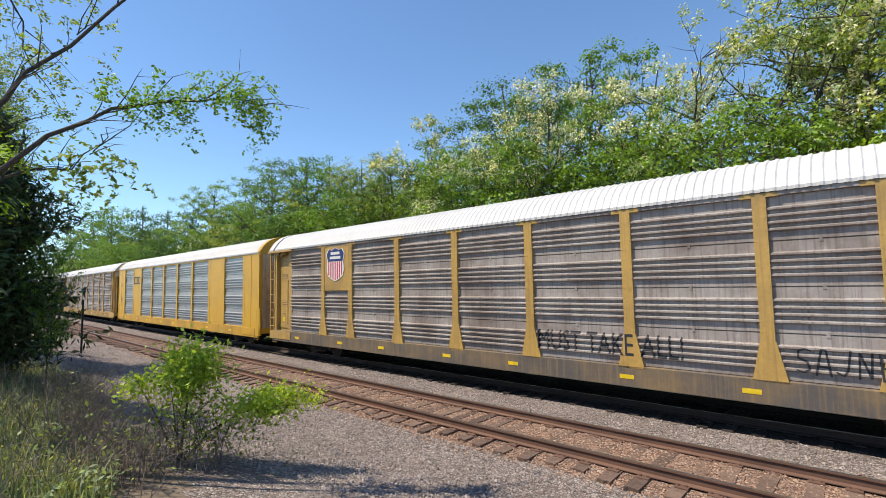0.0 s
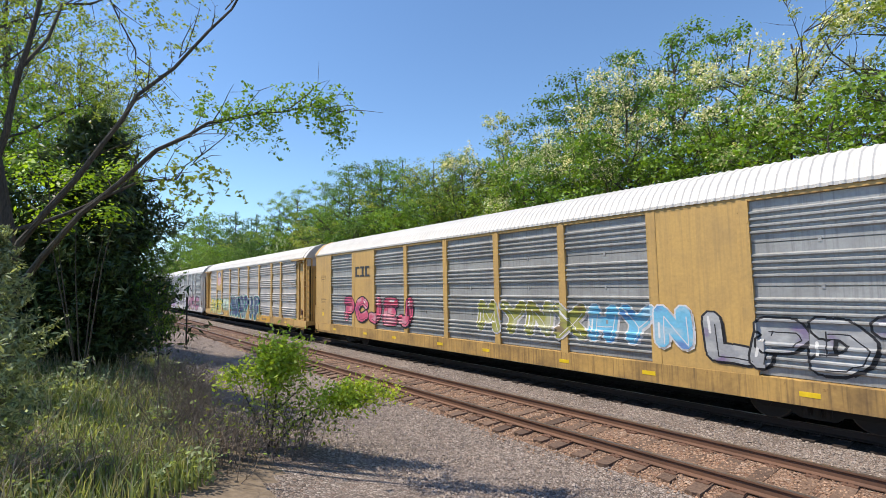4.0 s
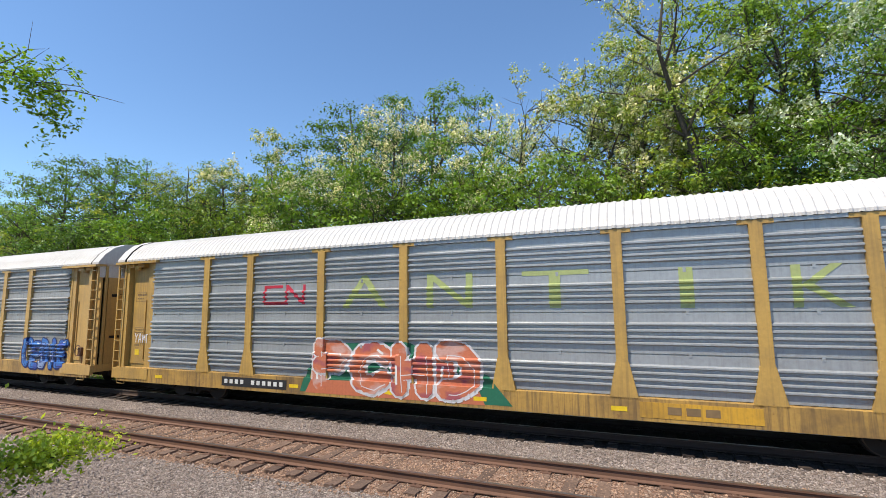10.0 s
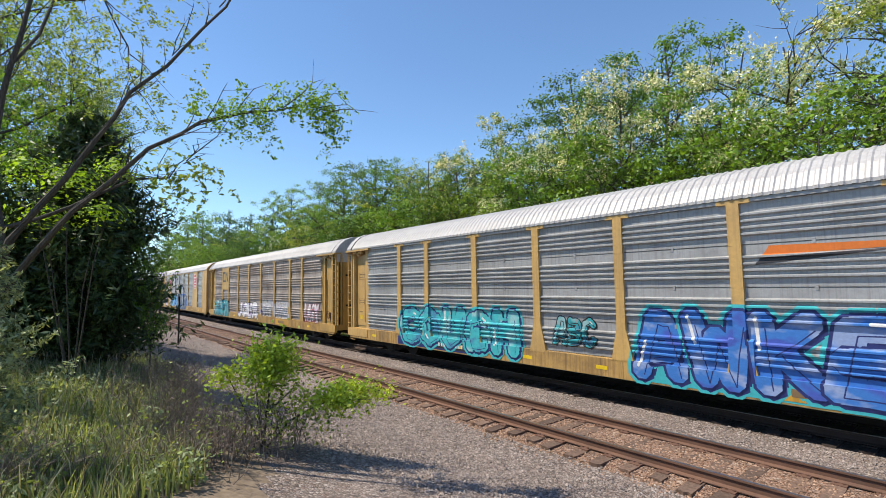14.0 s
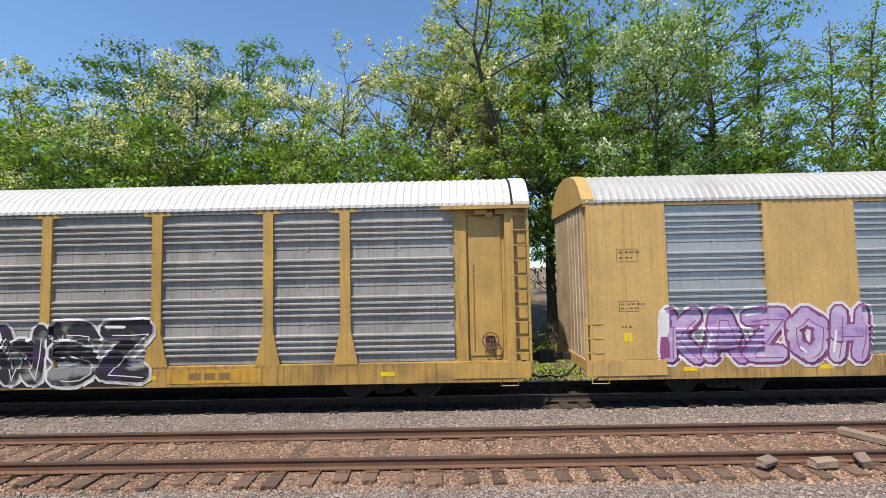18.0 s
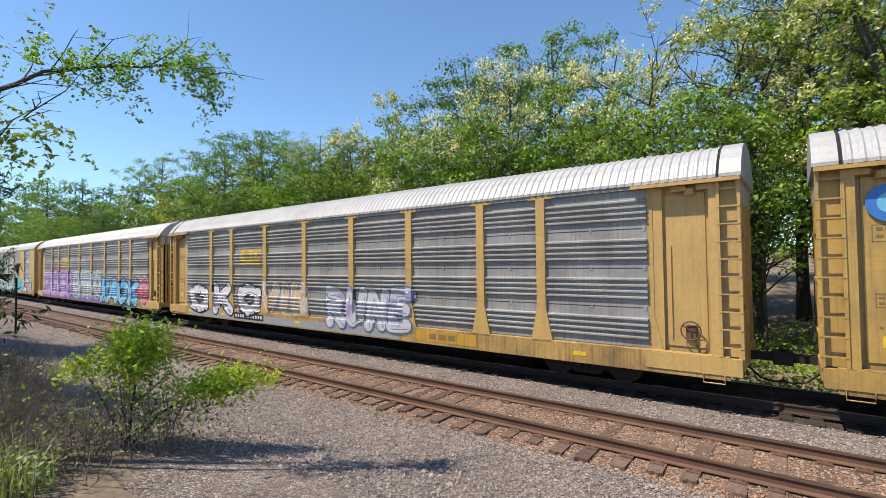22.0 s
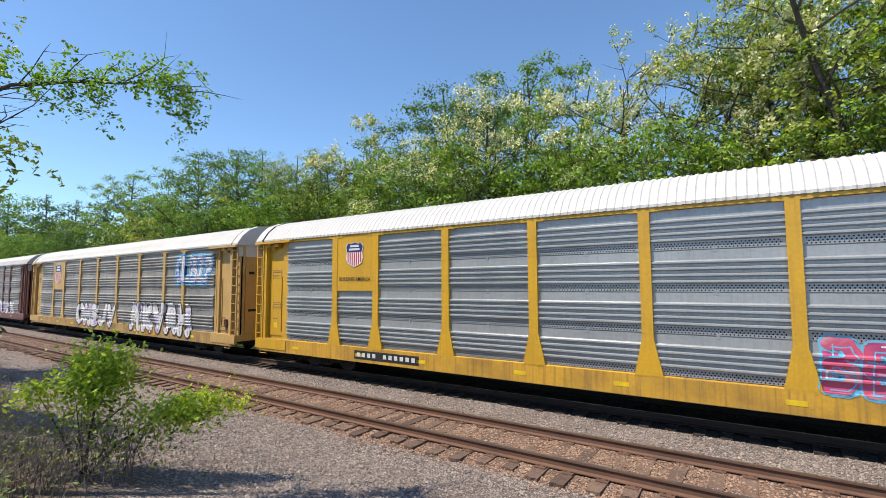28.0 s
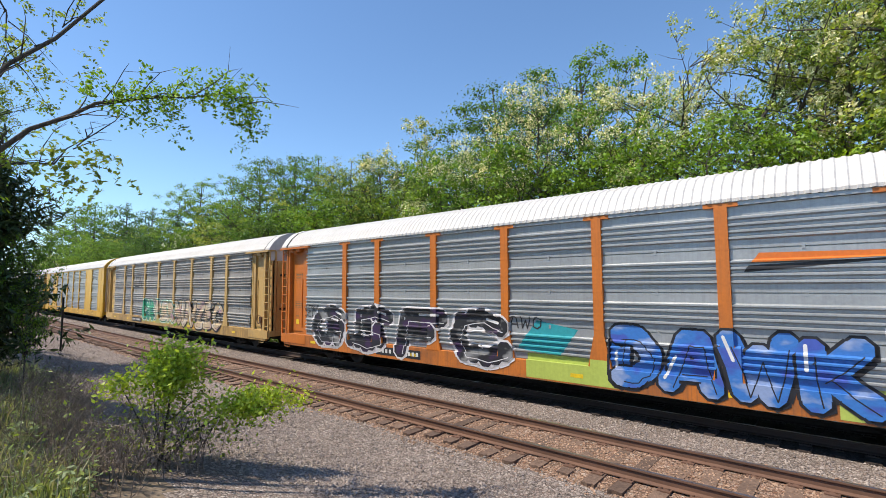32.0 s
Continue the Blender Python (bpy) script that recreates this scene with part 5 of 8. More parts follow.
CARS.append(S("B", "tan", "silver", rail=True, roof="roof_grey", off=0.25, mark=(7.5, 9.7), logos=(('octagon', 4.8, 6.25, 3.1, 4.6), ('octagon', 20.4, 21.9, 3.05, 4.6),), tags=((3, 2.2, 4, 1.08, 2.09, "ink"), (4, 15.7, 19.4, 0.8, 2.0, "none", "slate"), (4, 19.7, 21.3, 1.07, 1.7, "ink"),)))
CARS.append(S("A", "orange", "silver", roof="roof_grey", off=0.04, mark=(6.7, 8.4), logos=(('wedge', 17.7, 20.0, 3.2, 3.6),), shapes=(('mint', ((8.9, 1.3), (9.85, 1.85), (10.5, 1.04), (9.16, 0.62))), ('mint', ((14.8, 1.9), (14.5, 1.04), (15.3, 0.66), (15.8, 1.3))), ('plum', ((9.85, 2.04), (9.85, 1.55), (10.5, 1.04), (9.2, 0.98), (9.2, 0.6), (15.2, 0.6), (15.2, 1.06), (14.15, 1.06), (14.65, 1.7), (14.55, 2.1)), 0.006), ('pale', ((10.75, 1.7), (11.2, 1.38), (11.5, 1.7)), 0.010), ('pale', ((11.9, 1.38), (12.05, 1.06), (12.42, 1.06), (12.42, 1.72), (12.1, 1.72)), 0.010), ('pale', ((13.0, 1.7), (13.0, 1.06), (13.25, 1.06), (13.75, 1.72)), 0.010), ('ink', ((14.0, 1.06), (14.2, 1.06), (14.75, 1.8), (14.72, 2.06), (14.5, 2.04), (14.5, 1.72)), 0.011), ('ink', ((10.62, 1.76), (11.6, 1.76), (11.6, 1.72), (10.7, 1.72)), 0.012), ('ink', ((12.42, 1.06), (12.55, 1.06), (12.55, 1.78), (12.42, 1.78)), 0.012)), tags=(("EOHE", 2.1, 5.8, 0.61, 2.07, "mint", "black"), ("WASTE", 18.6, 24.9, 0.51, 1.97, "aqua", "black"),)))
CARS.append(S("A", "tan", "dull", roof="roof_grey", mark=(5.4, 8.0), logos=(('stripes', 6.6, 8.7, 2.95, 3.75),), tags=(("GAMO", 3.3, 5.7, 1.14, 2.01, "green", "forest"), ("B", 5.7, 6.7, 0.94, 2.21, "grey", "black"), ("LSS", 6.6, 8.3, 0.94, 2.21, "lemon", "black"), ("BOZO", 9.2, 11.5, 0.97, 1.85, "lilac", "black"), ("HALL", 10.0, 10.9, 1.95, 2.12, "pale"), (4, 12.3, 14.6, 0.77, 1.86, "sky", "grey"), (3, 16.1, 19.4, 0.76, 1.97, "sky", "teal"),)))
CARS.append(S("A", "tan", "grey", boards={1: 2}, off=0.1, mark=(5.4, 8.2), logos=(('shield', 5.1, 5.93, 3.6, 4.5), ('slogan', 4.75, 6.2, 3.2, 3.33, 'BUILDING AMERICA'),), tags=((4, 0.7, 1.5, 1.22, 1.58, "ink"), ("RUEM", 9.1, 13.2, 0.55, 1.96, "pale", "black"), ("SEEOK", 14.8, 18.5, 0.69, 1.93, "pale", "black"), (1, 19.4, 20.1, 0.75, 1.96, "pale", "black"), ("CEDIE", 22, 24.9, 0.72, 1.94, "blue", "navy"),)))
CARS.append(S("A", "gold", "silver", mark=(5.4, 8.0), shapes=(('forest', ((8.5, 0.62), (14.9, 0.62), (14.3, 1.3), (12.9, 1.75), (12.0, 2.1), (9.3, 2.0), (8.7, 1.2))), ('coral', ((8.7, 0.6), (14.2, 0.6), (14.0, 1.05), (8.9, 0.98)), 0.0045)), logos=(('worm', 6.95, 8.55, 3.15, 3.75, 'red'),), tags=(("PCHD", 8.9, 14.1, 0.66, 2.15, "coral", "pale"), ("A", 9.9, 11.4, 3.03, 3.95, "moss"), ("N", 12.6, 13.9, 3.0, 3.92, "moss"), ("T", 15.2, 16.8, 2.98, 3.89, "moss"), ("I", 18.7, 18.98, 2.96, 3.85, "moss"), ("K", 20.75, 21.75, 2.95, 3.82, "moss"), (4, 0.9, 1.7, 1.86, 2.19, "pale"),)))
CARS.append(S("B", "tan", "silver", rail=True, roof="roof_grey", off=0.35, shapes=(('blue', ((10.3, 0.6), (16.6, 0.6), (16.8, 1.6), (16.0, 2.35), (13.0, 2.4), (10.6, 2.2))),), logos=(('octagon', 4.75, 6.3, 3.0, 4.55), ('octagon', 20.4, 21.95, 3.0, 4.55),), tags=(("SCOOP", 1.6, 4.6, 0.67, 1.93, "pale", "black"), ("BLUE", 6.3, 10.6, 0.85, 2.17, "sky", "blue"), ("APUS", 10.6, 16.3, 0.5, 2.29, "slate", "black"),)))
CARS.append(S("A", "gold", "brown", boards={1: 2}, roof="roof_grey", off=0.24, logos=(('worm', 4.7, 6.25, 3.55, 4.4, 'ink'),), shapes=(('teal', rect(1.7, 6.4, 0.6, 1.0)),), tags=(("NUSM", 1.5, 6.6, 0.51, 2, "teal", "black"), ("JOER", 9.2, 14, 0.7, 1.93, "pale", "black"), (3, 14.8, 17.1, 1.02, 2.14, "grey", "pale"), (4, 17.5, 20.1, 1.01, 2.08, "grey", "pale"), (4, 22.3, 24.4, 0.98, 2.06, "pale", "maroon"),)))
CARS.append(S("A", "tan", "grey", roof="roof_grey", off=0.25, mark=(7.0, 8.9), logos=(('wedge', 17.8, 20.0, 3.35, 3.75),), shapes=(('navy', rect(4.4, 9.5, 0.56, 0.9)), ('aqua', rect(15.0, 21.4, 0.56, 0.9)),), tags=(("COUGH", 4.6, 11.2, 0.61, 2.21, "aqua", "navy"), ("ABC", 12.5, 13.9, 1.22, 2.06, "teal", "black"), ("AWKES", 15, 21.5, 0.5, 2.39, "blue", "navy"),)))
CARS.append(S("A", "white", "pale", ends="tan", sill="grime", boards={1: 2}, roof="roof_grey", mark=(6.1, 8.2), logos=(('shield', 5.0, 6.2, 3.4, 4.65),), shapes=(('black', ((10.4, 1.7), (10.4, 2.76), (12.1, 2.87), (12.1, 4.4), (13.3, 3.3), (15.1, 4.3), (15.1, 0.9), (12.2, 0.9), (11.0, 1.2))), ('black', rect(18.2, 22.2, 3.17, 3.95)), ('black', ((18.25, 2.19), (24.5, 2.15), (24.5, 1.1), (18.6, 1.1))), ('black', ((24.5, 1.1), (25.0, 1.1), (25.1, 4.5), (24.5, 4.54))), ('black', ((5.0, 2.3), (6.3, 2.5), (6.3, 3.4), (5.0, 4.2))), ('black', ((6.6, 2.2), (8.0, 2.2), (8.0, 4.6), (7.5, 4.6), (7.5, 3.0), (6.6, 3.0))),), tags=((5, 12.3, 13.9, 1.25, 1.89, "pale"), ("OBER", 15.2, 17, 1.38, 1.88, "ink"), ("KOCK", 0.75, 1.5, 3.65, 4.0, "ink"), ("EOAI", 0.7, 1.4, 3.1, 3.5, "ink"), ("AGIZ", 0.7, 1.45, 2.5, 2.85, "ink"), (4, 18.5, 19.9, 1.26, 1.78, "pale"), (5, 20.7, 21.9, 1.33, 1.81, "pale"),)))
CARS.append(S("B", "white", "grey", shapes=(('green', rect(16.6, 25.0, 0.56, 0.95)),), tags=((4, 16.9, 24.8, 0.89, 2.36, "green", "forest"),)))
CARS.append(S("A", "gold", "dull", mark=(5.7, 8.2), logos=(('stripes', 6.85, 8.85, 3.0, 3.7),), shapes=(('green', rect(1.8, 9.4, 0.56, 0.98)), ('maroon', rect(9.4, 11.0, 0.56, 1.4)), ('black', rect(11.0, 17.2, 0.56, 0.95)),), tags=(("BRAIN", 1.8, 9.3, 0.85, 2.12, "mint", "violet"), ("NEWBZ", 10.9, 17.3, 0.5, 2.17, "black", "pale"),)))
CARS.append(S("B", "tan", "silver", rail=True, roof="roof_grey", mark=(7.6, 9.9), logos=(('wedge', 17.7, 20.0, 3.25, 3.68),), shapes=(('aqua', ((17.5, 0.6), (21.3, 0.6), (21.5, 2.0), (20.0, 1.9), (17.5, 1.2))), ('sky', rect(10.0, 17.0, 0.56, 0.9)),), tags=(("KAZOH", 1.8, 6.8, 0.85, 2.19, "lilac", "plum"), ("ROKON", 9.8, 17, 0.64, 2.25, "mint", "black"), ("OC", 17.5, 19.2, 0.9, 2.02, "aqua", "pale"), ("SEVER", 21.9, 25.6, 0.67, 2.01, "pale", "black"),)))
CARS.append(S("A", "tan", "dull", mark=(6.7, 8.8), logos=(('blocks', 7.1, 8.65, 3.05, 3.8, 'gold'),), shapes=(('violet', rect(1.8, 16.6, 0.56, 0.95)), ('navy', rect(16.8, 23.0, 0.56, 0.75)),), tags=(("ZRNES", 1.7, 10.1, 0.65, 2.68, "lilac", "violet"), ("OHNO", 10.2, 16.7, 0.87, 2.7, "haze", "forest"), ("RAOK", 16.6, 23.3, 0.42, 2.32, "sky", "black"), ("M", 22.9, 24.7, 0.69, 2.38, "rose", "maroon"),)))
CARS.append(S("A", "tan", "dull", roof="roof_grey", mark=(6.7, 9.1), logos=(('blocks', 7.15, 8.8, 3.05, 3.75, 'gold'),), shapes=(('grey', rect(2.2, 17.0, 0.56, 0.85)),), tags=(("OKO", 2.1, 9, 0.71, 2.23, "pale", "black"), ("VIN", 9, 12.1, 1.06, 2.29, "khaki", "pale"), ("RUNE", 13.2, 17.6, 0.7, 2.26, "haze", "slate"),)))
CARS.append(S("A", "gold", "dull", roof="roof_grey", off=-0.09, mark=(5.8, 8.1), logos=(('disc', 0.72, 1.42, 3.7, 4.4),), shapes=(('olive', rect(12.4, 17.2, 0.56, 0.98)), ('maroon', rect(22.4, 24.2, 0.56, 1.2)),), tags=(("ABUE", 2.5, 6.4, 0.95, 2.15, "fog", "haze"), ("LUTA", 6.6, 10.6, 1.0, 2.21, "khaki", "black"), (5, 12.4, 17.6, 0.66, 2.16, "khaki", "olive"), (2, 22.4, 24.1, 0.67, 1.83, "rose", "maroon"),)))
CARS.append(S("A", "tan", "grey", roof="roof_grey", mark=(6.6, 8.8), logos=(('stripes', 6.6, 8.8, 3.05, 3.75),), shapes=(('lime', rect(13.6, 20.1, 0.56, 1.0)),), tags=(("LOVOX", 8.2, 13.8, 0.5, 2.11, "black", "pale"), ("UNSLOH", 13.8, 20.0, 0.5, 2.06, "forest", "lime"), (3, 22.4, 24.4, 0.97, 1.56, "sky"),)))
CARS.append(S("A", "oxide", "dull", roof="roof_grey", mark=(5.8, 8.1), logos=(('stripes', 7.0, 8.9, 3.0, 3.85),), shapes=(('forest', rect(1.9, 4.0, 0.6, 1.9)),), tags=(("YE", 1.8, 4.0, 0.8, 2.0, "green", "mint"), ("SDE", 8.5, 11.6, 0.74, 1.99, "fog", "haze"), ("ROUCH", 11.8, 16.8, 0.8, 1.98, "fog", "haze"), (4, 18.7, 23.6, 0.88, 1.9, "pale", "grey"),)))
CARS.append(S("A", "tan", "dull", boards={1: 2}, off=0.25, logos=(('shield', 4.75, 5.9, 3.25, 4.6),), tags=((5, 8.9, 14.6, 0.67, 2.09, "pale", "black"), (5, 16.6, 22.9, 0.66, 2.26, "pale", "black"), (5, 21.3, 24.6, 3.15, 4.5, "pale", "blue"),)))
CARS.append(S("A", "yellow", "silver", boards={1: 2}, rail=True, perforated=True, off=0.34, mark=(5.5, 8.2), logos=(('shield', 5.05, 5.87, 3.68, 4.53), ('slogan', 4.75, 6.2, 3.2, 3.34, 'BUILDING AMERICA'),), tags=(("BEAT", 17.7, 20.2, 0.95, 2.08, "rose", "sky"), (3, 20.5, 21.8, 1.06, 1.77, "rose", "ink"),)))
CARS.append(S("B", "yellow", "silver", rail=True, off=0.1, mark=(7.2, 9.3), logos=(('blocks', 4.7, 6.2, 3.55, 4.1, 'ink', False),)))
CARS.append(S("A", "tan", "dull", mark=(6.8, 8.9), logos=(('worm', 6.95, 8.55, 3.1, 3.85, 'ink'),), shapes=(('olive', rect(9.0, 21.0, 0.7, 0.95)),), tags=(("CA", 8.9, 11.2, 0.85, 2.23, "green", "forest"), ("PER", 11.3, 14.9, 0.85, 2.23, "khaki", "forest"), ("NUVZEC", 14.9, 21.6, 0.67, 2.32, "khaki", "black"),)))
CARS.append(S("A", "orange", "silver", off=-0.15, mark=(6.4, 8.6), logos=(('wedge', 17.8, 20.2, 3.3, 3.7),), shapes=(('lime', rect(12.6, 15.3, 0.56, 1.2)), ('lime', rect(19.2, 21.5, 0.56, 1.15)), ('teal', ((12.3, 1.3), (13.6, 1.2), (14.1, 1.9), (12.9, 2.1))),), tags=(("GSFC", 2.2, 12.2, 0.5, 2.41, "black", "pale"), ("DAWK", 14.9, 19.8, 0.59, 2.1, "blue", "black"), ("KF", 19.9, 21.2, 1.67, 2.3, "teal", "pale"), ("SEMA", 1.7, 2.8, 1.77, 2.28, "ink"), ("AWO", 12.0, 13.1, 1.85, 2.2, "ink"),)))
CARS.append(S("A", "tan", "grey"))
TRAIN = []

# ---------------------------------------------------------------- trees, shrubs and grass
def leaf_mesh(name, centres, size, material, seed, droop=0.0, long=1.0, flat=0.5, corners=4, out=None):
    """Many small rhombic leaves about the given centres; flat: how far they lie level."""
    rng = np.random.RandomState(seed)
    c = np.asarray(centres, float)
    n = len(c)
    nrm = rng.normal(size=(n, 3))
    nrm[:, 2] = np.abs(nrm[:, 2]) + flat
    if out is not None:
        nrm = nrm * 0.55 + out
    nrm /= np.linalg.norm(nrm, axis=1)[:, None]
    t = rng.normal(size=(n, 3))
    t[:, 2] -= droop
    u = t - (t * nrm).sum(1)[:, None] * nrm
    u /= np.linalg.norm(u, axis=1)[:, None]
    w = np.cross(nrm, u)
    s = rng.uniform(size[0], size[1], (n, 1))
    v = np.stack([c - u * s * long, c + w * s * 0.5 - u * s * 0.1, c + u * s * long, c - w * s * 0.5 - u * s * 0.1], 1).reshape(-1, 3)
    if corners == 3:
        v = np.stack([c - u * s * long, c + w * s * 0.62 + u * s * 0.3, c - w * s * 0.5 + u * s * 0.8], 1).reshape(-1, 3)
    k = corners
    me = bpy.data.meshes.new(name)
    me.vertices.add(k * n)
    me.vertices.foreach_set("co", v.ravel())
    me.loops.add(k * n)
    me.loops.foreach_set("vertex_index", np.arange(k * n, dtype=np.int32))
    me.polygons.add(n)
    me.polygons.foreach_set("loop_start", np.arange(0, k * n, k, dtype=np.int32))
    me.update(calc_edges=True)
    me.materials.append(material)
    return me


def tree_frame(rng, tall, start, spread, limbs, thick, up=0.6, wobble=0.25, shape="round"):
    """Trunk and limbs as tubes; returns the mesh and the twig points that carry leaves."""
    bm = bmesh.new()
    tips = []
    n = 8
    trunk = []
    p = Vector((0, 0, -0.3))
    drift = Vector((rng.uniform(-1, 1), rng.uniform(-1, 1), 0)) * wobble
    for i in range(n + 1):
        f = i / n
        trunk.append(Vector((drift.x * f * f * 2 + rng.uniform(-1, 1) * wobble * 0.4 * f, drift.y * f * f * 2 + rng.uniform(-1, 1) * wobble * 0.4 * f, -0.3 + f * (tall * 0.8 + 0.3))))
    tube(bm, trunk, [1.3 * thick * (1.25 if i == 0 else 1) * (1 - 0.88 * i / n) for i in range(n + 1)], 7)

    def on_trunk(f):
        k = f * n
        i = min(n - 1, int(k))
        return trunk[i].lerp(trunk[i + 1], k - i)

    for k in range(limbs):
        f = start + (1 - start) * ((k + rng.random() * 0.8) / limbs) ** 0.9
        f = min(f, 0.98)
        q = (f - start) / (1 - start)
        wide = {"round": math.sqrt(max(0.05, 1 - (q * 1.15 - 0.35) ** 2 * 1.3)), "tall": 0.95 - 0.75 * q, "vase": 0.35 + 0.75 * q}[shape]
        reach = spread * wide * rng.uniform(0.7, 1.15)
        a = k * 2.4 + rng.uniform(-0.5, 0.5)
        d = Vector((math.cos(a), math.sin(a), up * rng.uniform(0.5, 1.3)))
        base = on_trunk(f * 0.92)
        pts = [base]
        for s in range(4):
            d = (d + Vector((rng.uniform(-0.3, 0.3), rng.uniform(-0.3, 0.3), rng.uniform(-0.22, 0.22)))).normalized()
            pts.append(pts[-1] + d * reach / 4)
        r0 = thick * 0.5 * (1 - 0.6 * q)
        tube(bm, pts, [r0, r0 * 0.75, r0 * 0.5, r0 * 0.3, r0 * 0.12], 5, cap=False)
        for s in range(1, 5):
            for m in range(2 if s < 4 else 3):
                dd = (d * 0.5 + Vector((rng.uniform(-1, 1), rng.uniform(-1, 1), rng.uniform(-0.4, 0.8)))).normalized()
                e = pts[s] + dd * reach * rng.uniform(0.18, 0.36)
                mid = pts[s].lerp(e, 0.5) + Vector((rng.uniform(-0.1, 0.1), rng.uniform(-0.1, 0.1), rng.uniform(-0.05, 0.12)))
                tube(bm, [pts[s], mid, e], [r0 * 0.3, r0 * 0.2, r0 * 0.06], 4, cap=False)
                tips += [mid, e]
            tips.append(pts[s])
    tips.append(trunk[-1])
    return bm, tips


def cloud(tips, count, sigma, seed, squash=0.6):
    rng = np.random.RandomState(seed)
    t = np.array([tuple(p) for p in tips])
    pick = t[rng.randint(len(t), size=count)]
    off = rng.normal(size=(count, 3)) * (sigma, sigma, sigma * squash)
    return pick + off


def tufts(tips, radius, rng, spread=0.8):
    """Middles of leaf tufts: twig ends thinned out until no two lie closer than a share of the radius."""
    out = []
    for p in rng.sample(tips, len(tips)):
        r = radius * rng.uniform(0.6, 1.15)
        if all((p - q).length > spread * (r + t) / 2 for q, t in out):
            out.append((p, r))
    return out


def shells(tuft, count, seed, squash=0.55, low=0.3):
    """Points over the outer, upper part of each tuft, and the way outwards at each."""
    rng = np.random.RandomState(seed)
    c = np.array([tuple(p) for p, r in tuft])
    r = np.array([t for p, t in tuft])
    pick = rng.choice(len(c), count, p=r ** 2 / (r ** 2).sum())
    d = rng.normal(size=(count, 3))
    d[:, 2] += low
    d /= np.linalg.norm(d, axis=1)[:, None]
    reach = np.where(rng.rand(count) < 0.12, rng.uniform(1.0, 1.5, count), rng.uniform(0.45, 1.05, count))
    # each tuft is lumpy, never a ball
    lump = 0.75 + 0.45 * np.sin(d[:, 0] * 4.1 + pick) * np.sin(d[:, 1] * 3.7 + pick * 1.7)
    off = d * (r[pick] * reach * lump)[:, None]
    off[:, 2] *= squash
    return c[pick] + off, d


def make_tree(name, label, seed, tall, start, spread, limbs, thick, leaves, leaf_mat, size=(0.07, 0.13), radius=0.6, bloom=0, share=0.72, gap=0.8, **frame_args):
    """A tree whose crown tops out at the height tall; share: how many of the tufts carry leaves."""
    rng = random.Random(seed)
    t = thing(name, label, "tree", group="woodland trees" if name != "shrub" else "woodland shrubs")
    bm, tips = tree_frame(rng, tall, start, spread, limbs, thick, **frame_args)
    tuft = tufts(tips, radius, rng, gap)
    green = rng.sample(tuft, max(3, int(len(tuft) * share)))
    pts, out = shells(green, leaves, seed)
    k = tall / np.percentile(pts[:, 2], 99.7)
    for v in bm.verts:
        v.co *= k
    part("trunk", bm, MAT["bark"], t)
    part("crown", leaf_mesh("crown", pts * k, size, MAT[leaf_mat], seed + 1, out=out, long=0.85), MAT[leaf_mat], t)
    if bloom:
        some = rng.sample(green, max(3, int(len(green) * 0.5)))
        bp = np.repeat(shells(some, bloom // 5, seed + 3, 0.6, 0.5)[0], 5, 0)
        # blossom hangs in short strings
        hang = bp + np.random.RandomState(seed).normal(size=bp.shape) * (0.05, 0.05, 0.09)
        part("blossoms", leaf_mesh("blossoms", hang * k + (0, 0, 0.06), (0.045, 0.085), MAT["blossom"], seed + 4, droop=1.0, flat=0.3), MAT["blossom"], t, "hanging cream-white blossom clusters")
    t.location = (0, 300 + seed, -60)
    return t


PROTO = {}


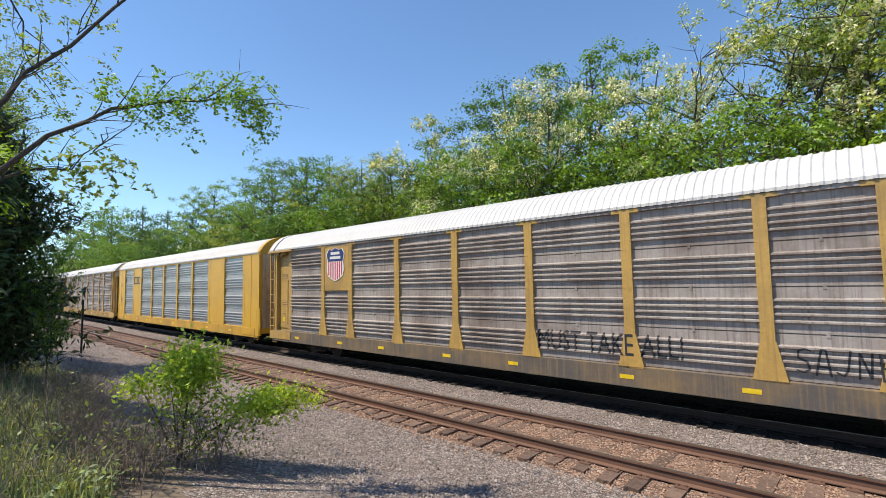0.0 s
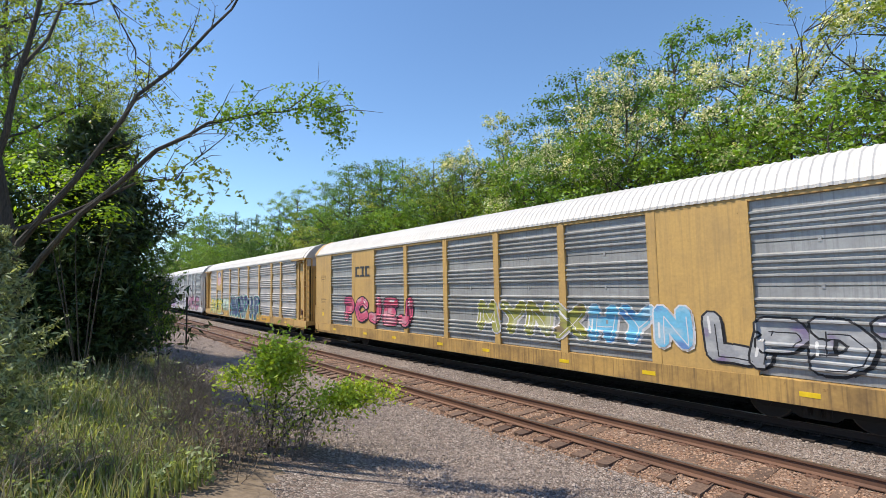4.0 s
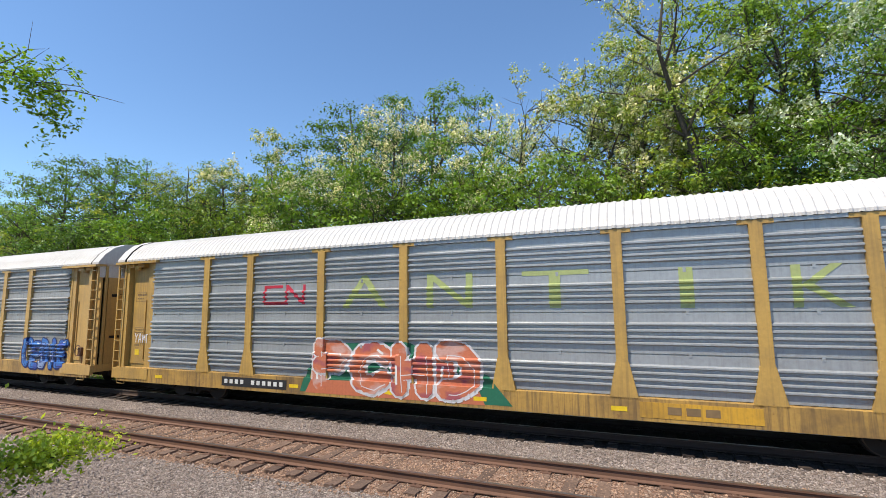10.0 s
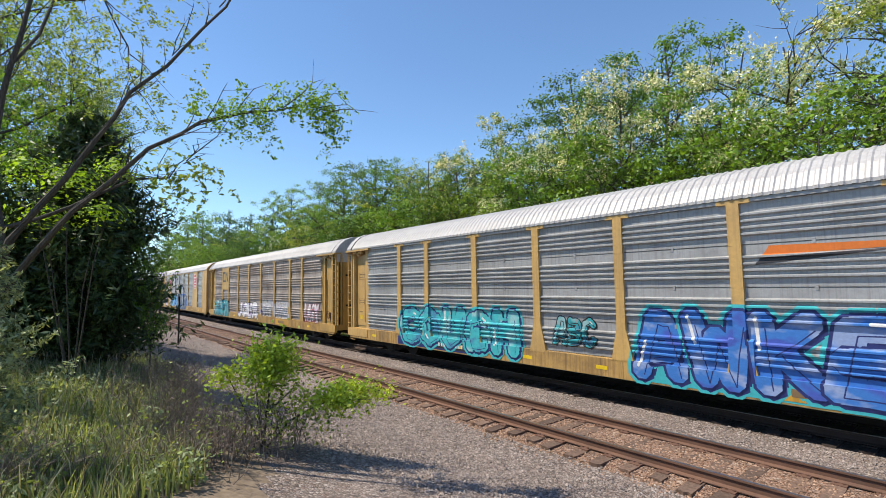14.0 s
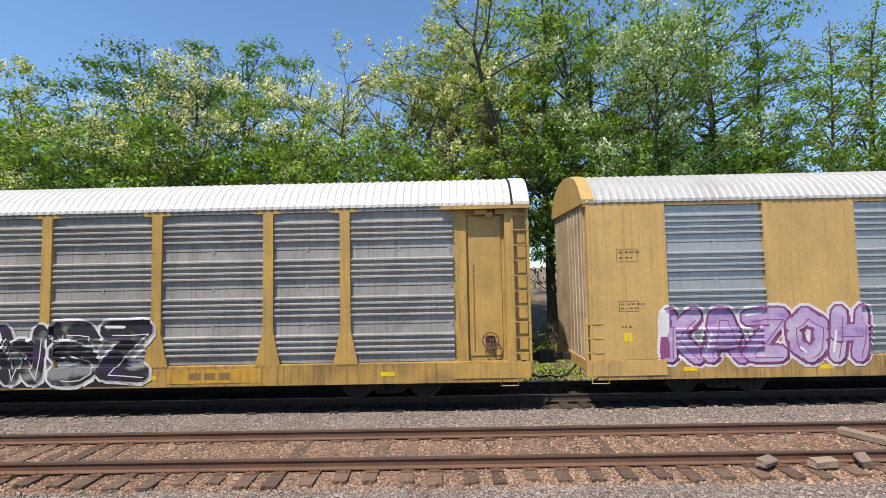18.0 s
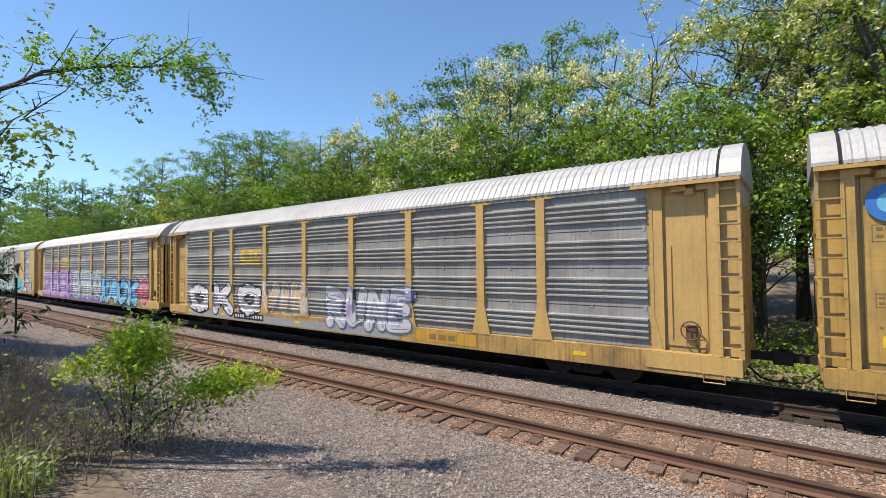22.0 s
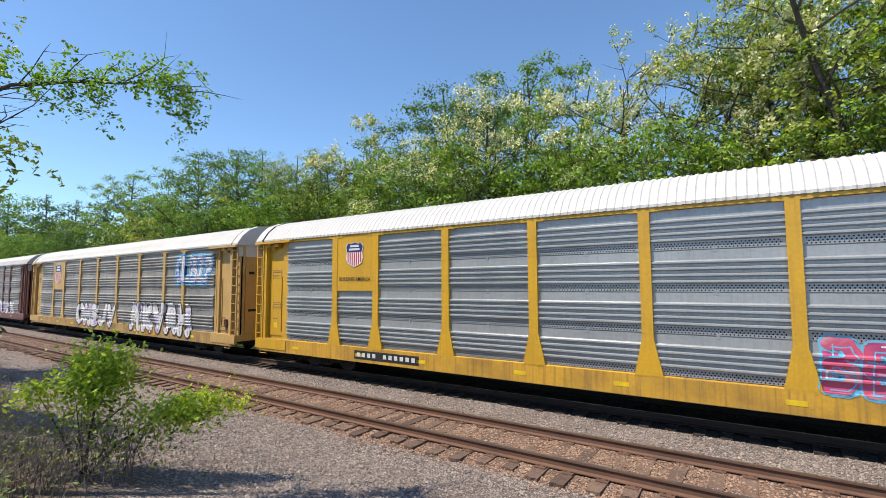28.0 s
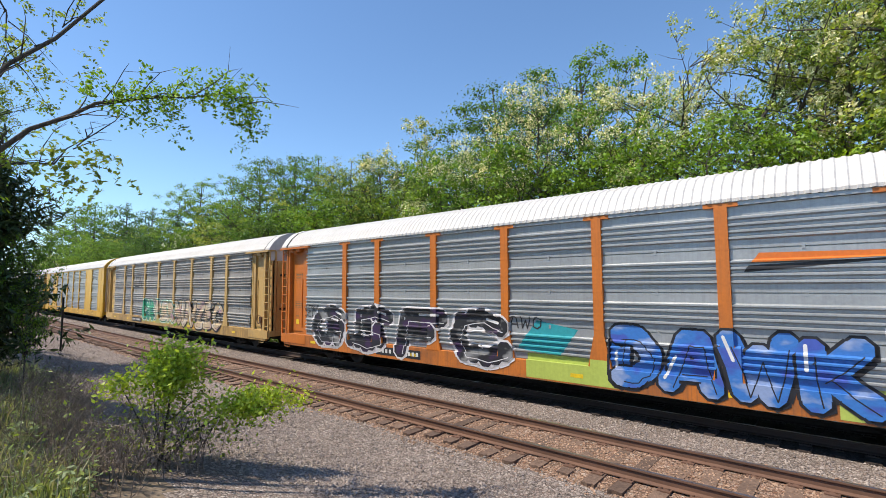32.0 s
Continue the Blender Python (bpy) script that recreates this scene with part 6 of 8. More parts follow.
def prototypes():
    mk = make_tree
    fine, small = (0.06, 0.11), (0.055, 0.10)
    PROTO["oak"] = [
        mk("broadleaf_tree", "tall broadleaf tree in fresh green spring leaf", 11, 16, 0.28, 3.4, 40, 0.17, 17500, "leaf_mid", fine, 0.62, 0, 0.82, gap=1.1, shape="tall", up=0.35),
        mk("broadleaf_tree", "tall broadleaf tree in bright green leaf", 12, 16, 0.28, 3.6, 40, 0.17, 17500, "leaf_bright", fine, 0.66, 0, 0.8, gap=1.1, shape="round", up=0.4),
        mk("broadleaf_tree", "dense dark green broadleaf tree", 13, 14, 0.28, 3.4, 38, 0.16, 17500, "leaf_dark", fine, 0.7, 0, 0.88, gap=1.0, shape="round", up=0.45),
        mk("broadleaf_tree", "round-headed broadleaf tree in light green leaf", 14, 14, 0.30, 3.6, 38, 0.16, 17500, "leaf_mid", fine, 0.66, 0, 0.8, gap=1.1, shape="round", up=0.5),
    ]
    PROTO["locust"] = [
        mk("locust_tree", "black locust tree with cream-white blossom", 21, 14, 0.34, 3.2, 28, 0.13, 7500, "leaf_olive", small, 0.55, 6000, 0.66, shape="vase", up=0.7, wobble=0.6),
        mk("locust_tree", "black locust tree heavy with white blossom", 22, 13, 0.32, 3.1, 30, 0.13, 8000, "leaf_mid", small, 0.58, 9000, 0.74, shape="round", up=0.6, wobble=0.5),
    ]
    PROTO["airy"] = [
        mk("locust_tree", "crooked thinly leaved locust tree, dark limbs showing, some blossom", 31, 15, 0.36, 3.6, 18, 0.19, 1500, "leaf_olive", small, 0.36, 2000, 0.34, shape="vase", up=0.75, wobble=1.0),
        mk("slender_tree", "slender tree with thin pale new leaves", 32, 15, 0.33, 2.5, 30, 0.10, 6000, "leaf_olive", small, 0.5, 0, 0.62, shape="round", up=0.9, wobble=0.3),
    ]
    PROTO["light"] = [
        mk("broadleaf_tree", "pale yellow-green tree in young leaf", 41, 15, 0.33, 3.6, 36, 0.14, 11500, "leaf_olive", small, 0.6, 0, 0.78, shape="round", up=0.8),
        mk("broadleaf_tree", "bright yellow-green tree in young leaf", 42, 14, 0.33, 2.8, 34, 0.13, 11000, "leaf_bright", small, 0.58, 0, 0.8, shape="tall", up=0.6),
    ]
    PROTO["back"] = [
        mk("broadleaf_tree", "broadleaf tree deep in the wood", 61, 13, 0.22, 4.0, 36, 0.15, 9000, "leaf_mid", (0.10, 0.17), 0.85, 0, 0.88, shape="round", up=0.5),
        mk("broadleaf_tree", "green broadleaf tree deep in the wood", 62, 13, 0.22, 4.0, 36, 0.15, 9000, "leaf_dark", (0.10, 0.17), 0.85, 0, 0.88, shape="tall", up=0.4),
    ]
    PROTO["shrub"] = [
        mk("shrub", "dense green undergrowth shrub", 51, 8, 0.25, 2.4, 32, 0.06, 7000, "leaf_mid", small, 0.5, 0, 0.85, shape="round", up=0.8),
        mk("shrub", "dark green undergrowth shrub", 52, 8, 0.25, 2.4, 32, 0.06, 7000, "leaf_dark", small, 0.5, 0, 0.85, shape="round", up=0.7),
        mk("shrub", "tangle of thin bare brown stems with few leaves", 53, 8, 0.15, 1.8, 36, 0.05, 2000, "leaf_olive", small, 0.36, 0, 0.4, shape="vase", up=1.5),
        mk("shrub", "flowering shrub with white blossom", 54, 8, 0.25, 2.3, 28, 0.06, 5500, "leaf_mid", small, 0.5, 2400, 0.8, shape="round", up=0.7),
    ]


USED = set()


def plant(proto, tall, x, y, h, turn, wide=1.0):
    """Set a copy of a prototype on the ground, scaled to the height h."""
    k = h / tall
    m = Matrix.Translation((x, y, height(x, y) - 0.05)) @ Matrix.Rotation(turn, 4, "Z") @ Matrix.Diagonal((k * wide, k * wide, k, 1))
    if proto.name in USED:
        return copy_thing(proto, m)
    USED.add(proto.name)
    proto.matrix_basis = m
    return proto


def woods():
    prototypes()
    rnd = random.Random(77)
    talls = {"oak": (16, 16, 14, 14), "locust": (14, 13), "airy": (15, 15), "light": (15, 14), "shrub": (8, 8, 8, 8), "back": (13, 13)}

    def put(kind, i, x, y, h, wide=1.0):
        plant(PROTO[kind][i], talls[kind][i], x, y, h - height(x, y), rnd.uniform(0, 6.28), wide)

    # the edge of the wood behind the train: kind, which, x, y, height of the top above the rails
    edge = (("oak", 2, -15.1, 23, 14.8), ("oak", 3, -10.2, 23, 15.3), ("locust", 1, -10.6, 20.0, 13.0), ("airy", 0, -5.4, 20.5, 14.0), ("airy", 0, -1.2, 20.5, 15.2), ("locust", 0, 0.6, 20.5, 16.2), ("oak", 0, 4.4, 20.3, 16.3), ("oak", 0, 7.6, 24, 16.5))
    edge += (("locust", 1, 8.6, 19.6, 13.6), ("oak", 1, 12.6, 22, 16.6), ("oak", 0, 14.2, 21, 14.0), ("airy", 1, 17.4, 21.5, 14.2), ("light", 1, 20.2, 22.5, 15.6), ("light", 0, 24.6, 22, 16.6), ("oak", 1, 28.8, 23, 15.2), ("light", 0, 33.4, 21, 13.8))
    edge += (("oak", 3, 38.3, 21, 12.6), ("locust", 0, 46.5, 22, 15.6), ("locust", 0, 52.5, 22, 14.8), ("locust", 1, 58, 22, 13.4), ("oak", 1, 66, 22, 13.4), ("oak", 2, 76, 22, 13.4), ("oak", 1, 90, 22, 14), ("oak", 3, 106, 23, 16))
    edge += (("locust", 0, -19.3, 21, 12.2), ("locust", 1, -15.3, 20, 10.4), ("oak", 2, -22.4, 20.5, 10.9), ("light", 0, -26.4, 21, 11.6), ("oak", 1, -30.2, 21, 12.6), ("oak", 2, -34.4, 21.5, 13.4), ("oak", 3, -40.2, 21.5, 13.6), ("airy", 1, -28, 25, 13.0))
    edge += (("oak", 1, -47, 22, 12.4), ("oak", 3, -55.5, 22, 13.8), ("light", 1, -64, 23, 13.0), ("oak", 1, -73, 23, 13.2), ("oak", 3, -84, 23, 15.0), ("oak", 0, -97, 22, 17.0), ("oak", 1, -112, 23, 16.5), ("oak", 3, -130, 22, 17.0))
    edge += (("oak", 1, 2.0, 23.5, 17.0), ("airy", 0, 3.0, 20.2, 16.6), ("oak", 3, 6.2, 22.5, 16.2), ("oak", 1, 10.4, 24, 15.8), ("airy", 0, -3.4, 21, 14.6), ("locust", 1, -7.6, 21, 12.2), ("oak", 2, 0.2, 25, 14.5))
    for kind, i, x, y, h in edge:
        if abs(x) > 62 and kind in ("oak", "light"):
            kind, i = "back", i % 2
        put(kind, i, x, y, h, rnd.uniform(0.88, 1.08))
    # a second line fills the gaps
    x = -125.0
    while x < 110:
        kind, i = rnd.choice((("back", 1), ("back", 0), ("back", 1), ("light", 0), ("light", 1), ("back", 0)))
        if -12 < x < 42 and rnd.random() < 0.65:
            x += 3.0
            continue
        low = 0.76 if -26 < x < -8 else 0.8 if x < 3 and x > -8 else 0.9
        put(kind, i, x, rnd.uniform(24.5, 30), rnd.uniform(11.5, 14.0) * low, rnd.uniform(0.95, 1.25))
        x += rnd.uniform(2.8, 4.6) * (1 if abs(x) < 50 else 1.7)
    # the depth of the wood behind
    x = -120.0
    while x < 105:
        kind, i = "back", rnd.randrange(2)
        put(kind, i, x, rnd.uniform(32, 40), rnd.uniform(8.0, 9.5) * (1 if -30 < x < 42 else 1.3), rnd.uniform(1.2, 1.4))
        x += rnd.uniform(4.5, 6.5) * (1 if abs(x) < 50 else 1.8)
    # undergrowth
    x = -120.0
    while x < 105:
        i = rnd.choices((0, 1, 2, 3), (5, 3, 3, 1.5))[0] if not -7.5 < x < 3 else rnd.choice((2, 2, 0, 3))
        put("shrub", i, x, rnd.uniform(18.6, 20.6), rnd.uniform(7.4, 9.4) * (0.88 if -10 < x < 30 else 1), rnd.uniform(0.85, 1.15))
        x += rnd.uniform(2.0, 3.2) * (1 if abs(x) < 40 else 1.6)


def near_locust():
    """The locust beside the line whose limbs reach over the ballast."""
    t = thing("locust_tree", "tall open locust tree with dark forked limbs and feathery bright leaves", "tree", (-9, -0.6, height(-9, -0.6)))
    o = Vector(t.location)

    def rel(pts):
        return [Vector(p) - o for p in pts]
    limbs = {}
    limbs["trunk"] = ([(-9.0, -0.5, 1.0), (-9.05, -0.55, 2.4), (-9.0, -0.6, 3.9), (-9.0, -0.8, 5.1), (-9.0, -0.9, 6.8), (-9.0, -0.8, 7.9), (-9.1, -0.6, 9.2), (-9.2, -0.5, 10.5)], (0.17, 0.145, 0.13, 0.12, 0.085, 0.06, 0.04, 0.015))
    limbs["limb_a"] = ([(-9.0, -0.8, 5.2), (-8.9, -1.1, 6.2), (-8.9, -1.4, 7.3), (-8.9, -1.6, 8.8)], (0.08, 0.06, 0.045, 0.015))
    limbs["limb_b"] = ([(-9.0, -0.72, 5.0), (-8.9, -0.6, 5.8), (-8.8, -0.45, 6.6), (-8.8, -0.3, 8.0), (-8.7, -0.1, 9.2)], (0.075, 0.06, 0.05, 0.035, 0.012))
    limbs["limb_c"] = ([(-8.9, -0.55, 3.3), (-8.4, -0.2, 4.1), (-8.1, 0.4, 5.1), (-8.0, 0.8, 5.9), (-7.8, 1.7, 7.1), (-7.7, 2.3, 8.2), (-7.5, 2.7, 9.2)], (0.09, 0.07, 0.055, 0.045, 0.035, 0.022, 0.008))
    limbs["limb_d"] = ([(-8.9, -0.5, 3.0), (-8.0, 0.2, 4.1), (-7.5, 1.0, 5.0), (-7.3, 1.6, 5.45), (-7.1, 2.3, 5.7), (-6.9, 3.0, 5.9), (-6.7, 3.4, 5.8)], (0.075, 0.06, 0.045, 0.035, 0.025, 0.016, 0.006))
    limbs["limb_e"] = ([(-9.0, -0.6, 3.9), (-8.6, 0.2, 4.25), (-8.4, 0.9, 4.7), (-8.4, 1.4, 4.8), (-8.3, 1.75, 5.25)], (0.05, 0.04, 0.03, 0.02, 0.008))
    limbs["limb_f"] = ([(-9.0, -0.8, 5.0), (-8.7, -1.2, 5.45), (-8.5, -1.7, 5.6), (-8.4, -2.4, 5.6)], (0.06, 0.045, 0.03, 0.01))
    limbs["limb_g"] = ([(-8.85, -0.5, 6.3), (-9.3, -0.1, 7.6), (-9.4, 0.5, 8.0), (-9.4, 0.9, 7.2), (-9.3, 1.05, 6.4)], (0.04, 0.032, 0.025, 0.018, 0.008))
    rnd = random.Random(3)
    for k, (pts, rad) in limbs.items():
        bm = bmesh.new()
        way = rel(pts)
        if k != "trunk":
            bent = [way[0]]
            for u, v in zip(way, way[1:]):
                bent += [u.lerp(v, 0.5) + Vector((rnd.uniform(-1, 1), rnd.uniform(-1, 1), rnd.uniform(-1, 1))) * 0.07, v]
            way, rad = bent, [rad[0]] + [q for u, v in zip(rad, rad[1:]) for q in ((u + v) / 2, v)]
        tube(bm, way, [r * (0.8 if k == "trunk" else 0.62) for r in rad], 8)
        if k != "trunk":
            r = rel(pts)
            for i in range(2, len(r)):
                for m in range(5):
                    d = (r[i] - r[i - 1]).normalized() * 0.8 + Vector((rnd.uniform(-0.7, 0.7), rnd.uniform(-0.7, 0.7), rnd.uniform(-0.3, 0.7)))
                    s = r[i - 1].lerp(r[i], rnd.random())
                    e = s + d * rnd.uniform(0.25, 0.85)
                    c1, c2 = s.lerp(e, 0.35) + Vector((rnd.uniform(-0.06, 0.06), rnd.uniform(-0.06, 0.06), 0.05)), s.lerp(e, 0.7) + Vector((rnd.uniform(-0.08, 0.08), rnd.uniform(-0.08, 0.08), 0.06))
                    tube(bm, [s, c1, c2, e], [0.010, 0.007, 0.0045, 0.002], 4, cap=False)
                    if m < 3:
                        g = c2 + Vector((rnd.uniform(-0.3, 0.3), rnd.uniform(-0.3, 0.3), rnd.uniform(-0.15, 0.3)))
                        tube(bm, [c2, g], [0.0045, 0.0015], 3, cap=False)
        part("trunk" if k == "trunk" else "limb", bm, MAT["bark"], t)
    rng = np.random.RandomState(8)

    def leaves(name, blobs, mat, size, label=""):
        """Leaflets strung along short drooping leaf stalks about each centre."""
        pts = []
        for c, n, s in blobs:
            for q in range(max(1, n // 14)):
                a = np.array(c) - np.array(o) + rng.normal(size=3) * s
                d = rng.normal(size=3) * (1, 1, 0.35) - (0, 0, 0.35)
                d *= rng.uniform(0.14, 0.3) / np.linalg.norm(d)
                f = np.linspace(0, 1, 14)[:, None]
                pts.append(a + d * f - np.array([0, 0, 0.06]) * f * f + rng.normal(size=(14, 3)) * 0.022)
        part(name, leaf_mesh(name, np.concatenate(pts), size, MAT[mat], 61, droop=0.8, long=1.0, flat=0.6), MAT[mat], t, label)
    leaves("foliage", [((-7.25, 1.75, 5.62), 480, (0.2, 0.22, 0.12)), ((-7.15, 2.15, 5.72), 520, (0.2, 0.2, 0.16)), ((-7.0, 2.55, 5.86), 320, (0.2, 0.22, 0.14)), ((-6.9, 2.95, 5.95), 700, (0.18, 0.22, 0.16)), ((-6.8, 3.3, 5.85), 700, (0.16, 0.16, 0.18)), ((-6.75, 3.4, 5.6), 350, (0.12, 0.12, 0.18)), ((-7.1, 2.3, 5.5), 320, (0.15, 0.15, 0.14))], "leaf_bright", (0.022, 0.04))
    leaves("foliage", [((-7.9, 1.4, 4.75), 230, (0.25, 0.25, 0.15)), ((-8.0, 1.75, 4.9), 180, (0.2, 0.2, 0.15)), ((-7.9, 1.6, 4.55), 180, (0.2, 0.25, 0.15))], "leaf_olive", (0.03, 0.055), "yellowing leaf tuft")
    leaves("foliage", [((-8.95, 0.90, 7.66), 398, (0.40, 0.34, 0.26)), ((-9.19, 0.51, 6.92), 459, (0.40, 0.34, 0.26)), ((-8.92, 1.23, 6.89), 363, (0.40, 0.34, 0.26)), ((-9.30, 0.15, 7.60), 459, (0.40, 0.34, 0.26)), ((-8.97, 0.77, 6.09), 398, (0.40, 0.34, 0.26)), ((-9.50, 0.03, 6.42), 459, (0.40, 0.34, 0.26)), ((-8.69, 1.40, 5.92), 242, (0.40, 0.34, 0.26)), ((-9.79, -0.49, 7.33), 363, (0.40, 0.34, 0.26)), ((-8.56, 1.58, 7.35), 193, (0.40, 0.34, 0.26))], "leaf_olive", (0.022, 0.04))


def second_locust():
    """A thinner locust further back, whose leaves show between the first one's limbs."""
    x, y = -13.6, -2.6
    z = height(x, y)
    t = thing("locust_tree", "thin leaning locust tree with fresh feathery leaves", "tree", (x, y, z))
    o = Vector((x, y, z))
    rng = np.random.RandomState(18)
    rnd = random.Random(18)
    heads = [(-13.7, -2.1, 5.8), (-13.3, -2.9, 7.3), (-13.6, -2.4, 9.3), (-14.0, -0.9, 7.3), (-13.7, -0.3, 9.1), (-14.0, 0.5, 10.2), (-13.5, 0.8, 7.9), (-14.0, -1.2, 11.4), (-13.2, -3.3, 5.8), (-13.5, -3.0, 4.7), (-14.1, -1.8, 4.3), (-13.7, 1.3, 5.0), (-13.3, 1.8, 7.0), (-13.4, -1.8, 12.3), (-14.4, -3.6, 9.1), (-14.0, -3.9, 6.7), (-13.8, -0.6, 5.4), (-13.6, 0.4, 6.3)]
    bm = bmesh.new()
    tube(bm, [(0, 0, -0.3), (0.15, 0.1, 2.0), (0.1, 0.35, 4.2), (0.0, 0.6, 6.5), (0.05, 0.9, 9.0), (0.0, 1.0, 10.8)], [0.14, 0.12, 0.10, 0.07, 0.04, 0.012], 8)
    part("trunk", bm, MAT["bark"], t)
    pts = []
    for h in heads:
        e = Vector(h) - o
        s = Vector((0.08, 0.1 + 0.08 * max(0.0, e.z - 2.5), max(1.2, e.z - 2.2)))
        bm = bmesh.new()
        m = s.lerp(e, 0.5) + Vector((rnd.uniform(-0.2, 0.2), rnd.uniform(-0.2, 0.2), rnd.uniform(-0.3, 0.05)))
        tube(bm, [s, m, e], [0.035, 0.024, 0.006], 5, cap=False)
        for k in range(7):
            a = m.lerp(e, rnd.random())
            d = Vector((rnd.gauss(0, 0.5), rnd.gauss(0, 0.5), rnd.gauss(0.1, 0.35)))
            tube(bm, [a, a + d * 0.5 + Vector((0, 0, 0.05)), a + d], [0.009, 0.006, 0.002], 4, cap=False)
            for q in range(6):
                c = np.array(a + d * rnd.uniform(0.5, 1.1)) + rng.normal(size=3) * 0.12
                w = rng.normal(size=3) * (1, 1, 0.4)
                w *= rng.uniform(0.2, 0.38) / np.linalg.norm(w)
                f = np.linspace(0, 1, 13)[:, None]
                pts.append(c + w * f - np.array([0, 0, 0.09]) * f * f + rng.normal(size=(13, 3)) * 0.03)
        part("limb", bm, MAT["bark"], t)
    part("foliage", leaf_mesh("foliage", np.concatenate(pts), (0.026, 0.046), MAT["leaf_bright"], 19, droop=0.6, flat=0.6), MAT["leaf_bright"], t)


def conifer(name, label, at, tall, radius, mat, sprays, seed, size, core=0.1, lean=0.0, tight=1.0, long=1.3):
    """A scrubby red cedar: short whorled sprays that get shorter to the top."""
    t = thing(name, label, "tree", at)
    rng = np.random.RandomState(seed)
    bm = bmesh.new()
    tube(bm, [(0, 0, -0.2), (0.03, 0, tall * 0.5), (lean, 0, tall)], [core, core * 0.6, 0.01], 7)
    pts = []
    for k in range(sprays):
        f = rng.uniform(0.04, 1) ** 0.8
        a = rng.uniform(0, 6.28)
        lump = 0.78 + 0.5 * noise.noise((math.cos(a) * 1.3, math.sin(a) * 1.3, f * 6 + seed))
        r = radius * (1 - f * 0.93) ** 0.75 * rng.uniform(0.5, 1.2) * lump * (0.55 + 0.45 * min(1, f * 5))
        if rng.rand() < 0.06:
            r *= 1.35
        z = f * tall
        s = np.array([lean * f, 0, z - r * 0.2])
        e = np.array([math.cos(a) * r + lean * f, math.sin(a) * r, z + r * rng.uniform(-0.05, 0.3)])
        n = int(14 + 26 * r)
        q = rng.uniform(0.3, 1.02, (n, 1))
        pts.append(s + (e - s) * q + rng.normal(size=(n, 3)) * (0.04 + 0.04 * r) * tight * (1.3 - q * 0.8) - np.array([0, 0, 0.12 * r]) * np.sin(q * 3.1))
    part("trunk", bm, MAT["bark"], t)
    part("crown", leaf_mesh("crown", np.concatenate(pts), size, MAT[mat], seed, long=long, flat=0.0), MAT[mat], t)
    return t


def sapling_bush():
    """The small leafy bush by the ballast's edge."""
    x, y = -7.45, 2.6
    z = height(x, y)
    t = thing("leafy_bush", "small yellow-green bush with two leafy heads on thin stems", "bush", (x, y, z))
    o = np.array((x, y, z))
    bm = bmesh.new()
    for pts, r in ((((0, 0, -0.1), (-0.05, 0.05, 0.4), (0.0, 0.1, 0.9), (-0.03, 0.15, 1.4)), 0.028), (((0, 0, -0.1), (0.15, 0.35, 0.35), (0.3, 0.75, 0.55), (0.4, 1.05, 0.6), (0.6, 1.6, 0.55)), 0.022), (((0, 0, -0.05), (-0.15, -0.25, 0.6), (-0.2, -0.5, 1.15)), 0.016), (((0.02, 0, 0), (0.1, -0.1, 0.5), (0.05, -0.15, 1.0)), 0.016), (((0.0, 0.05, 0.5), (0.1, 0.4, 0.8), (0.12, 0.5, 1.0)), 0.012), (((0, 0, 0), (0.2, 0.2, 0.35), (0.35, 0.25, 0.7)), 0.014)):
        tube(bm, pts, [r * (1 - 0.8 * i / (len(pts) - 1)) for i in range(len(pts))], 6)
    rnd = random.Random(9)
    for k in range(70):
        a = Vector((rnd.gauss(0.1, 0.22), rnd.gauss(0.25, 0.38), rnd.uniform(0.0, 0.5)))
        tube(bm, [a, a + Vector((rnd.uniform(-0.15, 0.15), rnd.uniform(-0.15, 0.15), rnd.uniform(0.1, 0.4)))], [0.006, 0.002], 4, cap=False)
    part("stem", bm, MAT["bark"], t)
    rng = np.random.RandomState(4)

    def head(c, s, n, mat, size=(0.026, 0.05)):
        pts = np.array(c) + rng.normal(size=(n, 3)) * s
        part("foliage", leaf_mesh("foliage", pts, size, MAT[mat], 71 + n, flat=0.25), MAT[mat], t)
    head((-0.02, 0.14, 1.3), (0.19, 0.21, 0.19), 2400, "leaf_yellow")
    head((-0.02, 0.12, 1.05), (0.17, 0.2, 0.16), 500, "leaf_bright")
    head((0.38, 1.12, 0.66), (0.16, 0.32, 0.12), 1800, "leaf_yellow")
    head((0.42, 1.1, 0.52), (0.14, 0.22, 0.10), 200, "leaf_bright")
    head((0.62, 1.75, 0.6), (0.09, 0.16, 0.08), 170, "leaf_yellow")
    head((-0.2, -0.48, 1.1), (0.13, 0.17, 0.12), 330, "leaf_yellow")
    head((-0.05, 0.1, 0.75), (0.3, 0.4, 0.26), 600, "leaf_olive")
    head((0.25, 0.4, 0.3), (0.22, 0.35, 0.18), 260, "leaf_olive")


def leafy_sapling(at, heads, seed):
    """A young broadleaf tree: a thin stem that forks to each leafy head."""
    x, y = at
    z = height(x, y)
    t = thing("leafy_sapling", "young tree with bright yellow-green leaves on thin stems", "tree", (x, y, z), group="young trees on the bank")
    rng = np.random.RandomState(seed)
    pts = []
    for (hx, hy, hz), n, s in heads:
        e = Vector((hx - x, hy - y, hz - z))
        bm = bmesh.new()
        tube(bm, [(0, 0, -0.1), e * 0.5 + Vector((0.05, -0.05, 0.2)), e], [0.014, 0.009, 0.003], 6)
        part("stem", bm, MAT["bark"], t)
        pts.append(np.array(e) + rng.normal(size=(n, 3)) * s)
    part("foliage", leaf_mesh("foliage", np.concatenate(pts), (0.03, 0.06), MAT["leaf_bright"], seed, flat=0.8), MAT["leaf_bright"], t)


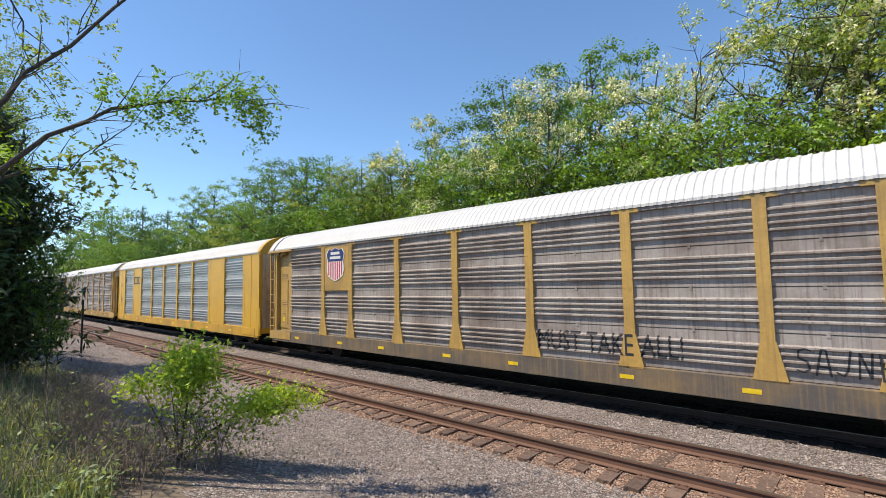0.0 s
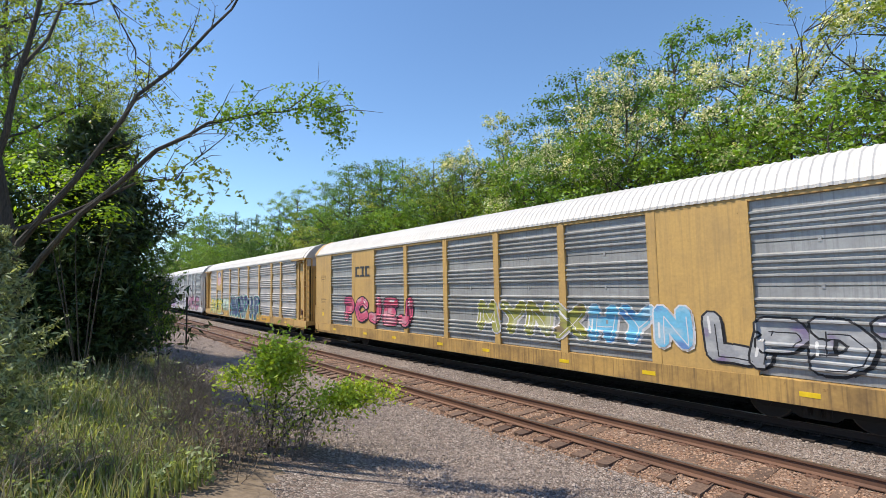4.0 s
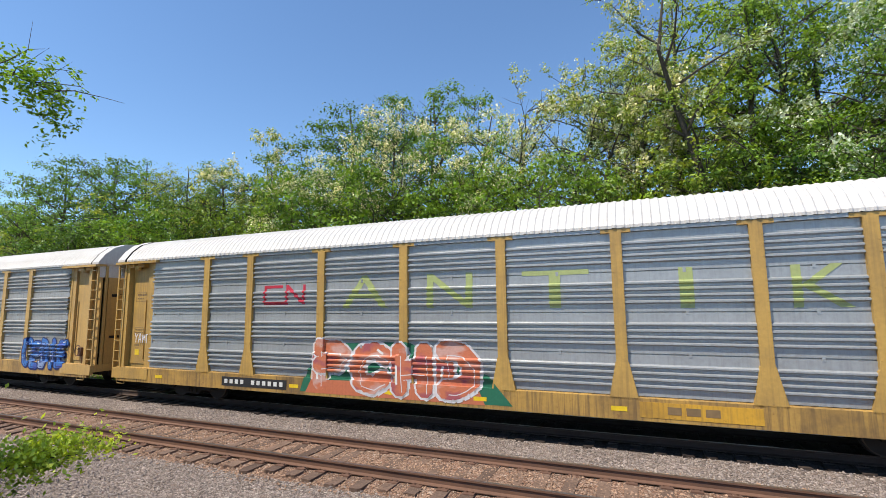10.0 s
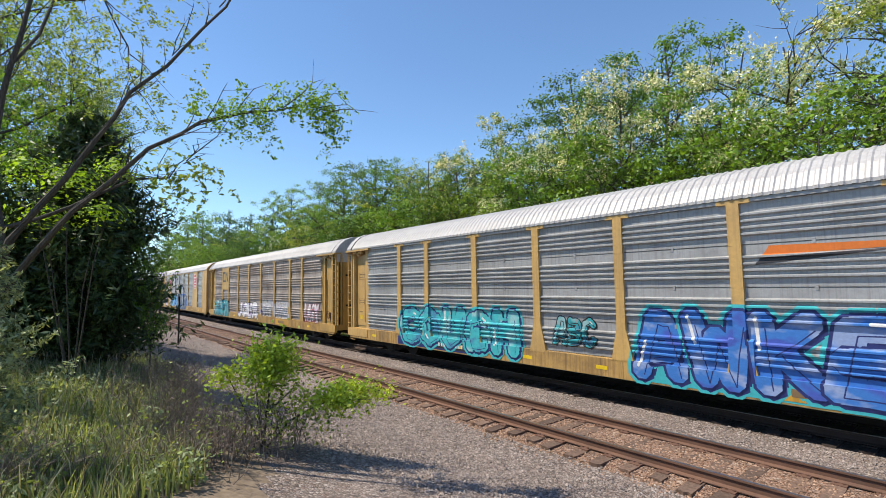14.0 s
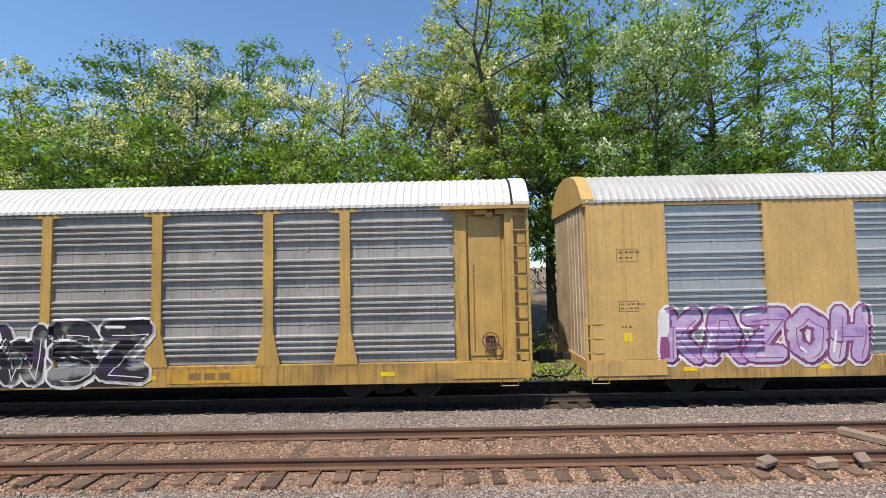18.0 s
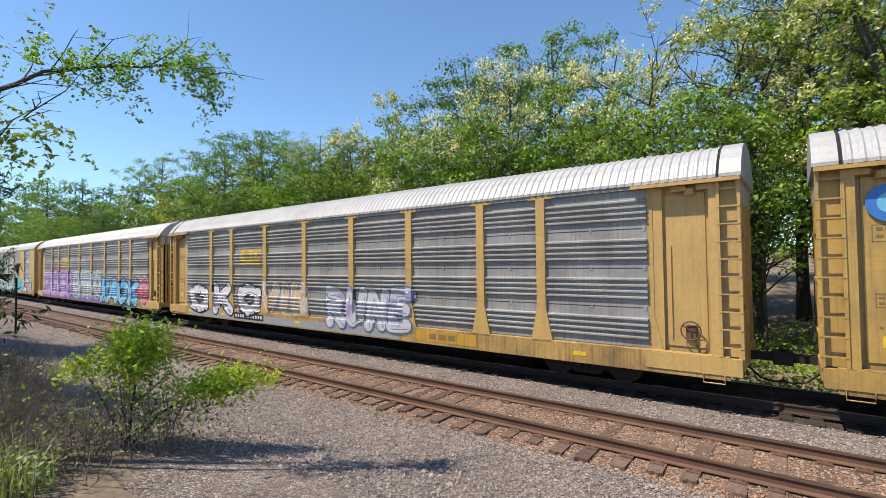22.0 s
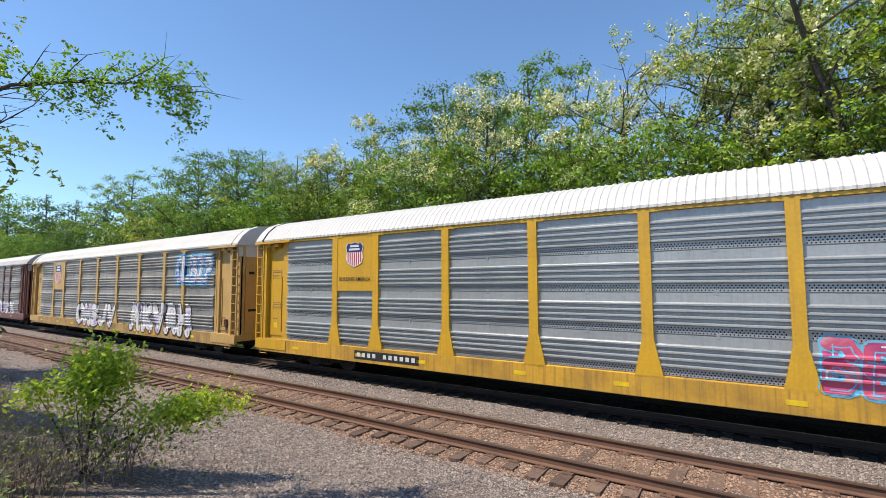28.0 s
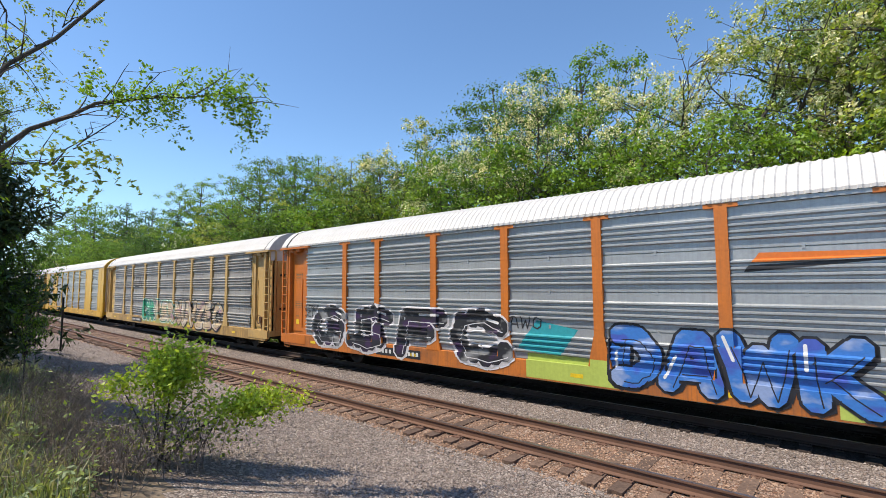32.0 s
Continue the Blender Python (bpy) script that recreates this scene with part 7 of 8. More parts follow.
def grass_edge(x):
    """How far the growth on the bank reaches towards the line."""
    return 1.25 + 0.14 * max(0.0, -6 - x) - 0.5 * max(0.0, x + 6) + 0.25 * math.sin(x * 1.7)


def blades(name, label, mat, count, region, tall, seed, lean=0.35, width=0.006):
    """Grass or dry stalks as thin bent triangles."""
    rng = np.random.RandomState(seed)
    v, f = [], []
    made = 0
    while made < count:
        x, y = rng.uniform(region[0], region[1]), rng.uniform(region[2], region[3])
        keep = 0.5 + 0.5 * noise.noise((x * 0.8, y * 0.8, seed))
        if y > grass_edge(x) or rng.rand() > keep + 0.25:
            made += 0.2
            continue
        z = height(x, y)
        h = rng.uniform(*tall) * (0.6 + 0.6 * keep)
        a = rng.uniform(0, 6.28)
        dx, dy = math.cos(a), math.sin(a)
        b = lean * h * rng.uniform(0.2, 1.2)
        w = width * rng.uniform(0.7, 1.4)
        k = len(v)
        ang = rng.uniform(0, 6.28)
        px, py = math.cos(ang) * w, math.sin(ang) * w
        v += [(x - px, y - py, z - 0.03), (x + px, y + py, z - 0.03), (x + dx * b * 0.35 + px * 0.8, y + dy * b * 0.35 + py * 0.8, z + h * 0.6), (x + dx * b * 0.35 - px * 0.8, y + dy * b * 0.35 - py * 0.8, z + h * 0.6), (x + dx * b, y + dy * b, z + h)]
        f += [(k, k + 1, k + 2, k + 3), (k + 3, k + 2, k + 4)]
        made += 1
    me = bpy.data.meshes.new(name)
    me.from_pydata(v, [], f)
    me.materials.append(MAT[mat])
    tagged(new(name, me), label, "grass", kind="stuff")


def weeds():
    """Low leafy weeds among the grass."""
    rng = np.random.RandomState(77)
    pts = []
    while len(pts) < 42000:
        x, y = rng.uniform(-15, -3.6), rng.uniform(-5, 3.2)
        keep = 0.5 + 0.7 * noise.noise((x * 1.1, y * 1.1, 7.0))
        if y > grass_edge(x) or rng.rand() > keep:
            pts.append((x, -30.0, 1.0)) if rng.rand() < 0.02 else None
            continue
        z = height(x, y)
        tall = 0.15 + 0.45 * max(0.0, keep - 0.3)
        for k in range(14):
            pts.append((x + rng.normal() * 0.05, y + rng.normal() * 0.05, z + rng.uniform(0.02, tall)))
    pts = [q for q in pts if q[1] > -20]
    me = leaf_mesh("weeds", pts, (0.02, 0.045), MAT["weed"], 78, long=1.3, flat=0.6)
    tagged(new("weeds", me), "low grey-green leafy weeds on the bank", "weeds", kind="stuff")


def far_verge():
    """Bright low growth along the far side of the tracks."""
    rng = np.random.RandomState(41)
    n = 80000
    x = rng.uniform(-45, 60, n)
    y = rng.uniform(15.6, 22.0, n)
    lump = np.array([0.5 + 0.8 * noise.noise((a * 0.5, b * 0.5, 3.0)) for a, b in zip(x, y)])
    g = np.array([height(a, b + bend(a)) for a, b in zip(x, y)])
    pts = np.stack([x, y + np.array([bend(a) for a in x]), g + rng.uniform(0, 1, n) * np.clip(lump, 0.15, 1.2) * 1.1], 1)
    me = leaf_mesh("verge_plants", pts, (0.04, 0.085), MAT["leaf_bright"], 43, long=1.4, flat=0.7, corners=3)
    tagged(new("verge_plants", me), "bright green low plants beyond the far track", "plants", kind="stuff")


def brush(name, label, at, tall, wide, stems, seed, mat="twig", leaves=0, leaf="leaf_olive"):
    """A leafless tangle of thin stems."""
    x, y = at
    t = thing(name, label, "brush", (x, y, height(x, y)), group="dry brush")
    rnd = random.Random(seed)
    bm = bmesh.new()
    tips = []
    for k in range(stems):
        a = Vector((rnd.gauss(0, wide * 0.3), rnd.gauss(0, wide * 0.3), -0.05))
        d = Vector((rnd.gauss(0, 0.35), rnd.gauss(0, 0.35), 1)).normalized()
        h = tall * rnd.uniform(0.4, 1.1)
        b = a + d * h * 0.5
        c = b + (d + Vector((rnd.uniform(-0.5, 0.5), rnd.uniform(-0.5, 0.5), 0))) * h * 0.5
        tube(bm, [a, b, c], [0.006, 0.004, 0.0015], 4, cap=False)
        tips += [b, c]
        for m in range(3):
            s = b.lerp(c, rnd.random())
            e = s + Vector((rnd.uniform(-0.25, 0.25), rnd.uniform(-0.25, 0.25), rnd.uniform(0.0, 0.25)))
            tube(bm, [s, e], [0.003, 0.001], 3, cap=False)
            tips.append(e)
    part("stem", bm, MAT[mat], t)
    if leaves:
        part("foliage", leaf_mesh("foliage", cloud(tips, leaves, 0.06, seed), (0.015, 0.035), MAT[leaf], seed), MAT[leaf], t)
    return t


def near_plants():
    far_verge()
    near_locust()
    second_locust()
    conifer("red_cedar", "dense dark green red cedar beside the locust", (-13.0, 0.55, height(-13, 0.55)), 5.6, 2.5, "cedar", 2100, 5, (0.028, 0.06), 0.13, long=2.2)
    conifer("red_cedar", "dark red cedar behind the locust", (-12.4, -1.6, height(-12.4, -1.6)), 4.8, 1.9, "cedar", 1300, 15, (0.028, 0.06), 0.12, long=2.2)
    conifer("juniper_sapling", "grey-green juniper sapling with feathery sprays", (-6.6, -0.5, height(-6.6, -0.5)), 2.6, 1.0, "juniper", 420, 6, (0.014, 0.03), 0.03, tight=0.45, long=1.7)
    conifer("juniper_sapling", "low grey-green juniper in the grass", (-6.2, -1.3, height(-6.2, -1.3)), 1.7, 1.0, "juniper", 330, 16, (0.014, 0.03), 0.025, tight=0.45, long=1.7)
    sapling_bush()
    leafy_sapling((-10.49, 0.36), (((-10.56, 0.94, 5.35), 300, (0.22, 0.25, 0.14)), ((-10.40, 0.18, 5.01), 380, (0.25, 0.30, 0.16)), ((-10.29, -0.34, 5.14), 260, (0.20, 0.25, 0.14)), ((-10.48, 0.66, 4.46), 240, (0.25, 0.25, 0.14)), ((-10.40, -0.10, 4.35), 200, (0.20, 0.25, 0.15))), 91)
    leafy_sapling((-9.92, -1.25), (((-9.90, -1.41, 4.38), 320, (0.25, 0.25, 0.20)), ((-9.89, -1.48, 3.75), 300, (0.25, 0.25, 0.20)), ((-10.15, -1.03, 4.93), 220, (0.22, 0.22, 0.16)), ((-9.91, -1.31, 5.14), 200, (0.22, 0.22, 0.16)), ((-9.82, -1.90, 3.99), 300, (0.25, 0.25, 0.25))), 92)
    # small leafy trees that close the view beside and behind the locust
    for i, (x, y, h) in enumerate(((-22, -5.5, 8.5), (-20, -2.0, 8.0), (-22, 1.0, 5.5), (-27, -1.0, 8.0), (-19, -9.0, 8.0))):
        plant(PROTO["shrub"][0], 8, x, y, h * 0.92, i * 1.3, 0.9)
    for i, (kind, x, y, h, w) in enumerate((("airy", -28.0, -5.4, 19.0, 0.8), ("locust", -26, 1.2, 11.5, 0.75), ("light", -27, -10.5, 20.0, 0.8), ("locust", -33, -5.6, 18.0, 0.8), ("airy", -24.5, -1.7, 12.5, 0.8), ("light", -31, -13, 18.0, 0.8), ("light", -28.2, -2.0, 16.5, 0.75), ("light", -27.4, 1.8, 10.4, 0.7), ("light", -24.0, 0.3, 11.2, 0.7))):
        plant(PROTO[kind][{"airy": 1, "locust": 0, "light": 0}[kind]], {"airy": 15, "locust": 14, "light": 15}[kind], x, y, h, i * 2.1, w)
    plant(PROTO["shrub"][0], 8, -12.1, 1.75, 2.6, 0.4, 0.5)
    for i, (x, y, h) in enumerate(((-7.5, 2.3, 0.9), (-7.0, 2.1, 0.8), (-7.2, 2.8, 0.7), (-6.6, 1.6, 0.8), (-7.9, 2.2, 0.8))):
        brush("brush", "thicket of pale dry stalks below the bush", (x, y), h, 0.8, 34, 300 + i, "twig", 90 if i % 2 else 30)
    blades("grass", "rough green and grey grass on the bank", "grass", 26000, (-17, -3.6, -5, 3.4), (0.14, 0.42), 21, 0.35, 0.009)
    weeds()
    blades("dry_grass", "dry straw-coloured grass stalks", "dry", 8000, (-16, -3.6, -4, 3.8), (0.2, 0.65), 22, 0.5, 0.006)
    rnd = random.Random(31)
    for k in range(34):
        x = rnd.uniform(-12.5, -5.6)
        y = min(2.5, 1.7 + (-7 - x) * 0.14) - abs(rnd.gauss(0, 0.5))
        if x > -6.2:
            y -= 0.9
        brush("brush", "tangle of dry brown stems", (x, y), rnd.uniform(0.5, 1.0), 0.7, 26, 100 + k, "twig", 60 if k % 3 == 0 else 0)

# ---------------------------------------------------------------- things beside the line
def cabinet():
    """Grey metal relay cabinet with a gabled lid; its long side faces along the line."""
    L, N = Vector((5.15, 3.45, 0)), Vector((4.78, 1.62, 0))
    along_v = (L - N).normalized()
    ang = math.atan2(along_v.y, along_v.x)
    long, deep, eave = (L - N).length, 0.95, 2.84
    zg = 0.25
    t = thing("relay_cabinet", "plain grey metal railway relay cabinet with a gabled lid", "cabinet", (N.x, N.y, 0))
    t.rotation_euler.z = ang       # local x runs along the long side, local -y into the box
    bm = bmesh.new()
    box(bm, 0, long, -deep, 0, zg, eave - 0.04, 0.012)
    part("body", bm, MAT["cabinet"], t, smooth=False)
    for x in (0.04, 0.62, 1.22, long - 0.05):
        bm = bmesh.new()
        box(bm, x - 0.008, x + 0.008, -0.002, 0.010, zg + 0.05, eave - 0.05, 0.003)
        part("seam", bm, MAT["cabinet"], t)
    for y in (-0.27, -0.68):
        bm = bmesh.new()
        box(bm, -0.010, 0.002, y - 0.006, y + 0.006, zg + 0.05, eave - 0.05, 0.002)
        part("seam", bm, MAT["cabinet"], t)
    bm = bmesh.new()
    o = 0.055
    prism(bm, [(o, eave - 0.07), (o, eave + 0.03), (-deep / 2, eave + 0.24), (-deep - o, eave + 0.03), (-deep - o, eave - 0.07), (-deep - o + 0.02, eave - 0.07), (-deep - o + 0.02, eave), (-deep / 2, eave + 0.2), (o - 0.02, eave), (o - 0.02, eave - 0.07)], "x", -0.09, long + 0.09)
    part("lid", bm, MAT["cabinet"], t)
    bm = bmesh.new()
    prism(bm, [(o - 0.02, eave - 0.02), (-deep / 2, eave + 0.195), (-deep - o + 0.02, eave - 0.02)], "x", -0.03, -0.012)
    part("gable", bm, MAT["cabinet"], t)
    for x in (0.30, long - 0.12):
        bm = bmesh.new()
        box(bm, x - 0.085, x + 0.085, o, o + 0.012, eave - 0.15, eave + 0.02, 0.004)
        b = part("lift_bracket", bm, MAT["cabinet"], t)
        for dx in (-0.055, 0.055):
            for dz in (-0.11, -0.02):
                bm = bmesh.new()
                disc(bm, (x + dx, o + 0.016, eave + dz), "y", 0.012, 0.012, 8)
                part("bolt", bm, MAT["steel"], b)
    for y in (-0.1, -0.28, -0.44, -0.5, -0.66, -0.86):
        bm = bmesh.new()
        disc(bm, (-0.032, y, eave + 0.02), "x", 0.012, 0.012, 8)
        part("bolt", bm, MAT["steel"], t)
    bm = bmesh.new()
    box(bm, -0.016, 0.0, -0.70, -0.2, eave - 0.16, eave - 0.145)
    part("vent_slot", bm, MAT["gap"], t)
    bm = bmesh.new()
    disc(bm, (-0.025, -0.45, 1.72), "x", 0.022, 0.05, 10)
    tube(bm, [(-0.05, -0.42, 1.72), (-0.05, -0.52, 1.72)], 0.012, 6)
    h = part("handle", bm, MAT["steel"], t, "steel door handle with a padlock")
    bm = bmesh.new()
    tube(bm, [(-0.04, -0.46, 1.70), (-0.04, -0.46, 1.62)], 0.008, 6)
    box(bm, -0.06, -0.02, -0.485, -0.435, 1.56, 1.63, 0.006)
    part("padlock", bm, MAT["steel"], h)
    bm = bmesh.new()
    disc(bm, (-0.02, -0.80, 1.98), "x", 0.03, 0.04, 10)
    disc(bm, (-0.02, -0.76, 1.92), "x", 0.018, 0.03, 8)
    part("lock", bm, MAT["steel"], t)
    bm = bmesh.new()
    tube(bm, [(long - 0.02, 0.04, eave - 0.3), (long - 0.02, 0.05, eave - 0.1), (long + 0.02, 0.05, eave + 0.02)], 0.018, 6)
    box(bm, long - 0.06, long - 0.01, 0.0, 0.06, eave - 0.3, eave - 0.24)
    part("hasp", bm, MAT["steel"], t)
    bm = bmesh.new()
    box(bm, -0.06, long + 0.06, -deep - 0.06, 0.06, zg - 0.35, zg + 0.01)
    part("plinth", bm, MAT["conduit"], t)


def security_camera(name, at, aim, label):
    t = thing(name, label, "camera", at)
    t.rotation_euler.z = aim
    bm = bmesh.new()
    prism(bm, [(-0.04, -0.035), (0.04, -0.035), (0.045, 0.02), (0.03, 0.045), (-0.03, 0.045), (-0.045, 0.02)], "x", -0.15, 0.16)
    bmesh.ops.bevel(bm, geom=bm.edges[:], offset=0.006, segments=1, affect="EDGES")
    part("housing", bm, MAT["pvc"], t)
    bm = bmesh.new()
    disc(bm, (-0.155, 0, 0), "x", 0.03, 0.01, 12)
    part("lens", bm, MAT["black"], t)
    bm = bmesh.new()
    tube(bm, [(0.05, 0, 0.03), (0.1, 0, 0.08), (0.18, 0, 0.08)], 0.016, 6)
    box(bm, 0.16, 0.24, -0.04, 0.04, 0.03, 0.13, 0.01)
    part("bracket", bm, MAT["pvc"], t)
    return t


def utility_pole():
    x, y = 6.83, 1.48
    z = height(x, y)
    t = thing("utility_pole", "weathered grey wooden utility pole with a white conduit", "utility pole", (x, y, z))
    bm = bmesh.new()
    tube(bm, [(0, 0, -0.4), (0, 0, 3), (-0.02, 0.02, 6), (-0.04, 0.04, 10)], [0.16, 0.148, 0.135, 0.12], 16)
    part("shaft", bm, MAT["pole"], t, smooth=True)
    bm = bmesh.new()
    cx, cy = -0.155, -0.08
    tube(bm, [(cx, cy, 0.1), (cx, cy, 1.22)], 0.028, 10)
    part("conduit", bm, MAT["pvc"], t, "white plastic conduit")
    bm = bmesh.new()
    tube(bm, [(cx + 0.01, cy, 1.5), (cx + 0.02, cy + 0.02, 4.0), (cx + 0.045, cy + 0.03, 9.5)], 0.028, 10)
    c = part("conduit", bm, MAT["pvc"], t, "white plastic conduit")
    for zz in (1.75, 3.1, 4.6):
        bm = bmesh.new()
        disc(bm, (cx + 0.012, cy, zz), "z", 0.034, 0.03, 10)
        part("strap", bm, MAT["steel"], c)
    bm = bmesh.new()
    box(bm, cx - 0.10, cx - 0.01, cy - 0.14, cy + 0.10, 1.16, 1.56, 0.008)
    part("junction_box", bm, MAT["cabinet"], t, "small grey metal junction box")
    # service cables
    w = thing("overhead_cable", "thin black service cables slung from the wooden pole", "cable", (x, y, 0))
    for pts in (((-0.07, 0.15, 6.24), (-0.16, 0.28, 5.59), (-0.26, 0.46, 4.80), (-0.39, 0.69, 4.11)),
                ((-0.16, 0.09, 4.62), (-0.25, 0.23, 4.51), (-0.44, 0.53, 4.07), (-0.65, 0.83, 3.67), (-0.85, 1.07, 3.36), (-1.06, 1.41, 3.27)),
                ((0.03, -0.08, 5.72), (-0.05, -0.21, 5.23), (-0.10, -0.50, 4.63)),
                ((0.03, -0.08, 5.69), (-0.04, -0.23, 5.13), (-0.10, -0.50, 4.54)),
                ((-0.02, -0.11, 4.25), (-0.02, -0.36, 3.97))):
        bm = bmesh.new()
        tube(bm, pts, 0.009, 6)
        part("cable", bm, MAT["cable"], w)
    bm = bmesh.new()
    tube(bm, [(-0.20 - 0.02 * math.cos(a), 0.16 - 0.09 * math.cos(a), 4.46 + 0.18 * math.sin(a)) for a in np.linspace(0.6, 6.6, 16)], 0.010, 6)
    part("cable_loop", bm, MAT["cable"], w)


def camera_mast():
    x, y = 5.42, 3.66
    z = height(x, y)
    t = thing("camera_mast", "thin grey steel mast with a white sensor on top", "mast", (x, y, z))
    bm = bmesh.new()
    tube(bm, [(0, 0, -0.2), (0, 0, 3.08)], 0.02, 8)
    part("tube", bm, MAT["steel"], t)
    bm = bmesh.new()
    disc(bm, (0, 0, 3.1), "z", 0.045, 0.06, 10)
    part("collar", bm, MAT["pvc"], t)
    security_camera("security_camera", (x - 0.16, y + 0.1, z + 3.16), math.radians(-30), "white weatherproof camera on the thin mast")
    security_camera("security_camera", (6.5, 1.85, 3.47), math.radians(-60), "white weatherproof camera bracketed to the wooden pole")
    security_camera("security_camera", (6.35, 3.35, 3.33), math.radians(-20), "white weatherproof camera beside the cabinet")
    m = thing("camera_mast", "thin grey steel mast with a white sensor on top", "mast", (6.55, 3.28, height(6.55, 3.28)))
    bm = bmesh.new()
    tube(bm, [(0, 0, -0.2), (0, 0, 3.4 - height(6.55, 3.28))], 0.02, 8)
    part("tube", bm, MAT["steel"], m)


def gabion():
    """Rubble held in wire mesh behind the pole."""
    t = thing("gabion_wall", "grey rubble stones packed in a wire mesh wall", "wall", (8.6, 2.3, height(8.6, 2.3)))
    t.rotation_euler.z = math.radians(-10)
    rnd = random.Random(2)
    bm = bmesh.new()
    box(bm, 0.05, 4.0, -0.9, 0.0, -0.3, 1.25)
    part("core", bm, MAT["soil"], t)
    stone_me = []
    for k in range(5):
        bm = bmesh.new()
        bmesh.ops.create_icosphere(bm, subdivisions=1, radius=0.085)
        for v in bm.verts:
            v.co *= rnd.uniform(0.8, 1.15)
        stone_me.append(to_mesh("stone", bm, MAT["stone"]))
    for i in range(10):
        for j in range(9):
            for face in (0, 1):
                s = new("stone", stone_me[(i * 3 + j) % 5])
                s.parent = t
                if face:
                    s.location = (0.03, -0.85 + i * 0.095, -0.05 + j * 0.15 + rnd.uniform(-0.03, 0.03))
                else:
                    s.location = (0.1 + i * 0.16, 0.0, -0.05 + j * 0.15 + rnd.uniform(-0.03, 0.03))
                s.rotation_euler = (rnd.uniform(0, 6), rnd.uniform(0, 6), rnd.uniform(0, 6))
    bm = bmesh.new()
    for i in range(14):
        tube(bm, [(-0.065, -0.92 + i * 0.075, -0.1), (-0.065, -0.92 + i * 0.075, 1.3)], 0.004, 4)
    for j in range(16):
        tube(bm, [(-0.068, -0.92, -0.05 + j * 0.085), (-0.068, 0.06, -0.05 + j * 0.085)], 0.004, 4)
    part("wire_mesh", bm, MAT["steel"], t)


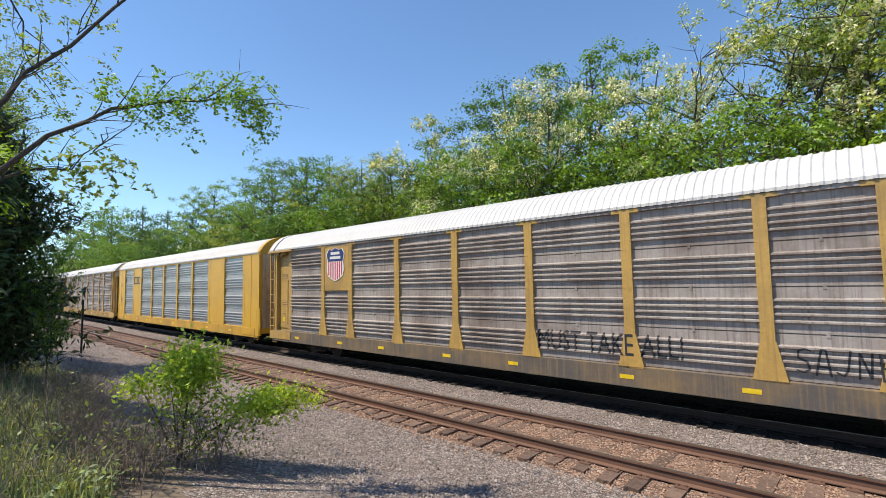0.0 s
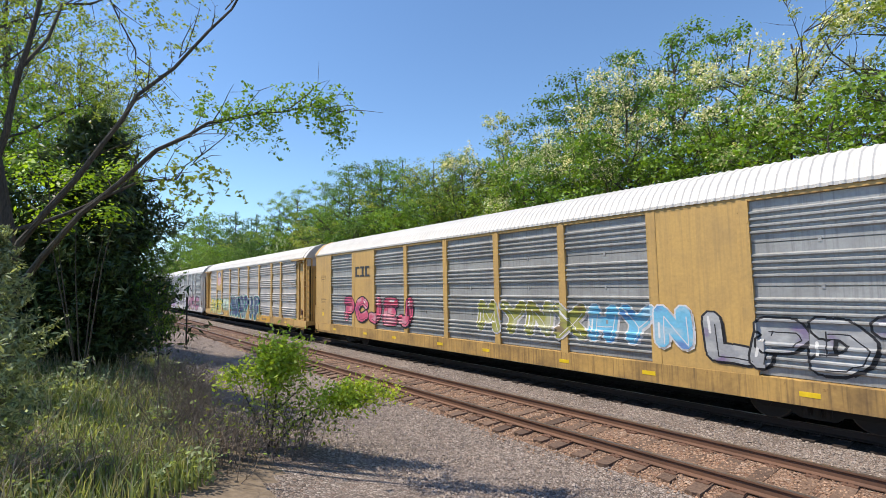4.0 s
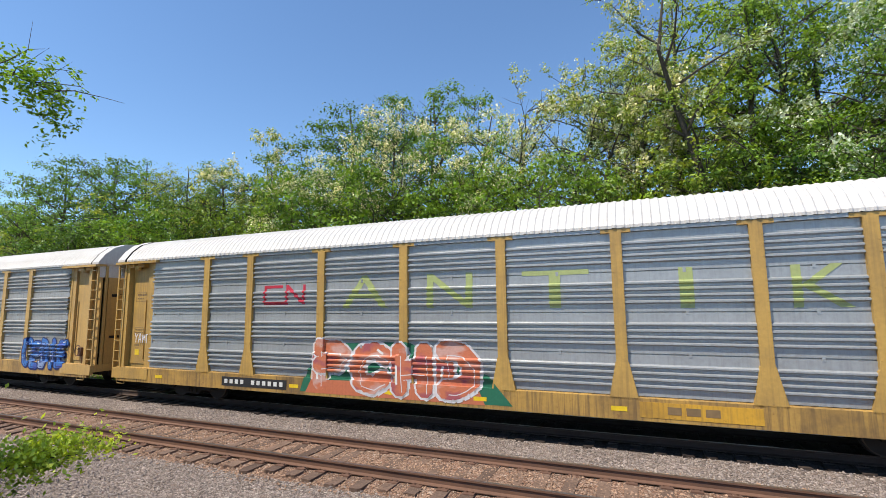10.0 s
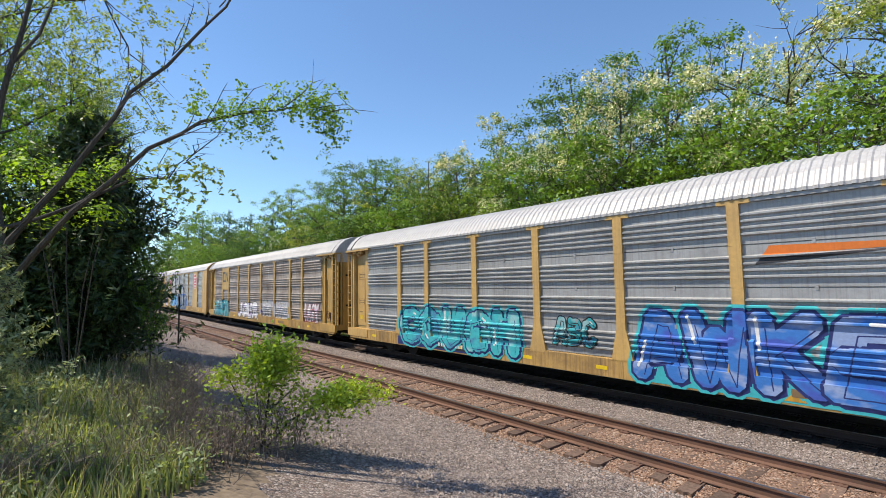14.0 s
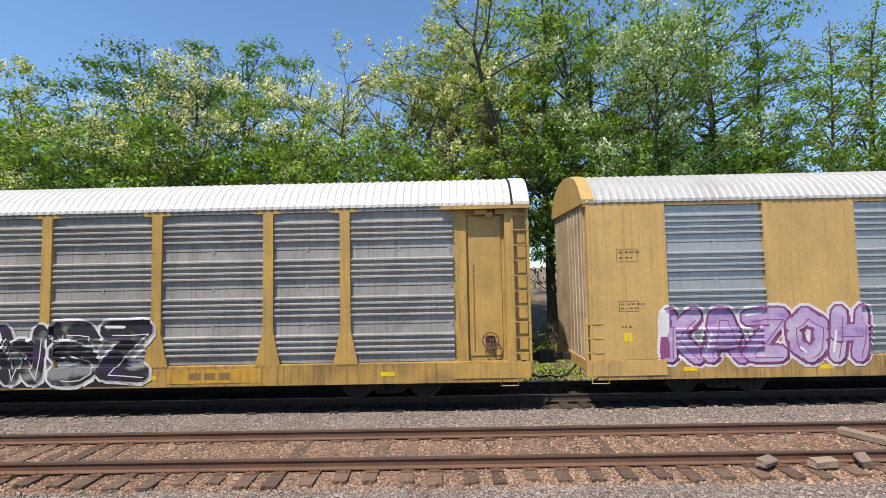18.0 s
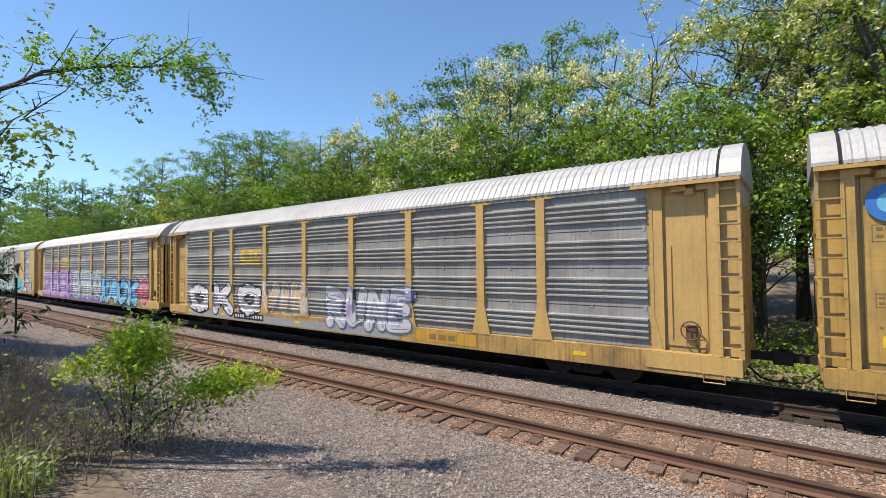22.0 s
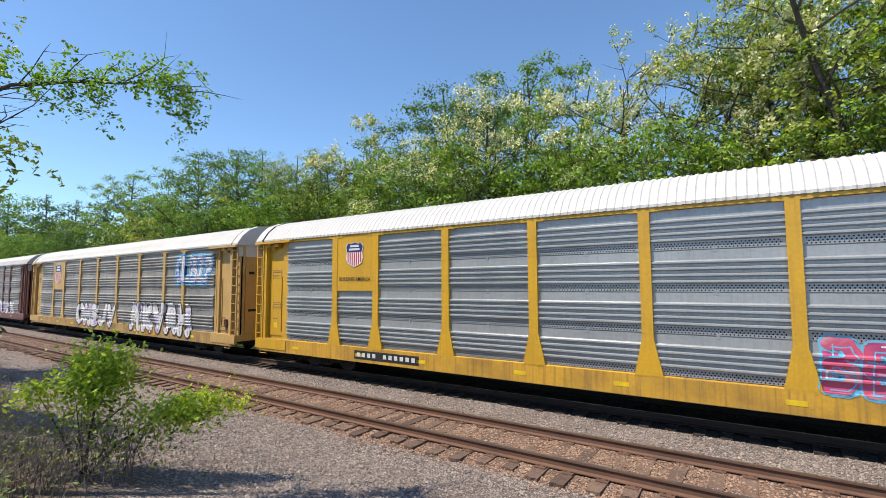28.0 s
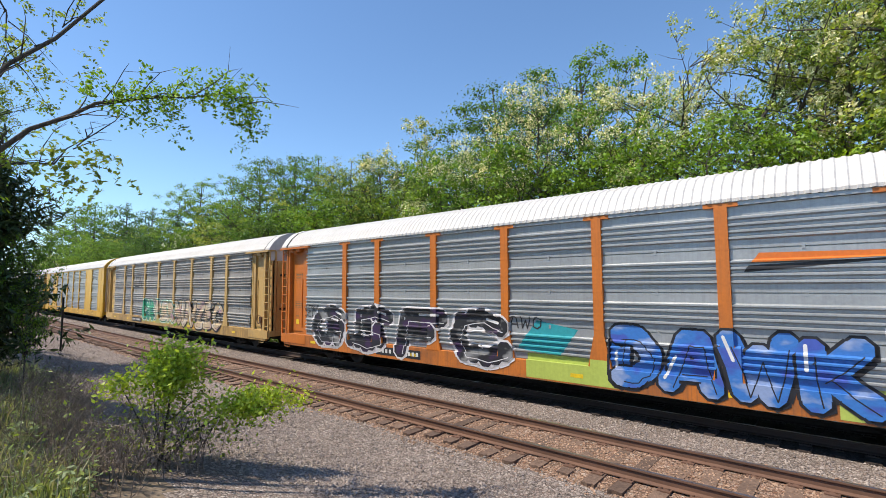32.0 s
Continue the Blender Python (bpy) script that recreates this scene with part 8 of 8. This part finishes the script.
def trackside():
    """Loose boards, broken ties, conduits, cables, a flag and a marker post."""
    for x, y, z, rot, ln, w, h, tip in ((5.2, 8.02, -0.07, 35, 0.46, 0.15, 0.08, 14), (6.1, 8.0, -0.09, 8, 0.42, 0.17, 0.1, 0), (6.78, 8.03, -0.08, 70, 0.25, 0.15, 0.12, -20), (8.2, 8.02, -0.07, 100, 0.28, 0.17, 0.13, 24), (9.0, 7.7, -0.16, 30, 0.32, 0.14, 0.1, 0)):
        t = thing("tie_chunk", "broken grey end of a wooden tie lying by the rail", "wood", (x, y, z + bend(x)), group="broken tie ends")
        t.rotation_euler = (radians(tip), radians(tip * 0.4), radians(rot))
        bm = bmesh.new()
        box(bm, -ln / 2, ln / 2, -w / 2, w / 2, -h, h * 0.3, 0.012)
        rr = random.Random(int(x * 10))
        for v in bm.verts:
            v.co += Vector((rr.uniform(-0.02, 0.02), rr.uniform(-0.015, 0.015), rr.uniform(-0.012, 0.012)))
        part("block", bm, MAT["board"], t)
    t = thing("loose_board", "grey weathered plank lying between the rails", "plank", (7.9, 9.15, -0.12))
    t.rotation_euler.z = radians(-63)
    bm = bmesh.new()
    box(bm, -0.5, 0.5, -0.11, 0.11, -0.06, 0.06, 0.01)
    part("plank", bm, MAT["board"], t)
    c = thing("conduit_stub", "pair of bent plastic conduit ends with cables beside the track", "conduit", (8.15, 7.1, -0.32))
    for dx, dy in ((0, 0), (0.36, -0.12)):
        bm = bmesh.new()
        tube(bm, [(dx, dy, -0.1), (dx, dy, 0.2), (dx + 0.02, dy + 0.03, 0.3), (dx + 0.0, dy + 0.12, 0.34)], [0.06, 0.06, 0.075, 0.085], 10)
        part("pipe", bm, MAT["conduit"], c)
    rnd = random.Random(12)
    for k in range(5):
        bm = bmesh.new()
        a = rnd.uniform(-0.1, 0.45)
        tube(bm, [(a, -0.05, 0.25), (a - 0.1, -0.25, 0.1), (a - 0.35 - rnd.uniform(0, 0.3), -0.35 - rnd.uniform(0, 0.25), 0.04), (a - 0.9 - rnd.uniform(0, 0.5), rnd.uniform(-0.5, 0.3), 0.03), (a - 1.3 - rnd.uniform(0, 0.9), rnd.uniform(-0.7, 0.7), 0.02)], 0.011, 5)
        part("cable", bm, MAT["conduit"], c)
    bm = bmesh.new()
    tube(bm, [(-0.6, -0.3, 0.04), (-0.9, -0.9, 0.12), (-1.3, -1.9, 0.24), (-1.9, -2.9, 0.5), (-2.6, -3.3, 0.62)], 0.022, 6)
    part("cable", bm, MAT["cable"], c, "thick black cable running to the cabinet")
    f = thing("marker_flags", "small orange ground marker flags by the rail", "flag", (9.9, 8.05, -0.26))
    for dx in (0, 0.75, 2.9):
        bm = bmesh.new()
        box(bm, dx - 0.09, dx + 0.09, -0.02, 0.03, 0.02, 0.075)
        tube(bm, [(dx, 0, -0.1), (dx, 0, 0.08)], 0.006, 5)
        part("flag", bm, MAT["flag"], f)
    x, y = -30.1, 5.7
    p = thing("marker_post", "thin dark steel marker post beside the line", "post", (x, y, height(x, y)))
    bm = bmesh.new()
    tube(bm, [(0, 0, -0.3), (0, 0, 2.7)], 0.045, 8)
    part("post", bm, MAT["under"], p)
    bm = bmesh.new()
    prism(bm, [(-0.12, 2.45), (0.12, 2.45), (0.02, 2.85), (-0.02, 2.85)], "y", -0.055, -0.045)
    part("plate", bm, MAT["under"], p)


cabinet()
utility_pole()
camera_mast()
gabion()
trackside()
woods()
near_plants()

build_train()
track("track_near", NEAR, -110, 90, (-60, 55))
# far track: ties and rails carry the train's shade in their colour
track("track_far", FAR, -110, 90, (-20, 20), "shade_tie", "shade_rail")
stones()

# ---------------------------------------------------------------- movement
def along(n, t):
    """Where the left end of car n stands at t seconds."""
    return 6.46 + PITCH * n - 22.07 * t + 0.0107 * t * t


def motions():
    for i, car in enumerate(TRAIN):
        rows = []
        for t in range(33):
            x = along(FIRST + i, t) + CARS[i].get("off", 0.0)
            mid = x + LENGTH / 2
            ang = slope(mid)
            rows.append((t, pose(x, FAR + bend(mid) - LENGTH / 2 * ang, 0, 0, 0, math.degrees(ang))))
        walk(car, rows)


motions()
